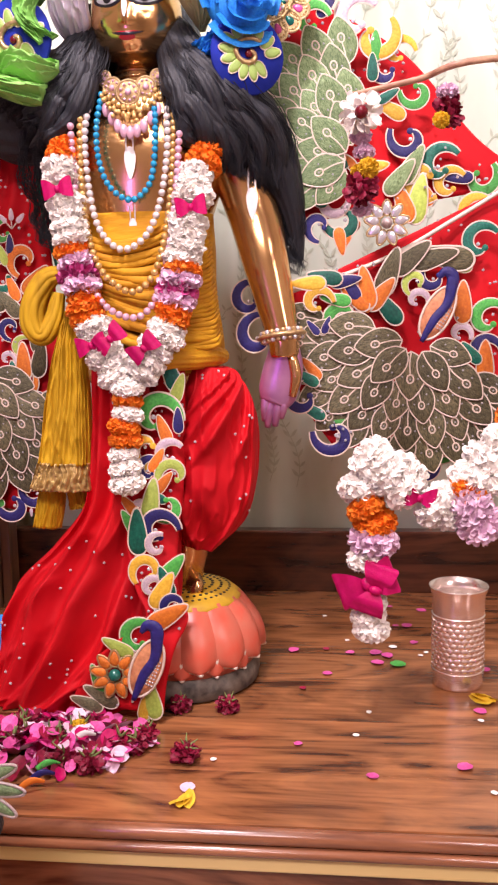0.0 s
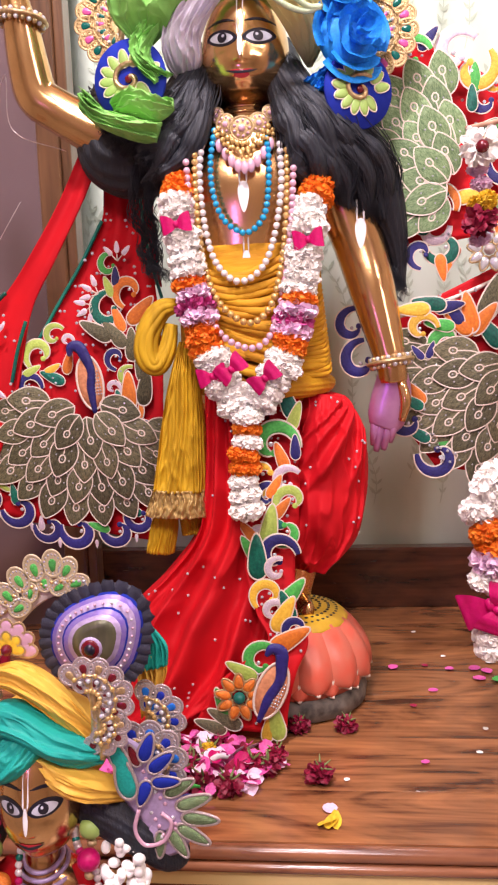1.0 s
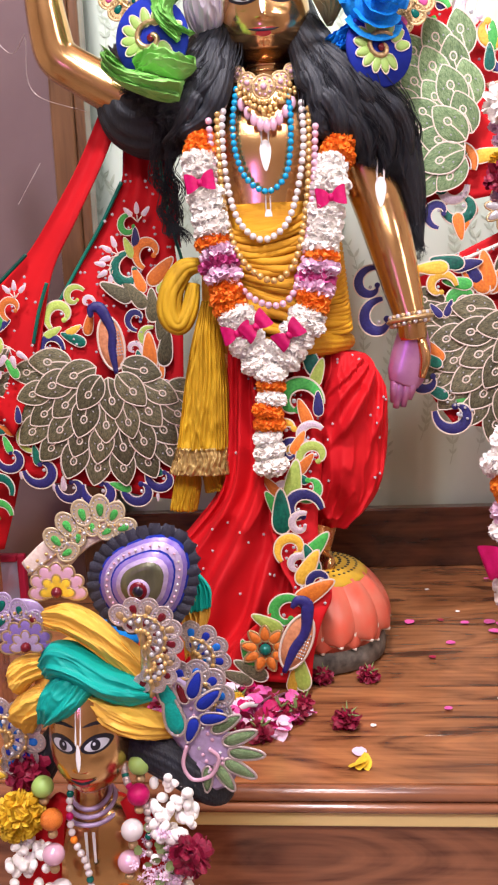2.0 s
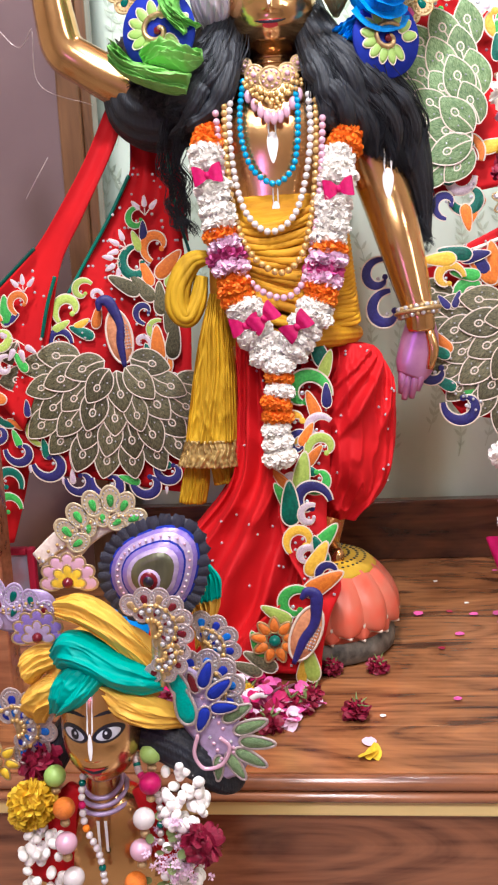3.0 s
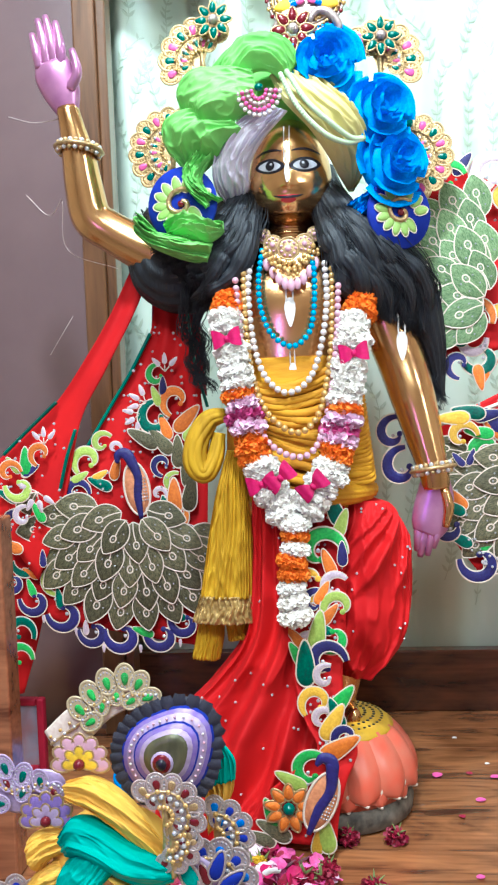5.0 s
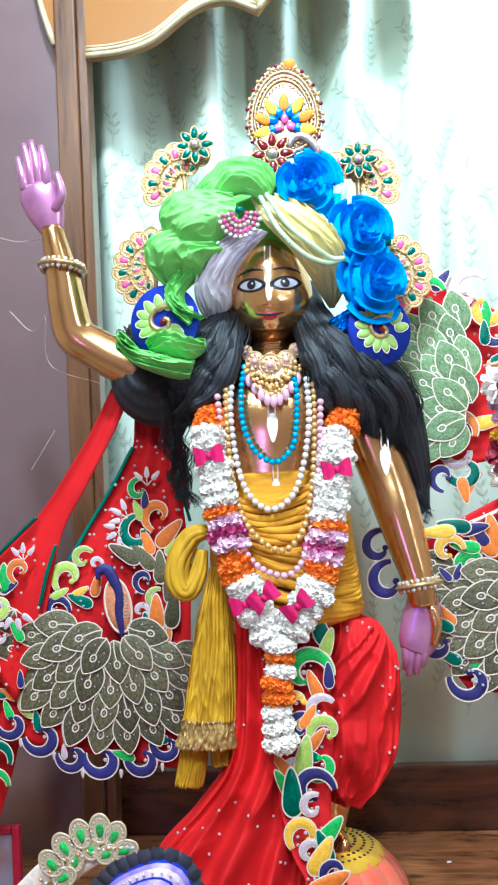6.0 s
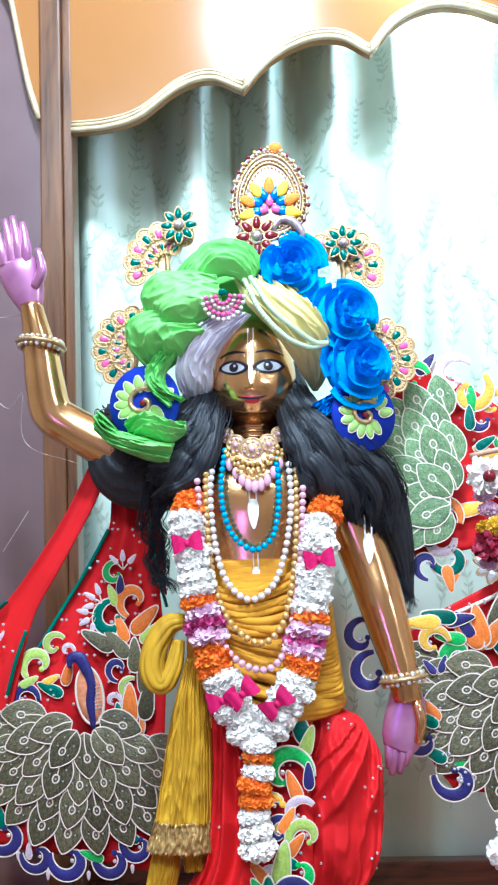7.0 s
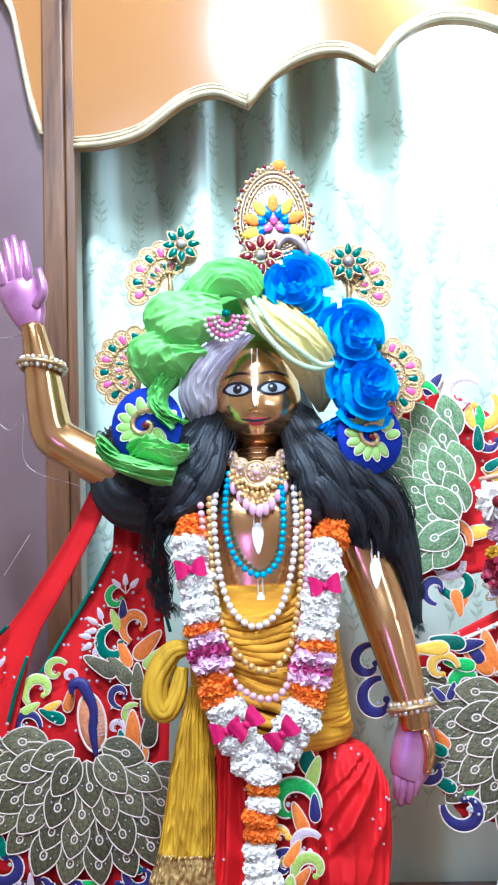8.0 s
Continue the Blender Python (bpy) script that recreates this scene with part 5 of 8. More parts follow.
def slab(bm, pts, z0, z1, mi=0, dome=0.0):
    n = len(pts)
    c = np.mean(pts, axis=0)
    lo = [bm.verts.new((x, y, z0)) for x, y in pts]
    hi = [bm.verts.new((x, y, z1)) for x, y in pts]
    top = [bm.verts.new((c[0] + 0.6 * (x - c[0]), c[1] + 0.6 * (y - c[1]), z1 + dome)) for x, y in pts]
    for k in range(n):
        j = (k + 1) % n
        bm.faces.new((lo[k], lo[j], hi[j], hi[k])).material_index = mi
        bm.faces.new((hi[k], hi[j], top[j], top[k])).material_index = mi
    bm.faces.new(top).material_index = mi
    bm.faces.new(lo[::-1]).material_index = mi


def turned(pts, ang, at=(0, 0), s=1.0):
    c, d = math.cos(ang), math.sin(ang)
    return [(at[0] + s * (x * c - y * d), at[1] + s * (x * d + y * c)) for x, y in pts]


def rim(bm, pts, r, z, mi=0):
    tube(bm, [(x, y, z) for x, y in pts] + [(*pts[0], z)], [r] * (len(pts) + 1), len(pts) * 2, 6, up=(0, 0, 1), mi=mi, cap=False)


def lobe_mesh(gem, base="gold"):
    """One lobe of a fan ornament: a gold drop with a corded rim and a coloured stone."""
    bm = bmesh.new()
    o = drop_outline(1.0, 16, 0.1)
    slab(bm, o, -0.15, 0.0, 0)
    rim(bm, o, 0.13, 0.03, 0)
    for k in range(14):
        a = 2 * math.pi * k / 14
        ball(bm, (0.78 * math.sin(a), 0.78 * math.cos(a), 0.06), 0.1, 6, 4, 2)
    slab(bm, turned(drop_outline(0.42, 12, 0.5), math.pi), 0.0, 0.12, 1, 0.12)
    return finish("lobe", bm, [base, gem, "pearl_gold" if base == "gold" else "gem"])


LOBES = [lobe_mesh("pink_gem"), lobe_mesh("green_gem")]
LOBE_RED = [lobe_mesh("red_gem", "silver"), lobe_mesh("gold", "silver")]


def fan_ornament(name, label, at, start, stop, n, radius, lobe, lobes=None, tail=None, size2=0.72, parent=None, turn=0.0):
    """A fan of stone-set lobes on a curl of gold wire."""
    th = thing(name, label, "ornament", at)
    lobes = lobes or LOBES
    z = Vector((0, -0.001, 0))
    for k in range(n):
        a = math.radians(start + (stop - start) * k / max(n - 1, 1))
        p = Vector((radius * math.cos(a), 0, radius * math.sin(a)))
        place("lobe", lobes[k % 2], th, Matrix.Translation(Vector(at) + p) @ pose(0, 0, 0, 90, 0, turn) @ pose(0, 0, 0, 0, 0, math.degrees(a) - 90) @ Matrix.Diagonal((lobe, lobe, lobe * 0.5, 1)))
        p2 = p * 0.55
        s2 = lobe * size2
        place("lobe", lobes[(k + 1) % 2], th, Matrix.Translation(Vector(at) + p2 + z) @ pose(0, 0, 0, 90, 0, turn) @ pose(0, 0, 0, 0, 0, math.degrees(a) - 90) @ Matrix.Diagonal((s2 * 0.8, s2, s2 * 0.5, 1)))
    bm = bmesh.new()
    rim_pts = [(radius * (1.0 + 0.10 * math.cos(8 * math.pi * k / 28)) * math.cos(math.radians(start + (stop - start) * k / 28)), radius * math.sin(math.radians(start + (stop - start) * k / 28))) for k in range(29)]
    slab(bm, rim_pts + [(0.30 * radius * math.cos(math.radians(stop)), 0.30 * radius * math.sin(math.radians(stop))), (0, -0.012), (0.30 * radius * math.cos(math.radians(start)), 0.30 * radius * math.sin(math.radians(start)))], -0.003, -0.001, 0)
    ob = part("plate", bm, "gold" if lobes is LOBES else "silver", th, "beaded backing plate", False)
    ob.matrix_basis = Matrix.Translation((0, 0.001, 0)) @ pose(0, 0, 0, 90, 0, turn)
    for k in range(3 * n):
        a = math.radians(start + (stop - start) * (k + 0.5) / (3 * n))
        rr = radius * (0.30, 0.62, 0.80)[k % 3]
        place("bead", BEADS[("pearl_gold", "gem", "pearl_gold")[k % 3]], th, Matrix.Translation(Vector(at) + Vector((rr * math.cos(a), -0.003, rr * math.sin(a)))) @ Matrix.Diagonal((0.0022, 0.0018, 0.0022, 1)))
    bm = bmesh.new()
    pts = [(radius * 0.78 * math.cos(math.radians(start + (stop - start) * t)), -0.002, radius * 0.78 * math.sin(math.radians(start + (stop - start) * t))) for t in [k / 10 for k in range(11)]]
    tube(bm, pts, [0.0010] * 11, 24, 6)
    tube(bm, [(0, 0.003, -0.03), (0.002, 0.002, -0.01), (0, 0.0, 0.02)], [0.003, 0.004, 0.002], 8, 8)
    part("wire_base", bm, "gold", th, "gold wire base")
    return th


fan_ornament("turban_ornament", "gold fan ornament with pink and green stones behind the turban", (-0.163, -0.030, 1.042), 55, 200, 7, 0.044, 0.0135)
fan_ornament("turban_ornament", "gold fan ornament with pink and green stones behind the turban", (0.076, -0.010, 1.027), -20, 125, 7, 0.044, 0.0135)
fan_ornament("turban_ornament", "large gold fan ornament with pink stones beside the turban", (-0.213, -0.010, 0.930), 70, 250, 9, 0.046, 0.0125)
fan_ornament("turban_ornament", "large gold fan ornament with pink stones beside the turban", (0.113, 0.000, 0.902), -70, 110, 9, 0.046, 0.0125)


def star_flower(name, label, at, r, key, centre, n=8, cat="ornament"):
    th = thing(name, label, cat, at)
    bm = bmesh.new()
    o = turned(drop_outline(0.26, 12, 0.6), 0, (0, 0.58))
    slab(bm, o, 0, 0.08, 0, 0.08)
    rim(bm, o, 0.05, 0.07, 1)
    pm = finish("stone_petal", bm, [key, "gold"])
    for k in range(n):
        place("stone_petal", pm, th, facing(at, 360 / n * k, r))
    place("centre", BEADS[centre], th, facing(Vector(at) + Vector((0, -0.004, 0)), 0, r * 0.26))
    return th


star_flower("crest_flower", "flower of dark red stones with a silver centre", (-0.036, -0.058, 1.062), 0.029, "red_gem", "silver")
star_flower("crest_flower", "flower of dark green stones on a fan ornament", (-0.143, -0.040, 1.090), 0.026, "green_gem", "silver")
star_flower("crest_flower", "flower of dark green stones on a fan ornament", (0.079, -0.020, 1.059), 0.026, "green_gem", "silver")

crest = thing("turban_crest", "teardrop crest of gold beadwork with blue and yellow stones", "crest", (-0.018, -0.045, 1.117))
C = Vector(crest["home"])
bm = bmesh.new()
o = turned(drop_outline(0.057, 32, 0.28), 0.0, (0, 0))
slab(bm, o, -0.003, 0.0, 0)
for s, key in ((0.96, 0), (0.86, 1), (0.78, 0), (0.7, 1)):
    rim(bm, [(x * s, y * s) for x, y in o], 0.0024 if key else 0.0018, 0.001, key)
ob = part("plate", bm, ["silver", "gold"], crest)
ob.matrix_basis = facing((0, 0, 0), 0, 1.0)
for k in range(32):
    x, y = o[k]
    place("edge_stone", BEADS["red_gem" if k % 2 else "pearl_gold"], crest, Matrix.Translation(C + Vector((0.99 * x, -0.002, 0.99 * y))) @ Matrix.Diagonal((0.0030, 0.0022, 0.0030, 1)))
for n, rad, s, keys in ((7, 0.029, 0.0105, ("fl_yellow", "fl_orange")), (6, 0.019, 0.0088, ("blue_gem", "blue_gem")), (3, 0.009, 0.0075, ("pink_gem", "pink_gem"))):
    for k in range(n):
        a = math.radians(-15 + 210 * k / (n - 1))
        b2 = bmesh.new()
        slab(b2, drop_outline(1.0, 12, 0.4), 0, 0.25, 0, 0.2)
        me = finish("stone_petal", b2, keys[k % 2])
        place("stone_petal", me, crest, Matrix.Translation(C + Vector((rad * math.cos(a), -0.003, rad * math.sin(a) - 0.012))) @ pose(0, 0, 0, 90, 0, 0) @ pose(0, 0, 0, 0, 0, math.degrees(a) - 90) @ Matrix.Diagonal((s * 0.8, s, s * 0.6, 1)))
for sc in (0.9, 0.74, 0.6):
    n = int(60 * sc)
    op = drop_outline(0.057 * sc, n, 0.28)
    for x, y in op:
        place("edge_pearl", BEADS["pearl_gold"], crest, Matrix.Translation(C + Vector((x, -0.0035, y))) @ Matrix.Diagonal((0.0019, 0.0019, 0.0019, 1)))
place("finial", BEADS["fl_orange"], crest, Matrix.Translation(C + Vector((0.01, 0, 0.072))) @ Matrix.Diagonal((0.009, 0.005, 0.008, 1)), "amber finial stone")
for s in (-1, 1):
    b2 = bmesh.new()
    tube(b2, [(0, -0.004, -0.045), (s * 0.014, -0.005, -0.03), (s * 0.03, -0.005, -0.034), (s * 0.042, -0.004, -0.05), (s * 0.038, -0.004, -0.06)], [0.004, 0.005, 0.006, 0.005, 0.002], 20, 8)
    part("scroll", b2, "silver", crest)
bm = bmesh.new()
tube(bm, [(-0.015, 0.012, -0.11), (-0.005, 0.006, -0.03)], [0.003, 0.003], 4, 8)
part("stalk", bm, "gold", crest)

brooch = thing("turban_brooch", "half-round brooch of pink stones and silver pearls pinned on the turban", "brooch", (-0.080, -0.108, 0.963))
B = Vector(brooch["home"])
for row, (n, rad, r, key) in enumerate(((7, 0.010, 0.003, "pink_gem"), (9, 0.016, 0.0033, "silver"), (11, 0.0225, 0.0033, "pink_gem"), (13, 0.0285, 0.003, "pearl_white"))):
    for k in range(n):
        a = math.radians(185 + 170 * k / (n - 1))
        place("stone", BEADS[key], brooch, Matrix.Translation(B + Vector((rad * math.cos(a) * 0.95, 0, 0.008 + rad * math.sin(a) * 1.1))) @ Matrix.Diagonal((r, r, r, 1)))
place("stone", BEADS["green_gem"], brooch, Matrix.Translation(B + Vector((0, 0, 0.012))) @ Matrix.Diagonal((0.006, 0.004, 0.005, 1)))


def disc_earring(at, r, turn, ang):
    th = thing("disc_earring", "royal blue felt disc with a pale green paisley of petals", "earring", at, group="disc earrings")
    bm = bmesh.new()
    lathe(bm, [(r * 0.97, -0.004), (r, 0.0), (r * 0.97, 0.003)], 40)
    ob = part("felt_disc", bm, "royal", th)
    base = pose(0, 0, 0, 90, 0, turn) @ pose(0, 0, 0, 0, 0, ang)
    ob.matrix_basis = base
    bm = bmesh.new()
    slab(bm, drop_outline(1.0, 14, 0.3), 0, 0.15, 0, 0.15)
    rim(bm, drop_outline(1.0, 14, 0.3), 0.1, 0.12, 1)
    pm = finish("applique_petal", bm, ["light_green", "e_cream"])
    for k in range(12):
        a = math.radians(20 + 27 * k)
        rr = r * (0.62 - 0.014 * k)
        ob = part("applique_petal", pm, None, th)
        ob.matrix_basis = base @ Matrix.Translation((rr * math.cos(a) * 1.05, rr * math.sin(a) * 0.85, 0.003)) @ pose(0, 0, 0, 0, 0, math.degrees(a) - 90) @ Matrix.Diagonal((r * 0.15, r * 0.2, 0.009, 1))
    bm = bmesh.new()
    tube(bm, [(r * (0.5 - 0.42 * t) * math.cos(1 + 6.5 * t), r * (0.42 - 0.36 * t) * math.sin(1 + 6.5 * t), 0.004) for t in [k / 12 for k in range(13)]], [0.004] * 13, 30, 6, up=(0, 0, 1))
    ob = part("gold_scroll", bm, "gold", th)
    ob.matrix_basis = base
    ob = part("centre_stone", BEADS["red_gem"], None, th)
    ob.matrix_basis = base @ Matrix.Translation((0, 0, 0.005)) @ Matrix.Diagonal((0.005, 0.005, 0.003, 1))
    return th


disc_earring((-0.193, -0.055, 0.846), 0.05, -12, 0)
disc_earring((0.094, -0.045, 0.819), 0.048, 28, -10)
scarf = thing("green_scarf_end", "crumpled green silk scarf end below the earring", "scarf", (-0.190, -0.055, 0.798))
for k, (ea, eb) in enumerate((([(-0.256, -0.050, 0.835), (-0.239, -0.060, 0.815), (-0.210, -0.060, 0.806), (-0.180, -0.060, 0.799), (-0.151, -0.060, 0.795)], [(-0.259, -0.050, 0.810), (-0.234, -0.060, 0.789), (-0.207, -0.060, 0.776), (-0.185, -0.060, 0.768), (-0.161, -0.060, 0.764)]), ([(-0.219, -0.050, 0.822), (-0.187, -0.060, 0.821), (-0.157, -0.065, 0.812), (-0.138, -0.060, 0.819)], [(-0.212, -0.050, 0.800), (-0.181, -0.075, 0.797), (-0.156, -0.075, 0.791), (-0.136, -0.060, 0.802)]),
                              ([(-0.238, -0.065, 0.823), (-0.245, -0.065, 0.831), (-0.254, -0.065, 0.837)], [(-0.216, -0.065, 0.798), (-0.232, -0.065, 0.804), (-0.245, -0.065, 0.812)]))):
    bm = bmesh.new()
    draped(bm, [Vector(p) - Vector(scarf["home"]) for p in ea], [Vector(p) - Vector(scarf["home"]) for p in eb], [0.012, 0.022, 0.02, 0.008], long_folds(4, 20 + k, 0.010, 0.10, 0.3), 80, 50, rough=0.005, seed=k + 2.0)
    part("fold", bm, "green_silk", scarf)
# ---- embroidery on the capes and the skirt edge ----
def swirl_mesh(key):
    """A hook-shaped padded scroll of unit size, thick in the middle, with pale cord along both sides."""
    bm = bmesh.new()
    pts, w = [], []
    for k in range(19):
        t = k / 18
        a = -0.5 + 4.9 * t
        r = 1.0 - 0.66 * t ** 0.9
        pts.append(Vector((r * math.cos(a), r * math.sin(a), 0.02)))
        w.append(0.05 + 0.21 * math.sin(math.pi * min(1, 0.06 + t)) ** 0.8)
    tube(bm, pts, [(x, x * 0.4) for x in w], 44, 10, up=(0, 0, 1))
    ball(bm, pts[-1], (0.17, 0.17, 0.1), 10, 6)
    for s in (-1, 1):
        line = []
        for k in range(19):
            d = pts[min(k + 1, 18)] - pts[max(k - 1, 0)]
            nrm = Vector((-d.y, d.x, 0)).normalized()
            line.append(pts[k] + nrm * s * (w[k] + 0.03) - Vector((0, 0, 0.02)))
        tube(bm, line, [0.042] * 19, 36, 5, up=(0, 0, 1), mi=1)
    ball(bm, (-0.12, 0.08, 0.03), 0.11, 8, 5, 2)
    return finish("swirl", bm, [key, "e_cream", "gem"])


def leaf_mesh(key):
    bm = bmesh.new()
    o = [(x * 0.85, y) for x, y in turned(drop_outline(0.5, 16, 0.7), 0, (0, 0.1))]
    slab(bm, o, 0, 0.06, 0, 0.1)
    rim(bm, o, 0.032, 0.05, 1)
    return finish("leaf", bm, [key, "e_cream"])


def feather_mesh(key):
    """A tail-feather panel: pointed leaf of sequin cloth, corded rim, stem with a small loop and gems."""
    bm = bmesh.new()
    half = [(0.40 * math.sin(math.pi * t ** 0.85) ** 0.72, -0.60 + 1.26 * t) for t in [k / 11 for k in range(12)]]
    o = half + [(-x, y) for x, y in reversed(half[1:-1])]
    slab(bm, o, 0, 0.02, 0, 0.01)
    rim(bm, o, 0.018, 0.025, 1)
    tube(bm, [(0, -0.58, 0.03), (0.03, -0.3, 0.03), (0, 0.0, 0.03)], [0.018] * 3, 8, 6, up=(0, 0, 1), mi=1)
    loop = [(0.085 * math.sin(a), 0.11 - 0.11 * math.cos(a), 0.03) for a in [2 * math.pi * k / 12 for k in range(13)]]
    tube(bm, loop, [0.02] * 13, 24, 6, up=(0, 0, 1), mi=1, cap=False)
    for x, y in ((0, 0.12), (-0.2, 0.1), (0.2, 0.05), (-0.18, -0.2), (0.18, -0.25)):
        ball(bm, (x, y, 0.03), 0.028, 6, 4, 2)
    return finish("tail_feather", bm, [key, "e_cream", "gem"])


SWIRLS = {k: swirl_mesh(k) for k in ("e_green", "e_lime", "e_blue", "e_teal", "e_orange", "e_gold", "e_pink")}
LEAVES = {k: leaf_mesh(k) for k in ("e_green", "e_lime", "e_blue", "e_teal", "e_orange", "e_gold", "e_olive", "e_sage", "e_peach", "e_pink")}
FEATHERS = {k: feather_mesh(k) for k in ("e_olive", "e_sage")}
bm = bmesh.new()
bmesh.ops.create_icosphere(bm, subdivisions=1, radius=1)
GEM = finish("gem", bm, "gem", False)


def tail(parent, root, a0, a1, rings, size, key, seed):
    """Overlapping feathers in fans round a root, the outer fans first."""
    r = random.Random(seed)
    for lvl, (rad, n) in enumerate(rings):
        for k in range(n):
            a = math.radians(a0 + (a1 - a0) * (k + 0.5 * (lvl % 2)) / max(n - 1, 1))
            p = Vector(root) + Vector((rad * math.cos(a), -0.002 - 0.0026 * lvl - 0.0012 * (k % 2), rad * math.sin(a)))
            s = size * r.uniform(0.92, 1.08)
            place("tail_feather", FEATHERS[key], parent, facing(p, math.degrees(a) - 90 + r.uniform(-7, 7), s) @ Matrix.Diagonal((1, 1, 0.35, 1)), "sequinned feather panel with cream cord")


def bird_shape(parent, at, ang, s):
    """The plain embroidered body and curved neck at the root of the tail."""
    bm = bmesh.new()
    slab(bm, [(0.36 * math.sin(a), 0.75 * math.cos(a)) for a in [2 * math.pi * k / 20 for k in range(20)]], 0, 0.05, 0, 0.05)
    rim(bm, [(0.36 * math.sin(a), 0.75 * math.cos(a)) for a in [2 * math.pi * k / 20 for k in range(20)]], 0.035, 0.05, 2)
    tube(bm, [(-0.02, -0.85, 0.09), (0.0, -0.2, 0.1), (0.1, 0.3, 0.1), (0.0, 0.75, 0.1), (-0.12, 1.02, 0.1), (-0.34, 1.02, 0.1), (-0.42, 0.8, 0.1)],
         [(0.06, 0.03), (0.12, 0.05), (0.12, 0.05), (0.15, 0.06), (0.16, 0.06), (0.13, 0.06), (0.05, 0.03)], 36, 10, up=(0, 0, 1), mi=1)
    for k in range(26):
        ball(bm, (0.12 + 0.07 * (k % 3), -0.35 + 0.09 * (k // 3), 0.1), 0.028, 6, 4, 3)
    ob = part("bird_motif", bm, ["e_peach", "e_blue", "e_cream", "gem"], parent, "peach and navy embroidered motif")
    ob.matrix_basis = facing(at, ang, s)


def hooks(parent, items):
    """Scrolls sewn on a cloth: place, size, turn and colour of each; a negative size mirrors it."""
    for p, s, ang, key in items:
        place("swirl", SWIRLS["e_" + key], parent, facing(p, ang, 1.22 * abs(s)) @ Matrix.Diagonal((1 if s > 0 else -1, 1, 0.4, 1)))


def leaves(parent, items):
    """Padded leaves sewn on a cloth: place of the middle, length, direction and colour of each."""
    for p, s, ang, key in items:
        place("leaf", LEAVES["e_" + key], parent, facing(p, ang, 1.2 * s) @ Matrix.Diagonal((0.8, 1, 0.35, 1)))


def spray(parent, at, ang, s, n=4, key="e_pink"):
    """A spray of pale drop petals on thin cream stems."""
    for k in range(n):
        place("leaf", LEAVES[key], parent, facing(at, ang + (k - (n - 1) / 2) * 42, s) @ Matrix.Translation((0, 0.95, 0)) @ Matrix.Diagonal((0.62, 0.7, 0.3, 1)))
    bm = bmesh.new()
    for k in range(n):
        a = math.radians(ang + 90 + (k - (n - 1) / 2) * 42)
        tube(bm, [(0, 0, 0), (0.6 * s * math.cos(a), -0.0006, 0.6 * s * math.sin(a))], [0.0009] * 2, 3, 5)
    ob = part("stem", bm, "e_cream", parent)
    ob.matrix_basis = Matrix.Translation(at)


def sewn_gems(parent, left, right, n, seed, off=-0.004, v0=0.0):
    """Small clear stones over a cloth between two edges."""
    r = random.Random(seed)
    a, b = spline(left, 60), spline(right, 60)
    for k in range(n):
        v, u = r.uniform(v0, 1), r.uniform(0.04, 0.96)
        p = Vector(a[int(v * 60)] * (1 - u) + b[int(v * 60)] * u)
        g = r.uniform(0.0018, 0.0026)
        place("gem", GEM, parent, Matrix.Translation(p + Vector((0, off, 0))) @ Matrix.Diagonal((g, g, g, 1)))


def cord(parent, path, r, key, name="cord", label=""):
    bm = bmesh.new()
    tube(bm, path, [r] * len(path), 40, 6)
    part(name, bm, key, parent, label)


# cape under the raised arm
PL = [(-0.258, 0.042, 0.767), (-0.265, 0.042, 0.684), (-0.321, 0.042, 0.595), (-0.375, 0.038, 0.514), (-0.428, 0.036, 0.465), (-0.484, 0.036, 0.383), (-0.514, 0.036, 0.291)]
PR = [(-0.209, 0.042, 0.756), (-0.204, 0.042, 0.681), (-0.195, 0.042, 0.590), (-0.190, 0.042, 0.507), (-0.192, 0.042, 0.424), (-0.197, 0.042, 0.342), (-0.208, 0.042, 0.234)]
ROOT = (-0.299, 0.034, 0.428)
tail(cape, ROOT, 176, 330, ((0.150, 12), (0.118, 11), (0.084, 8), (0.048, 5)), 0.049, "e_olive", 1)
bird_shape(cape, (-0.292, 0.028, 0.458), 8, 0.052)
cord(cape, [(-0.266, 0.045, 0.684), (-0.299, 0.045, 0.627), (-0.331, 0.045, 0.579), (-0.367, 0.040, 0.522)], 0.0028, "e_teal", "edge_cord", "dark green sequin edging")
cord(cape, [(-0.211, 0.045, 0.723), (-0.202, 0.045, 0.640), (-0.186, 0.045, 0.573)], 0.0024, "e_teal", "edge_cord", "dark green sequin edging")
NL = [(-0.411, 0.030, 0.586), (-0.493, 0.030, 0.514), (-0.549, 0.035, 0.469)]
NR = [(-0.373, 0.024, 0.556), (-0.404, 0.024, 0.433), (-0.447, 0.024, 0.326)]
cord(cape, [(-0.408, 0.030, 0.589), (-0.448, 0.030, 0.554), (-0.493, 0.030, 0.514)], 0.0028, "e_teal", "edge_cord", "dark green sequin edging")
cord(cape, [(-0.379, 0.022, 0.548), (-0.394, 0.022, 0.507), (-0.406, 0.022, 0.462)], 0.0028, "e_teal", "edge_cord", "dark green sequin edging")


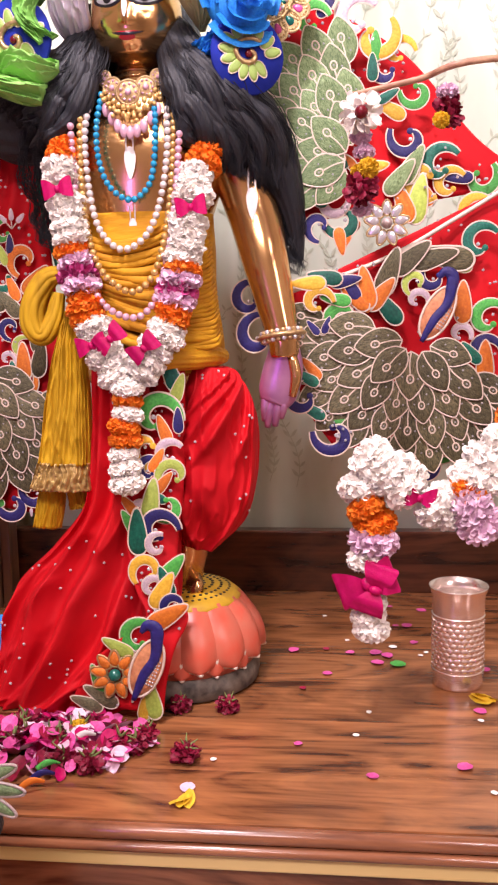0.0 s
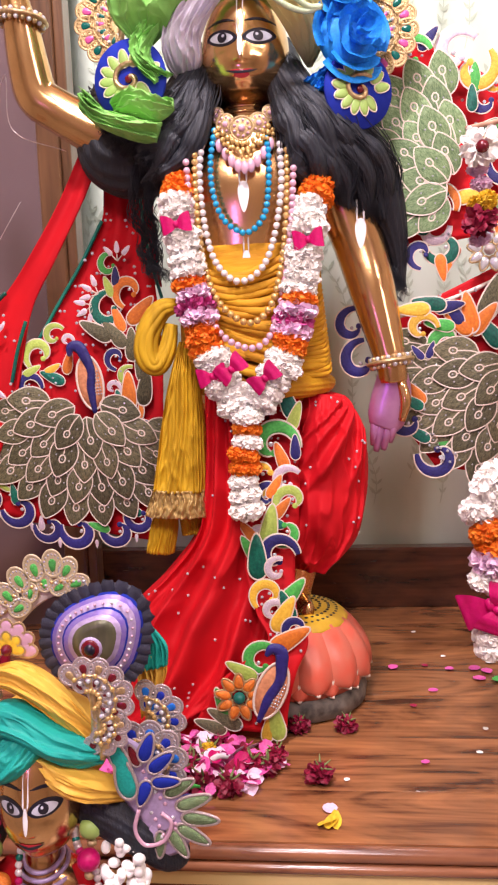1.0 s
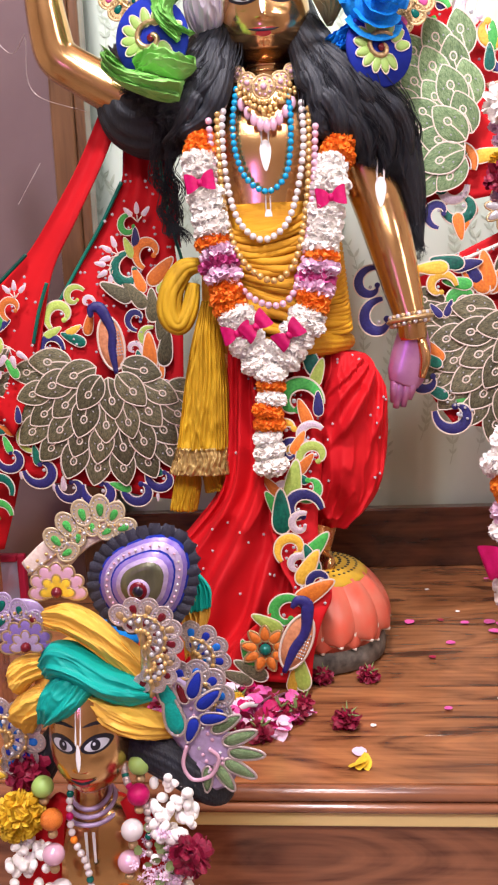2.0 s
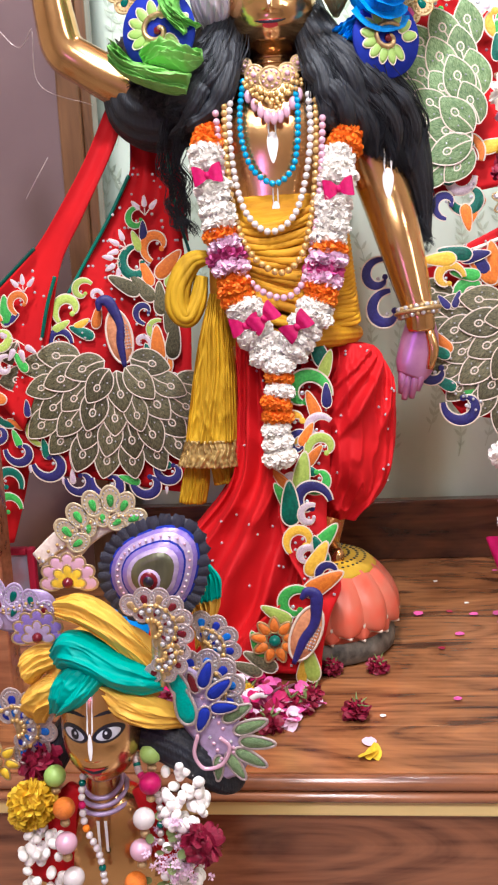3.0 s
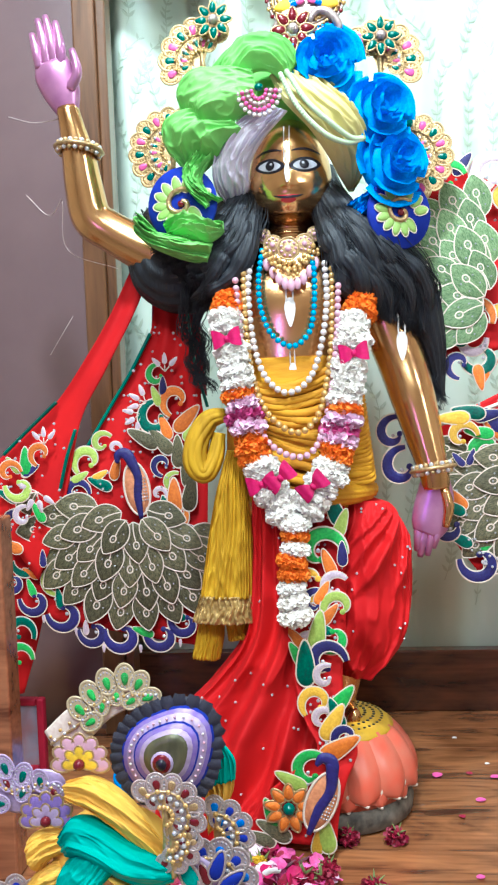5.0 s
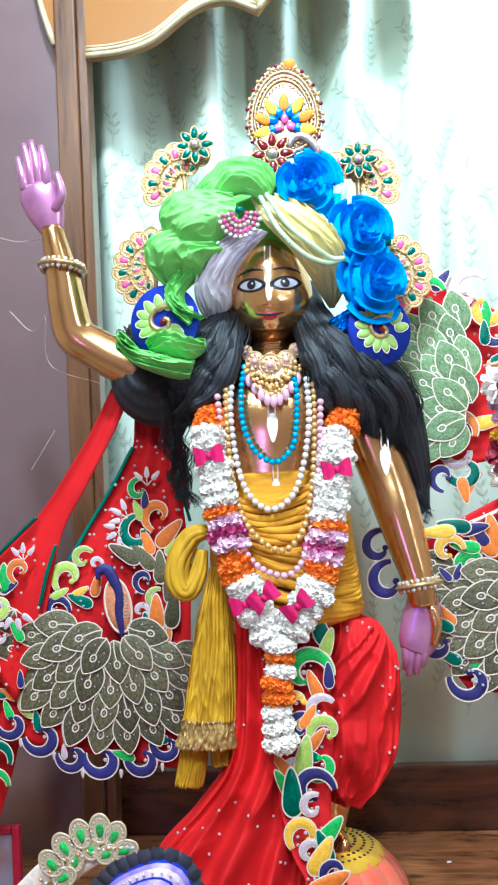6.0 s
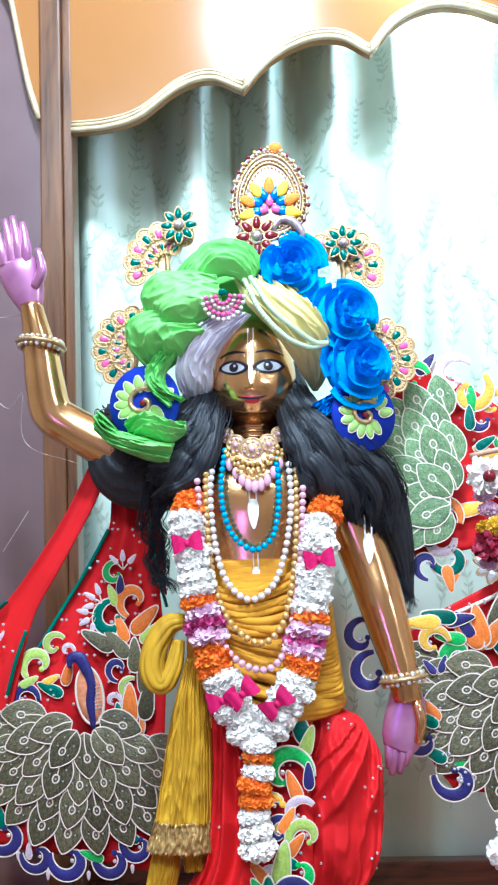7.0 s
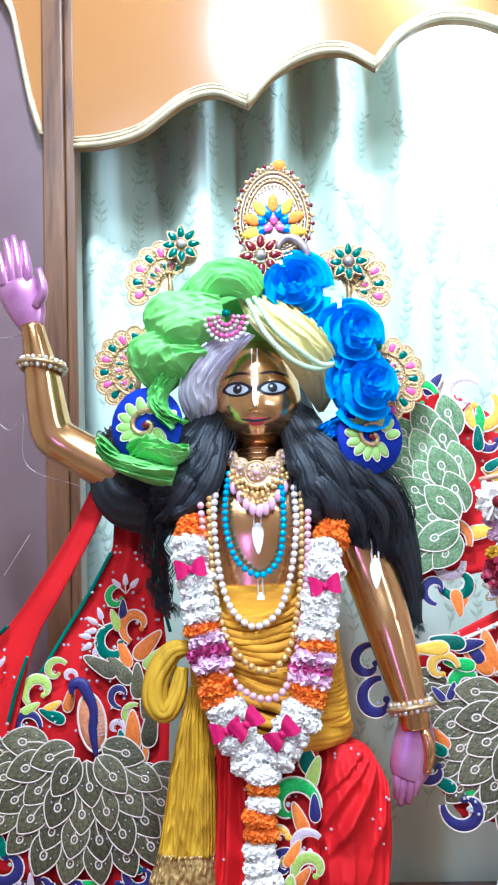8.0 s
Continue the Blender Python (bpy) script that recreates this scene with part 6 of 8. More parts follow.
hooks(cape, [((-0.459, 0.036, 0.293), 0.0193, 200, "blue"), ((-0.414, 0.036, 0.273), 0.0225, 210, "blue"), ((-0.370, 0.036, 0.245), 0.0193, 200, "blue"), ((-0.326, 0.036, 0.240), 0.0236, 190, "blue"), ((-0.267, 0.036, 0.239), 0.0214, 180, "blue"), ((-0.232, 0.036, 0.257), 0.0193, 170, "blue"), ((-0.491, 0.036, 0.322), 0.0150, 200, "blue"), ((-0.484, 0.036, 0.409), 0.0182, 30, "blue"), ((-0.484, 0.036, 0.246), 0.0193, 0, "teal"), ((-0.488, 0.036, 0.207), 0.0182, 20, "green"), ((-0.442, 0.036, 0.395), 0.0236, 20, "lime"), ((-0.469, 0.036, 0.351), 0.0182, 200, "teal")])
hooks(cape, [((-0.425, 0.036, 0.324), -0.0182, 60, "lime"), ((-0.423, 0.036, 0.439), -0.0182, 90, "orange"), ((-0.387, 0.036, 0.454), 0.0171, 20, "blue"), ((-0.367, 0.036, 0.500), -0.0193, 20, "lime"), ((-0.344, 0.036, 0.526), 0.0139, 60, "lime"), ((-0.255, 0.036, 0.491), -0.0139, 60, "blue"), ((-0.239, 0.036, 0.464), 0.0129, 90, "lime"), ((-0.220, 0.036, 0.375), -0.0193, 200, "green"), ((-0.262, 0.036, 0.559), 0.0214, 120, "teal"), ((-0.231, 0.036, 0.584), -0.0193, 40, "orange"), ((-0.257, 0.036, 0.622), 0.0139, 100, "green"), ((-0.243, 0.036, 0.414), -0.0182, 180, "orange")])
hooks(cape, [((-0.262, 0.036, 0.448), 0.0096, 0, "pink"), ((-0.325, 0.036, 0.518), 0.0086, 0, "pink")])
hooks(cape, [((-0.432, 0.018, 0.514), -0.0150, 40, "orange"), ((-0.467, 0.018, 0.466), 0.0182, 200, "lime"), ((-0.481, 0.018, 0.488), 0.0150, 30, "orange"), ((-0.463, 0.018, 0.423), 0.0129, 100, "pink")])
leaves(cape, [((-0.461, 0.036, 0.307), 0.0182, 20, "green"), ((-0.419, 0.036, 0.289), 0.0204, 10, "teal"), ((-0.375, 0.036, 0.269), 0.0225, 15, "teal"), ((-0.329, 0.036, 0.266), 0.0236, 25, "teal"), ((-0.289, 0.036, 0.242), 0.0214, 70, "green"), ((-0.238, 0.036, 0.266), 0.0193, 60, "teal"), ((-0.457, 0.036, 0.332), 0.0182, 60, "orange"), ((-0.403, 0.036, 0.462), 0.0182, -20, "orange"), ((-0.431, 0.036, 0.414), 0.0247, -80, "green"), ((-0.386, 0.036, 0.473), 0.0193, -60, "lime"), ((-0.327, 0.036, 0.481), 0.0225, -15, "orange"), ((-0.343, 0.036, 0.463), 0.0247, 65, "teal")])
leaves(cape, [((-0.239, 0.036, 0.433), 0.0343, 0, "orange"), ((-0.252, 0.036, 0.420), 0.0236, 10, "teal"), ((-0.203, 0.036, 0.386), 0.0214, 50, "blue"), ((-0.210, 0.036, 0.347), 0.0236, 0, "teal"), ((-0.258, 0.036, 0.586), 0.0193, 20, "lime"), ((-0.249, 0.036, 0.600), 0.0182, 0, "blue"), ((-0.223, 0.036, 0.550), 0.0322, -45, "orange"), ((-0.212, 0.036, 0.535), 0.0268, -50, "lime"), ((-0.246, 0.036, 0.539), 0.0247, 20, "orange"), ((-0.273, 0.036, 0.526), 0.0322, 60, "olive"), ((-0.249, 0.036, 0.518), 0.0311, 40, "olive"), ((-0.231, 0.036, 0.500), 0.0300, 0, "olive")])
leaves(cape, [((-0.217, 0.036, 0.438), 0.0343, -10, "olive"), ((-0.219, 0.036, 0.468), 0.0257, 10, "olive"), ((-0.355, 0.036, 0.475), 0.0182, -60, "gold"), ((-0.396, 0.036, 0.435), 0.0182, -90, "green"), ((-0.382, 0.036, 0.247), 0.0139, 0, "pink"), ((-0.446, 0.036, 0.268), 0.0075, 180, "pink"), ((-0.397, 0.036, 0.248), 0.0075, 180, "pink"), ((-0.356, 0.036, 0.222), 0.0075, 180, "pink"), ((-0.300, 0.036, 0.221), 0.0075, 180, "pink"), ((-0.240, 0.036, 0.229), 0.0075, 180, "pink")])
leaves(cape, [((-0.456, 0.020, 0.494), 0.0279, 0, "green"), ((-0.455, 0.020, 0.487), 0.0193, -60, "blue"), ((-0.471, 0.020, 0.494), 0.0193, 40, "lime"), ((-0.480, 0.020, 0.450), 0.0214, 60, "teal"), ((-0.479, 0.020, 0.376), 0.0268, 70, "orange"), ((-0.437, 0.020, 0.422), 0.0214, 30, "green"), ((-0.437, 0.020, 0.354), 0.0161, 0, "blue")])
spray(cape, (-0.245, 0.036, 0.627), 0, 0.017, 3)
spray(cape, (-0.275, 0.036, 0.582), 60, 0.018, 3)
spray(cape, (-0.283, 0.036, 0.567), 120, 0.018, 3)
spray(cape, (-0.426, 0.018, 0.528), 0, 0.016, 3)
spray(cape, (-0.441, 0.018, 0.459), 150, 0.020, 5)
sewn_gems(cape, PL, PR, 90, 3, v0=0.15)
sewn_gems(cape, NL, NR, 34, 6, off=-0.006, v0=0.1)

# cape spread beside the lowered arm
UL = [(0.132, 0.042, 0.900), (0.108, 0.042, 0.824), (0.107, 0.042, 0.739), (0.135, 0.042, 0.621)]
UR = [(0.174, 0.082, 0.917), (0.295, 0.112, 0.847), (0.392, 0.092, 0.730), (0.475, 0.092, 0.675)]
ROOT2 = (0.229, 0.045, 0.703)
tail(cape2, ROOT2, 98, 210, ((0.150, 10), (0.118, 9), (0.084, 8), (0.048, 5)), 0.049, "e_sage", 5)
star_flower("gem_spray", "spray of large clear stones sewn on the cape", (0.266, 0.030, 0.620), 0.030, "gem", "silver", 9)
hooks(cape2, [((0.169, 0.043, 0.880), 0.0202, 40, "green"), ((0.227, 0.053, 0.882), 0.0250, 60, "pink"), ((0.252, 0.058, 0.860), -0.0250, 200, "gold"), ((0.283, 0.064, 0.841), 0.0179, 30, "gold"), ((0.266, 0.061, 0.820), 0.0190, 100, "blue"), ((0.305, 0.068, 0.791), 0.0179, 200, "green"), ((0.295, 0.066, 0.733), 0.0214, 180, "blue"), ((0.339, 0.073, 0.697), 0.0226, 60, "teal"), ((0.316, 0.069, 0.679), -0.0238, 100, "gold"), ((0.351, 0.076, 0.672), 0.0190, 60, "gold"), ((0.393, 0.083, 0.680), -0.0202, 200, "green"), ((0.386, 0.082, 0.635), 0.0202, 60, "gold")])
hooks(cape2, [((0.409, 0.086, 0.643), 0.0167, 30, "blue"), ((0.173, 0.044, 0.678), 0.0214, 100, "green"), ((0.177, 0.045, 0.619), -0.0167, 60, "blue"), ((0.208, 0.050, 0.628), 0.0214, 200, "teal"), ((0.195, 0.048, 0.652), -0.0179, 160, "pink"), ((0.202, 0.049, 0.687), 0.0214, 0, "orange")])
leaves(cape2, [((0.252, 0.058, 0.841), 0.0250, 0, "green"), ((0.248, 0.057, 0.815), 0.0226, 0, "teal"), ((0.185, 0.046, 0.893), 0.0238, -40, "blue"), ((0.205, 0.049, 0.861), 0.0179, 0, "orange"), ((0.279, 0.063, 0.765), 0.0286, 60, "gold"), ((0.371, 0.079, 0.681), 0.0250, 90, "blue"), ((0.300, 0.067, 0.687), 0.0298, -20, "lime"), ((0.321, 0.070, 0.656), 0.0274, 30, "orange"), ((0.307, 0.068, 0.640), 0.0417, -10, "lime"), ((0.293, 0.065, 0.639), 0.0357, 20, "orange"), ((0.277, 0.062, 0.673), 0.0357, -40, "sage"), ((0.295, 0.066, 0.688), 0.0357, -30, "sage")])
leaves(cape2, [((0.205, 0.049, 0.701), 0.0274, 90, "teal"), ((0.178, 0.045, 0.652), 0.0238, 60, "teal"), ((0.186, 0.046, 0.662), 0.0262, 10, "orange"), ((0.216, 0.051, 0.612), 0.0238, 160, "orange"), ((0.204, 0.049, 0.607), 0.0238, 190, "orange"), ((0.224, 0.053, 0.619), 0.0202, 140, "orange"), ((0.162, 0.042, 0.657), 0.0238, 40, "green"), ((0.263, 0.060, 0.783), 0.0202, -60, "teal"), ((0.237, 0.055, 0.693), 0.0298, -80, "gold")])
sewn_gems(cape2, UL, UR, 80, 8, off=-0.008)
LL = [(0.143, 0.022, 0.535), (0.143, 0.022, 0.501), (0.146, 0.022, 0.434), (0.157, 0.022, 0.380), (0.195, 0.022, 0.325)]
LR = [(0.429, 0.082, 0.668), (0.451, 0.072, 0.600), (0.460, 0.062, 0.495), (0.460, 0.052, 0.390), (0.456, 0.052, 0.289)]
ROOT3 = (0.304, 0.026, 0.469)
tail(cape2, ROOT3, 168, 318, ((0.150, 12), (0.118, 11), (0.084, 8), (0.048, 5)), 0.049, "e_olive", 7)
bird_shape(cape2, (0.332, 0.022, 0.502), -28, 0.05)
cord(cape2, [(0.143, 0.022, 0.535), (0.203, 0.030, 0.552), (0.278, 0.045, 0.581), (0.353, 0.060, 0.623), (0.428, 0.075, 0.667)], 0.003, "e_cream", "edge_cord", "cream cord edging")

hooks(cape2, [((0.175, 0.018, 0.518), 0.0179, 30, "gold"), ((0.209, 0.024, 0.497), -0.0226, 80, "green"), ((0.305, 0.038, 0.542), -0.0143, 40, "lime"), ((0.328, 0.041, 0.550), 0.0179, 120, "blue"), ((0.403, 0.052, 0.492), 0.0214, 60, "green"), ((0.398, 0.052, 0.449), 0.0190, 30, "blue"), ((0.396, 0.051, 0.373), 0.0226, 200, "lime"), ((0.390, 0.051, 0.593), 0.0214, 60, "teal"), ((0.155, 0.016, 0.393), 0.0214, 120, "blue"), ((0.195, 0.022, 0.341), 0.0238, 200, "blue"), ((0.340, 0.043, 0.324), -0.0202, 100, "green"), ((0.365, 0.047, 0.473), 0.0131, 0, "pink")])
hooks(cape2, [((0.307, 0.038, 0.519), 0.0131, 0, "pink"), ((0.321, 0.040, 0.298), 0.0202, 200, "blue"), ((0.236, 0.028, 0.513), -0.0179, 20, "orange")])
hooks(cape2, [((0.082, 0.040, 0.525), 0.0202, 100, "blue"), ((0.093, 0.040, 0.476), 0.0238, 110, "blue")])
leaves(cape2, [((0.172, 0.018, 0.544), 0.0298, 90, "gold"), ((0.241, 0.028, 0.526), 0.0357, 10, "orange"), ((0.252, 0.030, 0.520), 0.0333, -40, "orange"), ((0.231, 0.027, 0.518), 0.0298, 50, "orange"), ((0.274, 0.033, 0.502), 0.0357, 40, "teal"), ((0.223, 0.026, 0.531), 0.0262, 30, "blue"), ((0.207, 0.023, 0.521), 0.0262, 80, "green"), ((0.265, 0.032, 0.544), 0.0417, -20, "olive"), ((0.289, 0.036, 0.567), 0.0393, -50, "olive"), ((0.317, 0.040, 0.571), 0.0393, -75, "olive"), ((0.359, 0.046, 0.573), 0.0476, 80, "olive"), ((0.368, 0.047, 0.504), 0.0357, 0, "orange")])
leaves(cape2, [((0.399, 0.052, 0.425), 0.0357, 0, "orange"), ((0.385, 0.050, 0.442), 0.0238, 40, "teal"), ((0.390, 0.050, 0.400), 0.0262, 40, "green"), ((0.370, 0.047, 0.336), 0.0262, -20, "blue"), ((0.174, 0.018, 0.370), 0.0250, 60, "teal"), ((0.215, 0.025, 0.356), 0.0238, 80, "green"), ((0.329, 0.041, 0.310), 0.0286, 70, "lime"), ((0.172, 0.018, 0.482), 0.0155, 40, "blue"), ((0.185, 0.020, 0.484), 0.0155, -20, "blue"), ((0.171, 0.018, 0.425), 0.0238, 40, "orange"), ((0.166, 0.017, 0.415), 0.0238, 60, "teal"), ((0.194, 0.021, 0.550), 0.0298, 80, "teal")])
leaves(cape2, [((0.204, 0.023, 0.545), 0.0262, -80, "blue"), ((0.367, 0.047, 0.563), 0.0262, 80, "lime"), ((0.384, 0.049, 0.346), 0.0274, 80, "green")])
sewn_gems(cape2, LL, LR, 110, 9, off=-0.006)

# embroidered edge of the skirt
TL = [(-0.015, -0.080, 0.441), (-0.041, -0.085, 0.383), (-0.053, -0.090, 0.335), (-0.059, -0.098, 0.282), (-0.065, -0.110, 0.229), (-0.051, -0.129, 0.170), (-0.036, -0.140, 0.135), (-0.073, -0.150, 0.107), (-0.107, -0.153, 0.076), (-0.135, -0.153, 0.024)]
TR = [(0.009, -0.070, 0.439), (0.009, -0.075, 0.380), (0.008, -0.080, 0.331), (0.005, -0.085, 0.277), (-0.001, -0.096, 0.223), (0.001, -0.115, 0.165), (0.015, -0.129, 0.131), (-0.000, -0.144, 0.097), (-0.011, -0.148, 0.053), (-0.015, -0.153, 0.017)]
bm = bmesh.new()
sheet(bm, TL, TR, 16, 70, 0.003, 1.0)
part("edge_panel", bm, "red", dhoti, "red edge panel with embroidery")
hooks(dhoti, [((-0.023, -0.095, 0.380), 0.0256, 20, "green"), ((-0.036, -0.099, 0.341), -0.0207, 100, "gold"), ((-0.008, -0.100, 0.334), 0.0158, 60, "pink"), ((-0.003, -0.103, 0.308), -0.0183, 20, "lime"), ((-0.012, -0.107, 0.270), 0.0183, 200, "green"), ((-0.022, -0.114, 0.240), 0.0219, 30, "blue"), ((-0.023, -0.119, 0.222), 0.0134, 90, "pink"), ((-0.035, -0.127, 0.191), -0.0183, 20, "gold"), ((-0.028, -0.133, 0.171), 0.0134, 30, "pink"), ((0.001, -0.139, 0.150), -0.0158, 60, "blue"), ((-0.045, -0.149, 0.111), 0.0207, 60, "green"), ((-0.034, -0.102, 0.315), 0.0146, 60, "blue")])
hooks(dhoti, [((-0.042, -0.108, 0.265), -0.0134, 60, "pink")])
leaves(dhoti, [((-0.002, -0.090, 0.427), 0.0317, 20, "teal"), ((0.002, -0.092, 0.409), 0.0244, -20, "lime"), ((-0.012, -0.097, 0.358), 0.0244, 20, "orange"), ((-0.033, -0.108, 0.268), 0.0341, -10, "lime"), ((-0.048, -0.117, 0.227), 0.0378, 0, "teal"), ((-0.054, -0.114, 0.242), 0.0244, 30, "green"), ((-0.055, -0.108, 0.265), 0.0219, 40, "orange"), ((-0.011, -0.129, 0.186), 0.0317, -40, "green"), ((-0.020, -0.136, 0.160), 0.0329, -30, "gold"), ((-0.008, -0.133, 0.171), 0.0268, 20, "teal"), ((-0.018, -0.144, 0.133), 0.0366, -60, "orange"), ((-0.062, -0.153, 0.096), 0.0280, 60, "lime")])
leaves(dhoti, [((-0.020, -0.105, 0.294), 0.0219, -40, "orange"), ((-0.020, -0.106, 0.279), 0.0183, 60, "teal"), ((0.004, -0.096, 0.370), 0.0207, 0, "blue"), ((-0.027, -0.102, 0.321), 0.0219, -30, "orange"), ((-0.104, -0.156, 0.025), 0.0268, 70, "olive"), ((-0.085, -0.156, 0.033), 0.0305, 60, "olive"), ((-0.027, -0.156, 0.025), 0.0341, 10, "lime"), ((-0.039, -0.156, 0.018), 0.0244, -10, "gold"), ((-0.093, -0.156, 0.051), 0.0268, 20, "green")])
sewn_gems(dhoti, TL, TR, 50, 12, off=-0.005)
bird_shape(dhoti, (-0.032, -0.162, 0.079), -22, 0.052)
star_flower("cloth_flower_patch", "orange and teal sequin flower patch on the skirt edge", (-0.073, -0.158, 0.068), 0.032, "e_orange", "green_gem", 9, "patch")
r = random.Random(8)
# small gems over the red cloth
for form, count, x0, x1, z0, z1 in ((drape_form, 75, -0.26, 0.0, 0.01, 0.42), (leg_form, 18, -0.01, 0.10, 0.2, 0.44)):
    for k in range(count):
        hit, normal, face, far = form.ray_cast(Vector((r.uniform(x0, x1), -0.6, r.uniform(z0, z1))), Vector((0, 1, 0)))
        if hit:
            place("gem", GEM, dhoti, Matrix.Translation(hit) @ Matrix.Diagonal((0.0022, 0.0022, 0.0022, 1)))
# ---- things on the platform ----
def petal_mesh(key, n):
    bm = bmesh.new()
    r = random.Random(n)
    rows = []
    for j in range(5):
        t = j / 4
        w = 0.75 * math.sin(math.pi * (0.12 + 0.8 * t)) ** 0.8
        rows.append([bm.verts.new((u * w, -0.8 + 1.6 * t, 0.25 * u * u * w + 0.3 * (t - 0.4) ** 2 + r.uniform(-0.04, 0.04))) for u in (-1, -0.5, 0, 0.5, 1)])
    for a, b in zip(rows, rows[1:]):
        for k in range(4):
            bm.faces.new((a[k], a[k + 1], b[k + 1], b[k]))
    return finish("petal", bm, key)


PETALS = [petal_mesh("fl_pink", 1), petal_mesh("fl_pink", 2), petal_mesh("fl_rose", 3), petal_mesh("fl_lilac", 4), petal_mesh("fl_magenta", 5)]
PETAL_Y, PETAL_W, PETAL_G = petal_mesh("fl_yellow", 6), petal_mesh("fl_white", 7), petal_mesh("stem", 8)


def sepal():
    bm = bmesh.new()
    for k in range(5):
        a = 2 * math.pi * k / 5
        tube(bm, [(0.1 * math.cos(a), 0.1 * math.sin(a), 0), (0.5 * math.cos(a), 0.5 * math.sin(a), 0.25), (1.0 * math.cos(a), 1.0 * math.sin(a), 0.7)], [0.14, 0.12, 0.02], 8, 6)
    return finish("sepal", bm, "stem")


SEPAL = sepal()


def fallen_rose(at, s, k):
    th = thing("rose_head", "wilted dark pink rose head lying on the wooden platform", "flower", at, group="rose heads on the platform")
    z = s * 0.55 + 0.0015
    for i in range(2):
        ob = part("bloom", ROSE[(k + i) % 2], None, th)
        ob.matrix_basis = pose(0, 0, z + 0.2 * s * i, 15, 10 * k, 70 * k + 40 * i) @ Matrix.Diagonal((s * (1 - 0.25 * i), s * (1 - 0.25 * i), s * 0.85, 1))
    ob = part("sepal", SEPAL, None, th, "pale green sepals")
    ob.matrix_basis = pose(0.002, 0.0, z + 0.55 * s, 20, -25, 60 * k) @ Matrix.Diagonal((s * 0.8, s * 0.8, s * 0.8, 1))


for k, p in enumerate(((-0.002, -0.116, 0.000), (0.060, -0.112, 0.000), (0.028, -0.243, 0.000))):
    fallen_rose(p, 0.0135 if k < 2 else 0.016, k)

# the heap of petals, near enough to count by the hundred
heap = thing("petal_heap", "heap of pink and dark red rose petals on the platform", "petals", (0, 0, 0))
r = random.Random(21)
HC = Vector((-0.129, -0.220, 0.000))
for k in range(290):
    a, d = r.uniform(0, 2 * math.pi), r.uniform(0, 1) ** 0.6
    x, y = HC.x + 0.115 * d * math.cos(a), HC.y + 0.078 * d * math.sin(a)
    if y < FRONT + 0.03:
        continue
    z = 0.006 + r.uniform(0, 0.024) * (1 - d) ** 0.6
    s = r.uniform(0.008, 0.014)
    place("petal", r.choice(PETALS), heap, Matrix.Translation((x, y, z)) @ pose(0, 0, 0, r.uniform(-50, 50), r.uniform(-50, 50), r.uniform(0, 360)) @ Matrix.Diagonal((s, s, s, 1)))
for k in range(16):
    a, d = r.uniform(0, 2 * math.pi), r.uniform(0, 1) ** 0.6
    x, y = HC.x + 0.11 * d * math.cos(a), HC.y + 0.065 * d * math.sin(a)
    s = r.uniform(0.011, 0.015)
    place("rose_bloom", r.choice(ROSE), heap, Matrix.Translation((x, y, 0.013)) @ pose(0, 0, 0, r.uniform(-60, 60), r.uniform(-60, 60), 0) @ Matrix.Diagonal((s, s, s, 1)))
    place("sepal", SEPAL, heap, Matrix.Translation((x, y, 0.02)) @ pose(0, 0, 0, r.uniform(-60, 60), r.uniform(-60, 60), 0) @ Matrix.Diagonal((s, s, s, 1)))
place("yellow_flower", YELLOW[0], heap, Matrix.Translation(Vector((-0.109, -0.201, 0.020))) @ Matrix.Diagonal((0.013, 0.013, 0.011, 1)))
for p, key in (((-0.105, -0.237, 0.020), "white_paint"), ((-0.131, -0.292, 0.012), "e_green"), ((-0.130, -0.314, 0.012), "e_blue"), ((-0.137, -0.328, 0.010), "e_orange")):
    b2 = bmesh.new()
    q = Vector(p)
    tube(b2, [q, q + Vector((0.012, 0.004, 0.006)), q + Vector((0.024, 0.01, 0.002))], [0.003, 0.004, 0.002], 12, 8, flat=0.4)
    part("cloth_scrap", b2, key, heap, "small bright cloth scrap")


def loose_petal(at, s, mesh, ang, label="pink rose petal lying on the wooden platform"):
    ob = new("petal", mesh)
    ob.matrix_basis = Matrix.Translation((at[0], at[1], 0.0035)) @ pose(0, 0, 0, 0, 0, ang) @ Matrix.Diagonal((s, s, s * 0.7, 1))
    return tagged(ob, label, "petal", "loose petals on the platform")


for k, p in enumerate(((0.041, -0.304, 0.000), (0.240, -0.266, 0.000), (0.343, -0.239, 0.000), (0.153, -0.039, 0.000), (0.185, 0.012, 0.000), (0.133, 0.097, 0.000), (0.181, 0.104, 0.000), (0.217, 0.091, 0.000), (0.308, 0.210, 0.000), (0.290, 0.209, 0.000),
                       (0.255, 0.093, 0.000), (0.271, 0.083, 0.000), (0.256, 0.055, 0.000), (0.314, 0.137, 0.000), (0.380, -0.096, 0.000), (0.155, -0.197, 0.000), (0.407, 0.039, 0.000), (0.336, 0.285, 0.000), (0.285, 0.302, 0.000))):
    big = k in (0, 2, 8, 10, 11, 12)
    loose_petal(p, 0.0115 if big else 0.0065 + 0.002 * (k % 3), PETALS[(3 if k == 0 else 2 if k in (3, 6) else k % 2)], 67 * k)
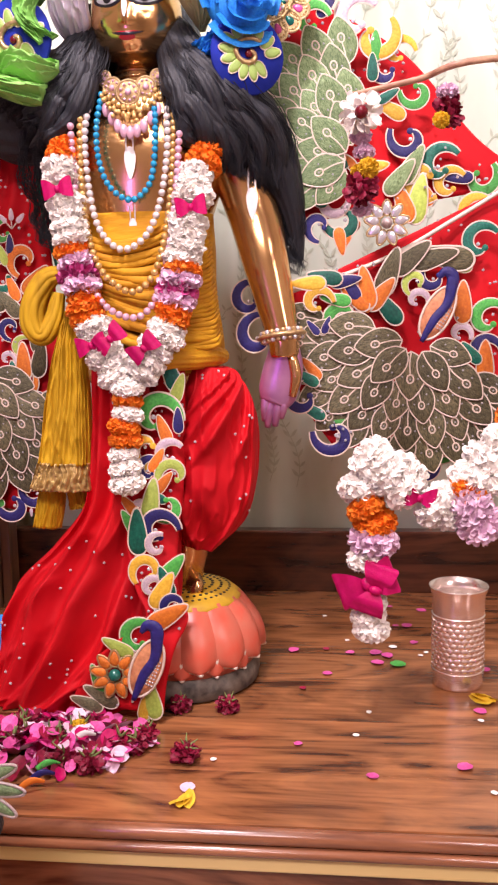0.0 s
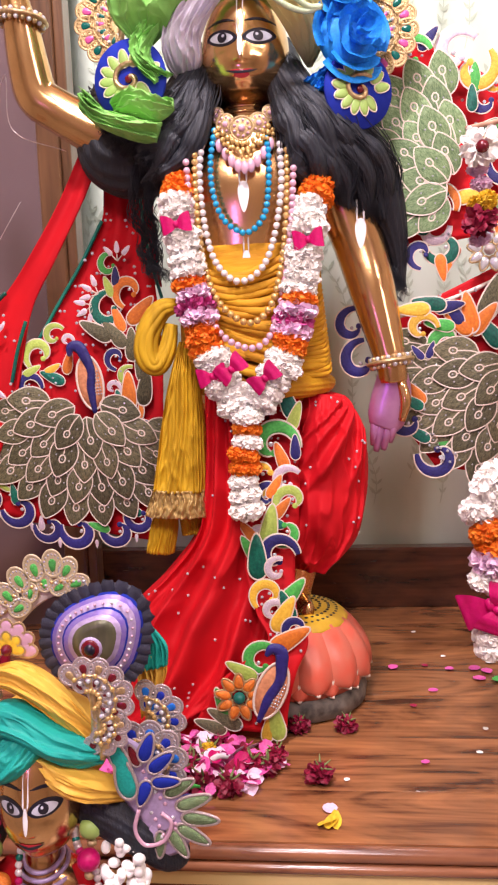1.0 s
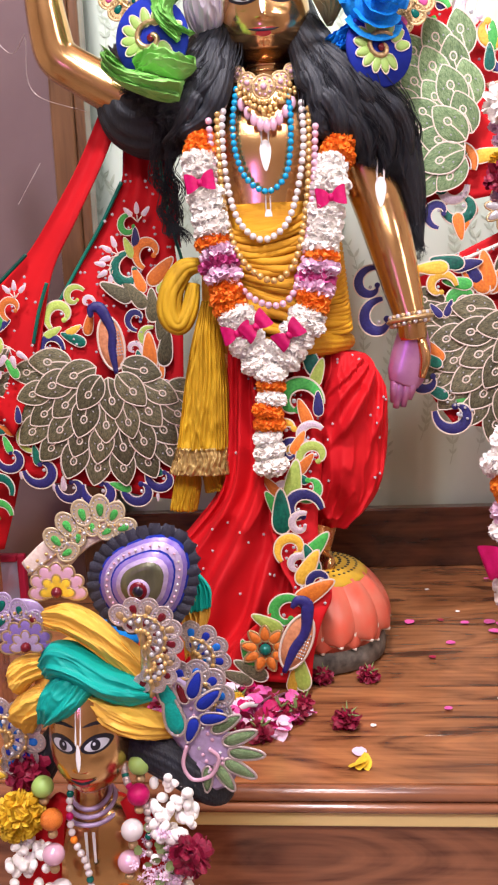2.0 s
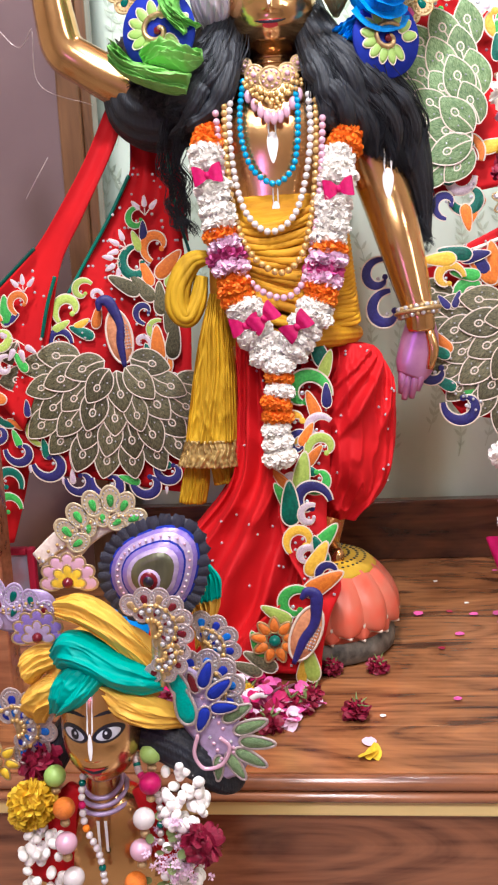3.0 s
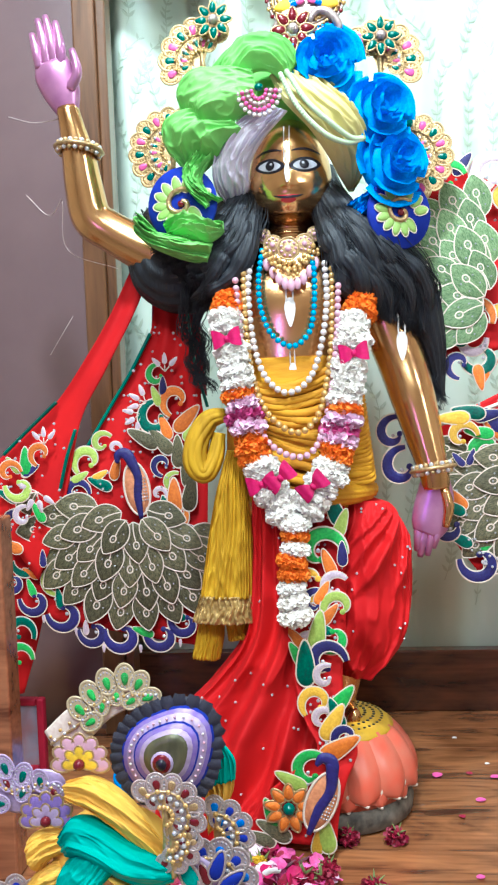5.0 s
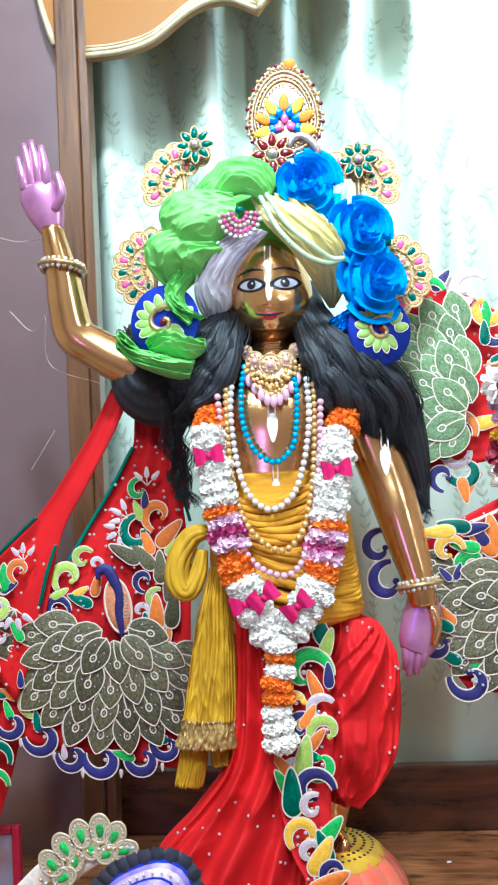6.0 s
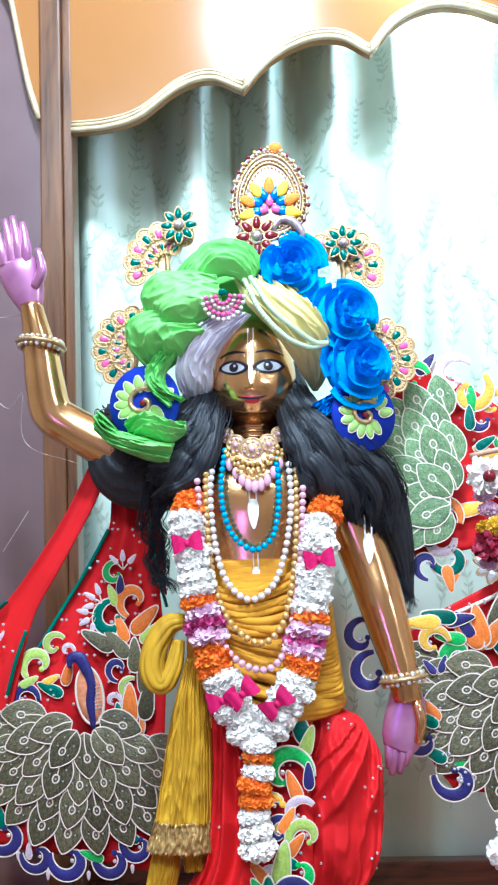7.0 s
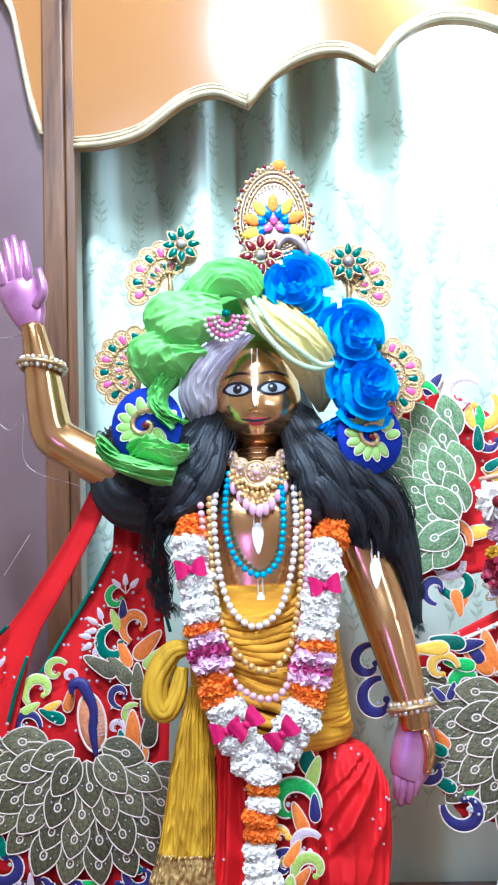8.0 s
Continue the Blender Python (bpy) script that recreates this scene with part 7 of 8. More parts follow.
for k, p in enumerate(((0.240, -0.107, 0.000), (0.223, -0.171, 0.000), (0.060, -0.241, 0.000), (0.281, 0.117, 0.000), (0.329, 0.098, 0.000), (0.377, -0.122, 0.000), (0.213, 0.141, 0.000), (0.320, 0.086, 0.000), (0.176, 0.249, 0.000), (0.367, -0.291, 0.000))):
    loose_petal(p, 0.005 + 0.003 * (k == 3), PETAL_W, 83 * k, "shrivelled cream petal lying on the wooden platform")
for p, s, a in (((0.039, -0.337, 0.000), 0.015, -25), ((0.384, -0.068, 0.000), 0.02, 75)):
    th = thing("yellow_blossom", "crumpled yellow trumpet blossom lying on the platform", "flower", (p[0], p[1], 0.0))
    for k in range(3):
        ob = part("petal", PETAL_Y, None, th)
        ob.matrix_basis = pose(0.004 * k, 0.003 * k, 0.006, 10 * k, 20 * (k - 1), a + 30 * (k - 1)) @ Matrix.Diagonal((s * 0.6, s, s * 0.8, 1))
leaf = loose_petal((0.285, 0.050, 0.000), 0.014, petal_mesh("e_green", 9), 85, "dark green leaf lying on the platform")

# steel tumbler
TP = Vector((0.362, -0.006, 0.000))
tumbler = thing("steel_tumbler", "embossed steel water tumbler with a flared plain rim", "tumbler", (TP.x, TP.y, 0.0015))
R = 0.0345
prof = [(R * 0.93, 0), (R * 0.98, 0.004), (R, 0.012), (R, 0.02), (R * 1.0, 0.105), (R * 1.02, 0.125), (R * 1.12, 0.137), (R * 1.14, 0.139), (R * 1.1, 0.139), (R * 0.98, 0.125), (R * 0.95, 0.02), (R * 0.9, 0.008)]
part("cup", lathe(bmesh.new(), prof, 48), "steel", tumbler)
bm = bmesh.new()
ball(bm, (0, 0, 0), (0.0052, 0.0012, 0.0042), 8, 5)
dimple = finish("embossed_scale", bm, "steel")
for row in range(10):
    for k in range(22):
        a = 2 * math.pi * (k + 0.5 * (row % 2)) / 22
        ob = part("embossed_scale", dimple, None, tumbler)
        ob.matrix_basis = Matrix.Translation((R * math.cos(a), R * math.sin(a), 0.03 + 0.0068 * row)) @ pose(0, 0, 0, 0, 0, math.degrees(a) + 90)
for z in (0.024, 0.1):
    bm = bmesh.new()
    tube(bm, [(R * math.cos(a), R * math.sin(a), z) for a in [2 * math.pi * k / 24 for k in range(25)]], [0.0014] * 25, 48, 6, up=(0, 0, 1), cap=False)
    part("ring", bm, "steel", tumbler)
bm = lathe(bmesh.new(), [(R * 0.96, 0.112), (R * 0.96, 0.113)], 32)
part("water", bm, mat("water", (0.6, 0.62, 0.65), 0.04, 0.0, coat=1.0), tumbler, "water near the rim")

# blue cloth lying behind the skirt
bm = bmesh.new()
lump(bm, ((-0.277, 0.080, 0.135)[0], 0.06, 0.030), (0.07, 0.035, 0.03), 5, 0.25, (0.2, -0.3, 1), 2)
solo("blue_cloth", bm, "blue_silk", "crumpled blue cloth lying behind the skirt", "cloth")

# garland that hangs beside the statue
hang = thing("hanging_garland", "hanging garland of white blossoms, marigolds and magenta ribbon", "garland", (0, 0, 0))
string_of_flowers(hang, [(0.233, -0.140, 0.334), (0.263, -0.150, 0.322), (0.295, -0.155, 0.299), (0.328, -0.155, 0.280), (0.354, -0.150, 0.296), (0.377, -0.140, 0.334), (0.427, -0.120, 0.394), (0.52, -0.02, 0.62), (0.56, 0.04, 0.80)], "wwwwbwwoowwwowwow", 0.034, 5)
string_of_flowers(hang, [(0.231, -0.145, 0.311), (0.233, -0.150, 0.285), (0.245, -0.150, 0.261), (0.241, -0.150, 0.234), (0.240, -0.150, 0.206)], "woolw", 0.031, 6)
for p, a, s in (((0.236, -0.165, 0.190), 20, 0.034), ((0.246, -0.170, 0.185), 70, 0.03)):
    place("ribbon_bow", BOW, hang, facing(p, a, s))
string_of_flowers(hang, [(0.240, -0.150, 0.171), (0.240, -0.150, 0.147), (0.239, -0.150, 0.120)], "www", 0.025, 7)
for p, s in (((0.365, -0.165, 0.266), 0.03), ((0.354, -0.170, 0.284), 0.028)):
    place("lilac_flower", LILAC[0], hang, facing(p, 0, s))

# stick with hanging flowers
stick = thing("flower_stick", "thin wooden stick wound with cord, hung with small flower strings", "stick", (0, 0, 0))
bm = bmesh.new()
tube(bm, [(0.218, -0.100, 0.755), (0.295, -0.100, 0.769), (0.395, -0.100, 0.788), (0.803, 0.266, 0.86)], [0.003, 0.0035, 0.004, 0.004], 24, 10, pleat=0.08, folds=3)
part("rod", bm, mat("pale_stick_wood", (0.55, 0.33, 0.2), 0.5, 0, (0.3, 0.13, 0.08), 60, 0.6, 120), stick)
for pth, kinds, rad in ((((0.234, -0.115, 0.741), (0.232, -0.115, 0.707), (0.231, -0.115, 0.679), (0.231, -0.115, 0.644), (0.237, -0.115, 0.616)), "lllyrl", 0.014),
                        (((0.330, -0.115, 0.758), (0.329, -0.115, 0.737), (0.327, -0.115, 0.716)), "lrr", 0.013)):
    string_of_flowers(stick, pth, kinds, rad, 9)
place("yellow_flower", YELLOW[0], stick, facing((0.238, -0.135, 0.668), 0, 0.014))
place("rose_head", ROSE[0], stick, facing((0.230, -0.135, 0.645), 0, 0.017))
place("yellow_flower", YELLOW[0], stick, facing((0.319, -0.130, 0.718), 0, 0.011))
st = blossom_mesh("daisy", "fl_white", 60, 5, 0.5, 0.3, 0.5)
place("daisy", st, stick, facing((0.230, -0.135, 0.729), 0, 0.021))
place("daisy_centre", BEADS["red_gem"], stick, facing((0.230, -0.150, 0.726), 0, 0.008))

# loose silver threads caught on the raised arm
for pts in (((-0.448, 0.000, 0.997), (-0.410, 0.000, 0.986), (-0.368, 0.000, 0.989)), ((-0.434, 0.020, 0.890), (-0.402, 0.020, 0.859), (-0.378, 0.010, 0.880)), ((-0.378, 0.010, 0.876), (-0.376, 0.020, 0.808), (-0.304, 0.020, 0.777)),
            ((-0.410, 0.020, 0.658), (-0.392, 0.020, 0.685), (-0.375, 0.025, 0.713))):
    bm = bmesh.new()
    tube(bm, pts, [0.0006] * 3, 24, 5)
    solo("silver_thread", bm, "silver", "thin loose silver thread hanging by the raised arm", "thread", "silver threads")
# ---- the small statue in front of the platform ----
plinth = solo("statue_stand", box(bmesh.new(), (-0.33, -0.66, -0.90), (-0.05, -0.42, -0.30), 0.006), "dark_wood", "dark wooden stand in front of the altar", "stand", smooth=False)
bm = bmesh.new()
statue_head(bm, (-0.199, -0.537, 0.147), 0.62, 1.35)
tube(bm, [(-0.208, -0.520, 0.060), (-0.209, -0.520, 0.082), (-0.208, -0.520, 0.104)], [0.022, 0.0155, 0.017], 10, 24)
tube(bm, [(-0.207, -0.515, 0.076), (-0.207, -0.515, 0.056), (-0.209, -0.515, 0.022), (-0.211, -0.515, -0.030), (-0.214, -0.515, -0.090)],
     [(0.02, 0.016), (0.052, 0.026), (0.058, 0.032), (0.052, 0.032), (0.046, 0.03)], 30, 36)
q = Vector((-0.214, -0.515, -0.090))
tube(bm, [q, (q.x, q.y, -0.16), (q.x, q.y, -0.298)], [(0.046, 0.03), (0.05, 0.035), (0.06, 0.045)], 12, 24)
for s in (-1, 1):
    tube(bm, [q + Vector((s * 0.05, 0, 0.09)), q + Vector((s * 0.075, -0.005, 0.03)), q + Vector((s * 0.06, -0.03, -0.02))], [0.018, 0.015, 0.011], 14, 14)
a = Vector((-0.204, -0.548, 0.044))
for dx in (-0.0035, 0.0035):
    bm.faces.new([bm.verts.new(a + Vector((dx + u, -0.0015, v))) for u, v in ((-0.0012, -0.014), (0.0012, -0.014), (0.0014, 0.016), (-0.0014, 0.016))]).material_index = 5
small = solo("small_brass_statue", bm, ["brass", "pinkmetal", "eye_white", "black_paint", "lip_red", "white_paint"], "small polished brass statue with painted face", "statue")

robe = thing("small_robe", "red cloth robe on the small brass statue", "robe", (0, 0, 0))
bm = bmesh.new()
tube(bm, [(q.x, q.y, q.z + 0.01), (q.x, q.y, -0.12), (q.x, q.y, -0.296)], [(0.056, 0.042), (0.085, 0.06), (0.11, 0.08)], 20, 60, pleat=0.05, folds=12)
part("skirt", bm, "red", robe)
for pts in (((-0.229, -0.535, 0.085), (-0.246, -0.540, 0.055), (-0.256, -0.540, -0.002)), ((-0.171, -0.535, 0.086), (-0.152, -0.540, 0.056), (-0.132, -0.540, 0.007))):
    bm = bmesh.new()
    tube(bm, pts, [(0.008, 0.006), (0.016, 0.008), (0.022, 0.01)], 16, 20, pleat=0.08, folds=5)
    part("front_edge", bm, "red", robe)

wrap = thing("small_turban", "twisted yellow and teal silk turban on the small statue", "turban", (0, 0, 0))


def roll(left, right, depth, key, name, seed):
    bm = bmesh.new()
    draped(bm, left, right, depth, long_folds(5, seed, 0.0045, 0.085, 0.15), 80, 50, rough=0.0015, seed=seed * 1.0)
    part(name, bm, key, wrap)


bm = bmesh.new()
ball(bm, (-0.198, -0.515, 0.187), (0.055, 0.04, 0.045), 32, 20)
part("cap", bm, "yellow_silk", wrap)
roll([(-0.229, -0.540, 0.263), (-0.208, -0.540, 0.270), (-0.186, -0.540, 0.260), (-0.166, -0.540, 0.240), (-0.145, -0.540, 0.209)], [(-0.227, -0.550, 0.250), (-0.208, -0.550, 0.244), (-0.190, -0.550, 0.232), (-0.172, -0.550, 0.216), (-0.156, -0.550, 0.198)], [0.008, 0.018, 0.02, 0.018, 0.008], "yellow_silk", "yellow_roll", 1)
roll([(-0.237, -0.530, 0.220), (-0.255, -0.530, 0.219), (-0.269, -0.530, 0.210), (-0.266, -0.530, 0.192)], [(-0.234, -0.535, 0.200), (-0.246, -0.535, 0.196), (-0.255, -0.535, 0.187), (-0.257, -0.535, 0.183)], [0.010, 0.016, 0.016, 0.006], "yellow_silk", "yellow_roll", 2)
roll([(-0.240, -0.530, 0.195), (-0.254, -0.530, 0.187), (-0.267, -0.530, 0.173), (-0.265, -0.530, 0.156)], [(-0.227, -0.540, 0.169), (-0.238, -0.540, 0.165), (-0.244, -0.540, 0.161), (-0.251, -0.540, 0.149)], [0.010, 0.018, 0.018, 0.006], "yellow_silk", "yellow_roll", 3)
roll([(-0.235, -0.550, 0.223), (-0.222, -0.550, 0.239), (-0.201, -0.550, 0.238), (-0.175, -0.550, 0.222), (-0.153, -0.550, 0.210), (-0.138, -0.550, 0.194)], [(-0.223, -0.555, 0.205), (-0.213, -0.555, 0.208), (-0.198, -0.555, 0.201), (-0.176, -0.555, 0.188), (-0.156, -0.555, 0.183), (-0.139, -0.555, 0.186)], [0.008, 0.02, 0.024, 0.024, 0.018, 0.006], "teal", "teal_roll", 4)
roll([(-0.200, -0.555, 0.224), (-0.223, -0.555, 0.209), (-0.234, -0.555, 0.193), (-0.237, -0.555, 0.170)], [(-0.182, -0.560, 0.204), (-0.191, -0.560, 0.191), (-0.203, -0.560, 0.179), (-0.221, -0.560, 0.171)], [0.010, 0.02, 0.02, 0.006], "teal", "teal_roll", 5)
roll([(-0.197, -0.555, 0.200), (-0.176, -0.555, 0.192), (-0.150, -0.555, 0.182), (-0.124, -0.530, 0.159)], [(-0.192, -0.555, 0.186), (-0.180, -0.555, 0.170), (-0.154, -0.555, 0.157), (-0.126, -0.530, 0.142)], [0.006, 0.016, 0.018, 0.008], "yellow_silk", "yellow_roll", 6)
for ea, eb, key, nm, sd in (([(-0.118, -0.497, 0.295), (-0.117, -0.497, 0.270), (-0.116, -0.497, 0.243)], [(-0.104, -0.497, 0.284), (-0.092, -0.497, 0.267), (-0.092, -0.497, 0.249)], "teal", "teal_frill", 31), ([(-0.121, -0.493, 0.252), (-0.120, -0.493, 0.227), (-0.119, -0.493, 0.197)], [(-0.097, -0.493, 0.262), (-0.094, -0.493, 0.241), (-0.105, -0.493, 0.214)], "yellow_silk", "yellow_frill", 32)):
    bm = bmesh.new()
    draped(bm, ea, eb, 0.003, [(u, u, h, w * 0.6, 0.0, 1.0) for u, q, h, w, v0, v1 in long_folds(7, sd, 0.004, 0.06)], 90, 20)
    part(nm, bm, key, wrap)

# feather-eye crest
eye = thing("feather_crest", "slate feather crest with violet beaded rings round a dark eye", "crest", (-0.146, -0.530, 0.283))
E0 = Vector(eye["home"])


def spade(r, n=30):
    """A rounded shape drawn to one point at its upper right."""
    out = []
    for k in range(n):
        a = 2 * math.pi * k / n
        d = math.cos(a - math.radians(48))
        g = r * (1 + 0.38 * max(0, d) ** 5)
        out.append((g * math.cos(a), g * 0.98 * math.sin(a)))
    return out


for s, z0, z1, key, name in ((0.043, -0.002, 0.0, "feather", "backing"), (0.0375, 0.0, 0.0030, "royal", "blue_ring"), (0.0358, 0.003, 0.0040, "violet", "violet_ring"), (0.0325, 0.004, 0.0046, "mauve", "mauve_ring"), (0.0268, 0.0046, 0.0052, "royal", "blue_ring"),
                            (0.0254, 0.005, 0.0058, "violet", "violet_ring"), (0.0215, 0.0056, 0.0064, "mauve", "mauve_ring"), (0.0178, 0.006, 0.0068, "e_olive", "olive_field")):
    bm = bmesh.new()
    slab(bm, spade(s), z0, z1, 0)
    ob = part(name, bm, key, eye)
    ob.matrix_basis = facing((0, 0, 0))
for r_, key, dz in ((0.0100, "mauve", -0.0075), (0.0082, "red_gem", -0.009), (0.0048, "black_paint", -0.011)):
    ob = part("eye_stone", BEADS[key] if key in BEADS else finish("eye_stone", ball(bmesh.new(), (0, 0, 0), 1.0, 14, 8), key), None, eye)
    ob.matrix_basis = Matrix.Translation((-0.002, dz, -0.004)) @ Matrix.Diagonal((r_, 0.003, r_, 1))
bm = bmesh.new()
rows = []
for j in range(5):
    t = j / 4
    rows.append([bm.verts.new((u * 0.5 * math.sin(math.pi * (0.2 + 0.6 * t)) ** 0.6, t, 0.14 * (1 - u * u) + 0.05 * math.sin(3 * t))) for u in (-1, -0.5, 0, 0.5, 1)])
for p, w in zip(rows, rows[1:]):
    for k in range(4):
        bm.faces.new((p[k], p[k + 1], w[k + 1], w[k]))
FEATHER = finish("feather", bm, "feather")
edge = spade(0.042, 30)
for k, (x, y) in enumerate(edge):
    a = math.degrees(math.atan2(y, x))
    ob = part("feather", FEATHER, None, eye)
    ob.matrix_basis = facing((0.84 * x, -0.001 - 0.0004 * (k % 2), 0.84 * y), a - 90 + 14, 1.0) @ Matrix.Diagonal((0.0115, 0.0125, 0.012, 1))
for k in range(34):
    x, y = spade(0.030, 34)[k]
    ob = part("pearl", BEADS["pearl_pink" if k % 3 else "pearl_white"], None, eye)
    ob.matrix_basis = Matrix.Translation((x, -0.0058, y)) @ Matrix.Diagonal((0.0012, 0.0012, 0.0012, 1))

LOBE_BLUE = [lobe_mesh("blue_gem", "silver"), lobe_mesh("royal", "silver")]


def lobe_sprig(label, stem, lobes, mesh, base, plate):
    """Stone-set lobes sewn on both sides of a curved gold stem over a beaded plate; a lobe is (place, direction, size)."""
    th = thing("crest_ornament", label, "ornament", stem[len(stem) // 2])
    home = Vector(th["home"])
    bm = bmesh.new()
    tube(bm, [Vector(p) - home + Vector((0, 0.002, 0)) for p in stem], [(w, 0.0018) for w in plate], 40, 12)
    part("plate", bm, base, th, "beaded backing plate")
    bm = bmesh.new()
    tube(bm, [Vector(p) - home - Vector((0, 0.002, 0)) for p in stem], [0.0013] * len(stem), 40, 6)
    part("gold_stem", bm, "gold", th, "gold wire stem")
    for k, (p, ang, s) in enumerate(lobes):
        place("lobe", mesh[k % len(mesh)], th, facing(Vector(p) - Vector((0, 0.003, 0)), ang, 1.22 * s) @ Matrix.Diagonal((0.82, 1, 0.5, 1)))
    pts = spline(stem, 24)
    for k, p in enumerate(pts):
        place("bead", BEADS["pearl_gold" if k % 2 else "gem"], th, Matrix.Translation(Vector(p) + Vector((0.004 * (-1) ** k, -0.003, 0.004))) @ Matrix.Diagonal((0.0016, 0.0014, 0.0016, 1)))
    return th


def half_flower(label, at, r, outer, inner):
    """A half-round stone flower: two fans of petals over a red stone."""
    th = thing("crest_flower", label, "ornament", at)
    for n, rad, size, key, lift in ((7, 0.62, 0.34, outer, 0.0), (5, 0.34, 0.24, inner, 0.002)):
        bm = bmesh.new()
        o = [(x * 0.75, y) for x, y in drop_outline(1.0, 14, 0.0)]
        slab(bm, o, 0, 0.10, 0, 0.12)
        rim(bm, o, 0.12, 0.10, 1)
        me = finish("stone_petal", bm, [outer if lift == 0 else inner, "gold"])
        for k in range(n):
            a = math.radians(-5 + 190 * k / (n - 1))
            place("stone_petal", me, th, facing(Vector(at) + Vector((rad * r * math.cos(a), -lift, rad * r * math.sin(a))), math.degrees(a) - 90, size * r) @ Matrix.Diagonal((1, 1.15, 0.5, 1)))
    place("centre", BEADS["red_gem"], th, facing(Vector(at) + Vector((0, -0.004, 0)), 0, r * 0.2))
    return th


lobe_sprig("pale gold arched sprig with green drop stones above the small turban", [(-0.247, -0.525, 0.291), (-0.226, -0.525, 0.305), (-0.208, -0.525, 0.319), (-0.188, -0.525, 0.327), (-0.168, -0.525, 0.330), (-0.157, -0.525, 0.330)],
           [((-0.220, -0.525, 0.322), 40, 0.0088), ((-0.209, -0.525, 0.335), 30, 0.0088), ((-0.195, -0.525, 0.345), 15, 0.0088), ((-0.179, -0.525, 0.349), 0, 0.0088), ((-0.167, -0.525, 0.344), -30, 0.0084), ((-0.159, -0.525, 0.332), -70, 0.0080),
            ((-0.210, -0.525, 0.311), -60, 0.0078), ((-0.200, -0.525, 0.324), -10, 0.0066), ((-0.187, -0.525, 0.333), 0, 0.0066), ((-0.174, -0.525, 0.329), -60, 0.0070)], [lobe_mesh("e_green", "moulding")], "e_cream", [0.012, 0.016, 0.014, 0.010, 0.006, 0.002])
half_flower("pink and yellow half-round stone flower on the small turban", (-0.216, -0.545, 0.282), 0.025, "pearl_pink", "fl_yellow")
fan_ornament("crest_ornament", "silver filigree ornament with red stones on the small turban", (-0.143, -0.562, 0.246), -70, 130, 8, 0.026, 0.0085, LOBE_RED)
fan_ornament("crest_ornament", "silver filigree ornament with red stones on the small turban", (-0.138, -0.562, 0.223), -110, 40, 5, 0.018, 0.0075, LOBE_RED)
lobe_sprig("lilac beaded sprig with teal and red stones beside the small turban", [(-0.296, -0.530, 0.261), (-0.280, -0.530, 0.249), (-0.265, -0.530, 0.252), (-0.248, -0.530, 0.255), (-0.237, -0.530, 0.246)],
           [((-0.287, -0.530, 0.273), 20, 0.0084), ((-0.271, -0.530, 0.266), -20, 0.0084), ((-0.286, -0.530, 0.260), 30, 0.0070), ((-0.272, -0.530, 0.251), -30, 0.0070), ((-0.256, -0.530, 0.261), 10, 0.0076), ((-0.245, -0.530, 0.251), -40, 0.0080), ((-0.294, -0.530, 0.241), 90, 0.0080)],
           [lobe_mesh("green_gem", "mauve"), lobe_mesh("green_gem", "mauve"), lobe_mesh("red_gem", "mauve")], "mauve", [0.014, 0.018, 0.016, 0.014, 0.006])
half_flower("purple half-round stone flower beside the small turban", (-0.249, -0.540, 0.231), 0.024, "violet", "mauve")
fan_ornament("ear_ornament", "blue stone fan ornament beside the small statue", (-0.279, -0.535, 0.143), -80, 130, 7, 0.026, 0.010, LOBE_BLUE)
star_flower("crest_flower", "yellow stone flower beside the small statue", (-0.297, -0.540, 0.113), 0.02, "fl_yellow", "gold", 7)
fan_ornament("ear_ornament", "violet ornament with blue stones beside the small statue", (-0.108, -0.540, 0.180), -60, 110, 6, 0.026, 0.0105, LOBE_BLUE)
fan_ornament("ear_ornament", "blue and orange stone fan behind the small turban", (-0.108, -0.520, 0.210), -40, 90, 5, 0.024, 0.009, LOBE_BLUE)

leafspray = thing("leaf_ornament", "violet beaded ornament with blue drops and a pale green leaf edge", "ornament", (-0.100, -0.545, 0.154))
L0 = Vector(leafspray["home"])


def flat_drop(name, at, ang, length, key, wide=0.5, label=""):
    bm = bmesh.new()
    o = [(x * wide * 1.3, y) for x, y in drop_outline(0.45, 16, 0.5)]
    slab(bm, o, 0, 0.05, 0, 0.08)
    rim(bm, o, 0.05, 0.05, 1)
    place(name, finish(name, bm, [key, "silver"]), leafspray, facing(at, ang, length), label)


bm = bmesh.new()
body = spline([tuple(Vector(p) - L0) for p in [(-0.133, -0.545, 0.199), (-0.117, -0.545, 0.183), (-0.109, -0.545, 0.162), (-0.096, -0.545, 0.144), (-0.088, -0.545, 0.125), (-0.094, -0.545, 0.115), (-0.107, -0.545, 0.121)]], 20)
tube(bm, [Vector(p) for p in body], [(0.012 + 0.010 * math.sin(math.pi * k / 20), 0.0025) for k in range(21)], 40, 10)
part("body", bm, "mauve", leafspray, "violet beaded scroll")
for at, ang, ln, key in (((-0.126, -0.551, 0.190), 25, 0.030, "teal"), ((-0.121, -0.551, 0.169), 12, 0.034, "teal"), ((-0.103, -0.551, 0.197), -20, 0.024, "royal"), ((-0.093, -0.551, 0.185), -50, 0.024, "royal"),
                         ((-0.090, -0.551, 0.169), -85, 0.022, "royal"), ((-0.106, -0.551, 0.161), 160, 0.022, "royal"), ((-0.113, -0.551, 0.190), 20, 0.018, "red_gem")):
    flat_drop("drop_stone", at, ang, ln, key)
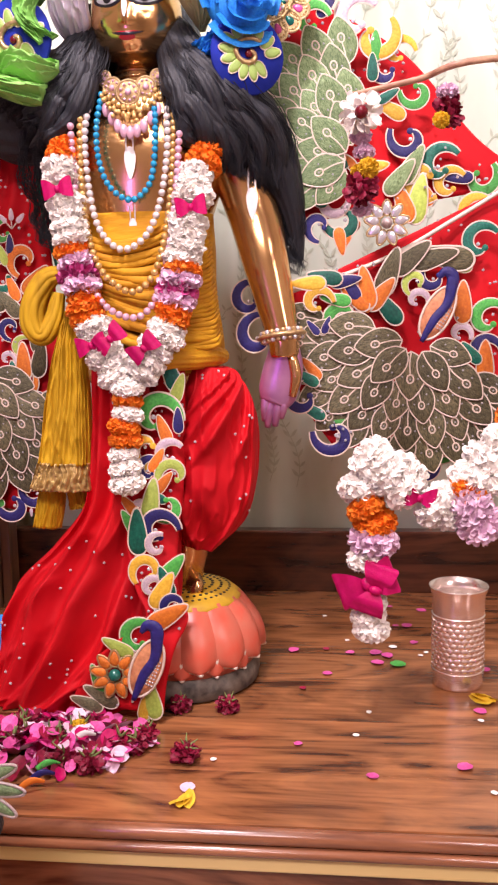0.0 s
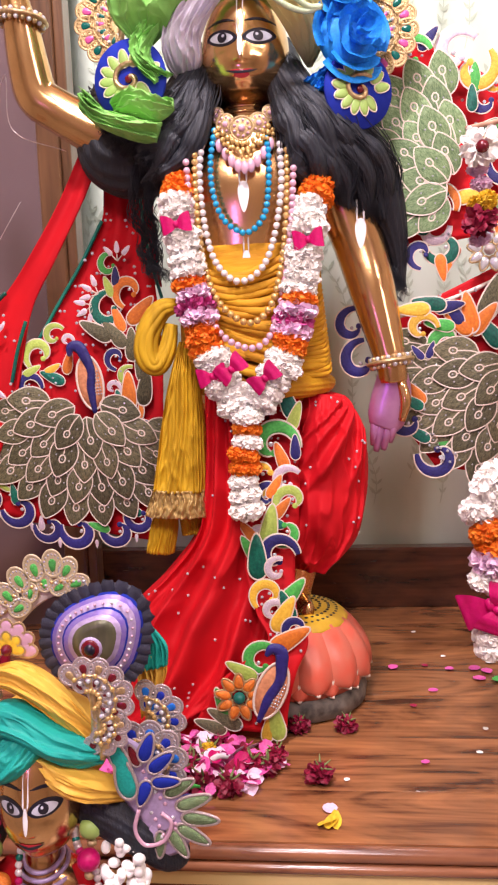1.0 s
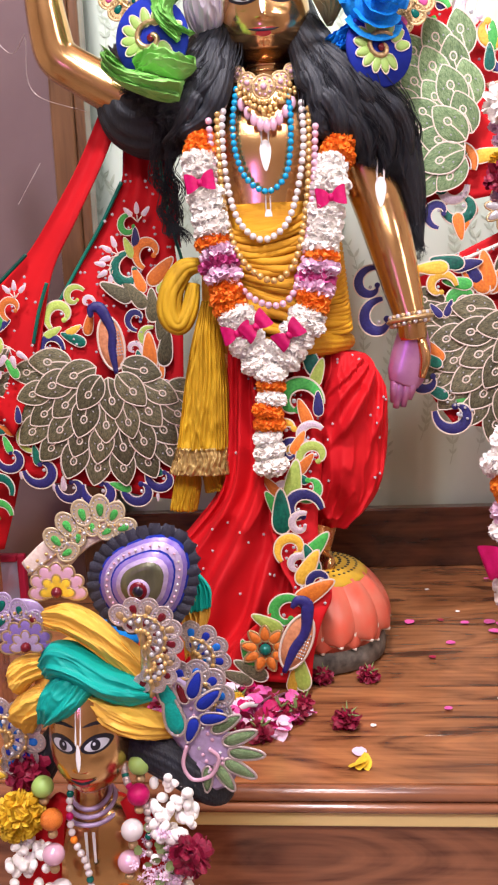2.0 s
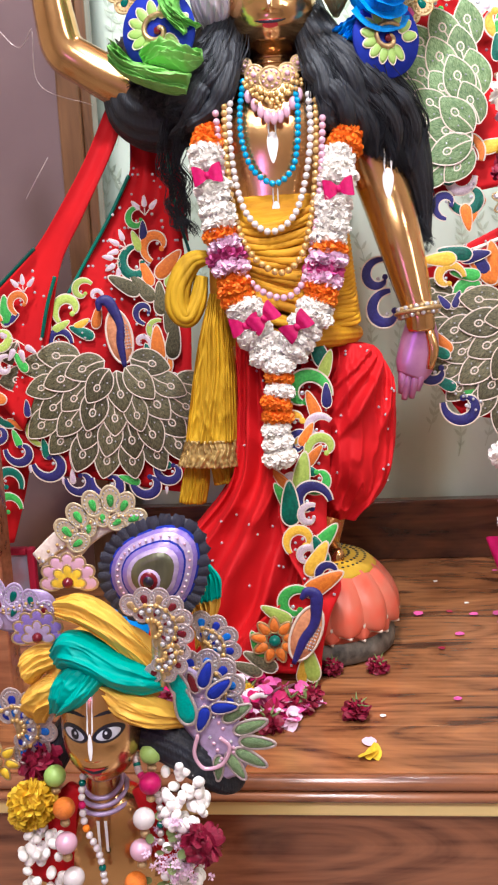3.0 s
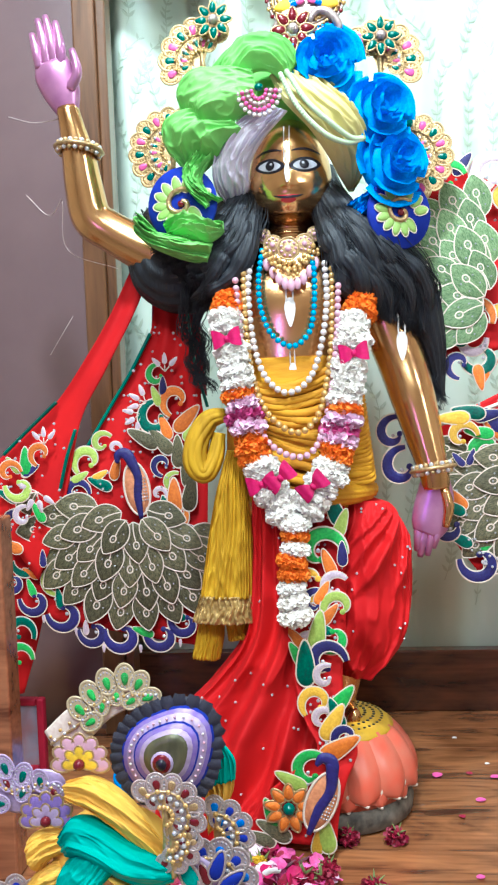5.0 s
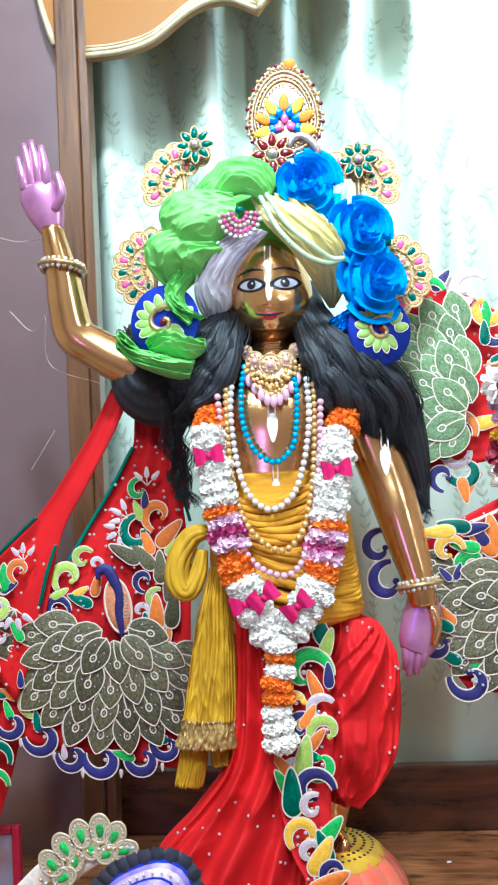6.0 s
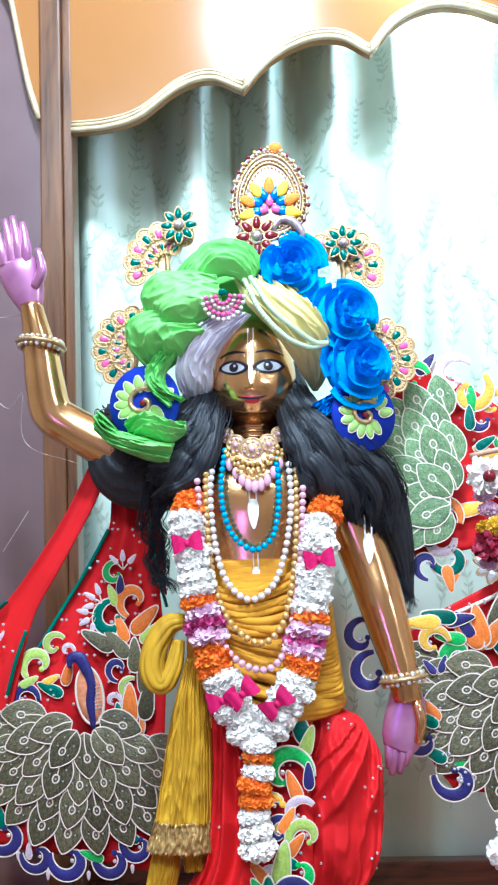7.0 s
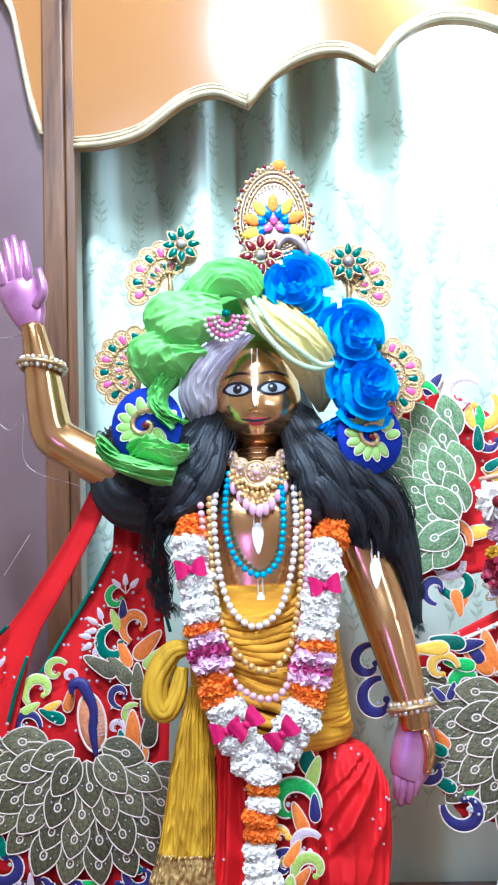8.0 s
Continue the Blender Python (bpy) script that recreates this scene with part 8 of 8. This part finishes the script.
for at, ang, ln in (((-0.080, -0.547, 0.161), -60, 0.026), ((-0.069, -0.547, 0.149), -70, 0.028), ((-0.064, -0.547, 0.135), -95, 0.028), ((-0.070, -0.547, 0.122), -120, 0.028), ((-0.082, -0.547, 0.115), -150, 0.026), ((-0.096, -0.547, 0.113), 175, 0.022)):
    flat_drop("felt_leaf", at, ang, ln, "e_sage", 0.42, "pale green felt leaf")
for k in range(30):
    p = Vector(body[int(k * 20 / 30)]) + Vector((0.006 * (-1) ** k, -0.004, 0.004 * (-1) ** k))
    place("bead", BEADS["pearl_pink" if k % 3 else "gem"], leafspray, Matrix.Translation(L0 + p) @ Matrix.Diagonal((0.0017, 0.0014, 0.0017, 1)))
bm = bmesh.new()
tube(bm, [Vector(p) - L0 + Vector((0, -0.006, 0)) for p in [(-0.112, -0.545, 0.144), (-0.116, -0.545, 0.125), (-0.108, -0.545, 0.112), (-0.092, -0.545, 0.116), (-0.085, -0.545, 0.132), (-0.093, -0.545, 0.141)]], [0.0018] * 6, 40, 8)
part("scroll", bm, "pearl_pink", leafspray, "pink beaded scroll")

hairp = thing("small_wig", "black hair falling beside the small statue's face", "hair", (0, 0, 0))
for pts, rad in (([(-0.182, -0.520, 0.138), (-0.149, -0.530, 0.132), (-0.114, -0.530, 0.113), (-0.091, -0.525, 0.089), (-0.084, -0.520, 0.078)], [0.014, 0.020, 0.022, 0.017, 0.006]),
                 ([(-0.234, -0.520, 0.138), (-0.247, -0.520, 0.115), (-0.254, -0.520, 0.087)], [0.012, 0.014, 0.006])):
    bm = bmesh.new()
    tube(bm, pts, rad, 40, 80, pleat=0.03, folds=19, twist=3)
    part("lock", bm, "hair", hairp)

bigbeads = thing("ball_necklace", "necklace of large coloured silk balls and gold beads", "necklace", (0, 0, 0))
BALLS = {}
for key in ("fl_magenta", "e_green", "e_orange", "pearl_pink", "pearl_white", "gold"):
    b2 = bmesh.new()
    ball(b2, (0, 0, 0), 1.0, 24, 16)
    BALLS[key] = finish("silk_ball", b2, "light_green" if key == "e_green" else key)
for p, key in (((-0.223, -0.540, 0.125), "fl_magenta"), ((-0.241, -0.555, 0.107), "e_green"), ((-0.232, -0.565, 0.082), "e_orange"), ((-0.231, -0.570, 0.052), "pearl_pink"), ((-0.227, -0.570, 0.018), "pearl_white"),
               ((-0.156, -0.545, 0.123), "e_green"), ((-0.155, -0.560, 0.103), "fl_magenta"), ((-0.161, -0.567, 0.074), "pearl_white"), ((-0.165, -0.570, 0.046), "pearl_pink"), ((-0.172, -0.570, 0.014), "e_orange")):
    place("silk_ball", BALLS[key], bigbeads, Matrix.Translation(p) @ Matrix.Diagonal((0.0098, 0.0098, 0.0094, 1)))
    place("gold_bead", BALLS["gold"], bigbeads, Matrix.Translation(Vector(p) + Vector((0, 0, -0.0135))) @ Matrix.Diagonal((0.0044, 0.0044, 0.004, 1)))
for pts, key, r_ in (([(-0.216, -0.545, 0.113), (-0.218, -0.555, 0.092), (-0.216, -0.560, 0.063), (-0.205, -0.562, 0.037), (-0.202, -0.562, 0.010)], "pearl_white", 0.0034),
                     ([(-0.170, -0.545, 0.122), (-0.165, -0.553, 0.108), (-0.149, -0.560, 0.091), (-0.148, -0.565, 0.051)], "silver", 0.0034)):
    pp = spline(pts, 17)
    for k, p in enumerate(pp):
        place("bead", BEADS[(key, "green_gem", "fl_magenta", "fl_orange")[0 if k % 3 else (k // 3) % 4]], bigbeads, Matrix.Translation(Vector(p)) @ Matrix.Diagonal((r_, r_, r_, 1)))
for k in range(3):
    bm = bmesh.new()
    c = Vector((-0.208, -0.520, 0.081)) - Vector((0, 0, 0.006 * k))
    ring = [c + Vector(((0.017 + 0.004 * k) * math.cos(a), (0.018 + 0.003 * k) * math.sin(a), 0.006 * math.sin(a))) for a in [2 * math.pi * i / 24 for i in range(25)]]
    tube(bm, ring, [0.0022] * 25, 60, 6, up=(0, 0, 1), cap=False, pleat=0.1, folds=3)
    part("neck_strand", bm, "mauve", bigbeads, "thin mauve bead strand")

buds = thing("bud_garland", "garland of white jasmine buds with yellow marigold on the small statue", "garland", (0, 0, 0))
bm = bmesh.new()
ball(bm, (0, 0, 0), (0.75, 0.75, 1.0), 10, 8)
BUD = finish("bud", bm, "fl_white")
r = random.Random(17)
for pts, n in (([(-0.135, -0.545, 0.114), (-0.127, -0.555, 0.093), (-0.123, -0.560, 0.064), (-0.128, -0.560, 0.027), (-0.137, -0.560, -0.006)], 90), ([(-0.252, -0.560, 0.057), (-0.260, -0.560, 0.029), (-0.258, -0.560, -0.009)], 40)):
    pp = spline(pts, 60)
    for k in range(n):
        p = Vector(pp[r.randrange(61)]) + Vector((r.uniform(-0.018, 0.018), r.uniform(-0.008, 0.008), 0))
        s = r.uniform(0.0048, 0.0068)
        place("bud", BUD, buds, Matrix.Translation(p) @ pose(0, 0, 0, r.uniform(-60, 60), r.uniform(-60, 60), 0) @ Matrix.Diagonal((s, s, s, 1)))
place("marigold", YELLOW[0], buds, facing((-0.262, -0.560, 0.083), 0, 0.0255))
place("marigold", YELLOW[0], buds, facing((-0.269, -0.560, 0.073), 60, 0.018))
for p, k in (((-0.260, -0.540, 0.105), 0), ((-0.109, -0.575, 0.056), 1), ((-0.257, -0.530, 0.113), 1)):
    place("rose_bloom", ROSE[k], buds, facing(p, 0, 0.016))

# sprig of tiny pale flowers and leaves in the bud garland
sprig = thing("flower_sprig", "sprig of tiny lilac-white flowers and green leaves on the small garland", "flowers", (-0.134, -0.570, 0.040))
TINY = blossom_mesh("tiny_flower", "fl_lilac", 14, 81, 0.7, 0.6, 0.4)
for k in range(60):
    p = Vector(sprig["home"]) + Vector((r.gauss(0, 0.013), r.uniform(-0.008, 0.008), r.gauss(-0.006, 0.017)))
    if k % 3:
        place("tiny_flower", TINY, sprig, facing(p, 40 * k, r.uniform(0.0024, 0.0036)))
    else:
        place("leaf", PETAL_G, sprig, facing(p, r.uniform(0, 360), r.uniform(0.004, 0.006), r.uniform(-40, 40)))

# slim brown post on the platform beside the cape
bm = bmesh.new()
p = Vector((-0.411, -0.200, 0.146))
box(bm, (p.x - 0.035, p.y - 0.02, 0.0015), (p.x + 0.006, p.y + 0.02, 0.45), 0.003)
solo("short_post", bm, "edge_wood", "red-brown wooden post standing on the platform", "post", smooth=False)

# small framed picture standing behind the post
picture = thing("framed_picture", "small dull-red framed picture standing on the platform", "picture", (-0.520, 0.11, 0.0015))
for lo, hi in (((-0.042, -0.008, 0.0), (-0.030, 0.008, 0.120)), ((0.030, -0.008, 0.0), (0.042, 0.008, 0.120)), ((-0.030, -0.008, 0.108), (0.030, 0.008, 0.120)), ((-0.030, -0.008, 0.0), (0.030, 0.008, 0.012))):
    part("frame_bar", box(bmesh.new(), lo, hi, 0.003), "maroon", picture, "dull red frame bar", False)
part("picture_field", box(bmesh.new(), (-0.030, -0.003, 0.012), (0.030, 0.003, 0.108), 0.0), mat("pale_blue_print", (0.20, 0.22, 0.28), 0.35, 0, (0.26, 0.10, 0.11), 22), picture, "pale blue printed field", False)
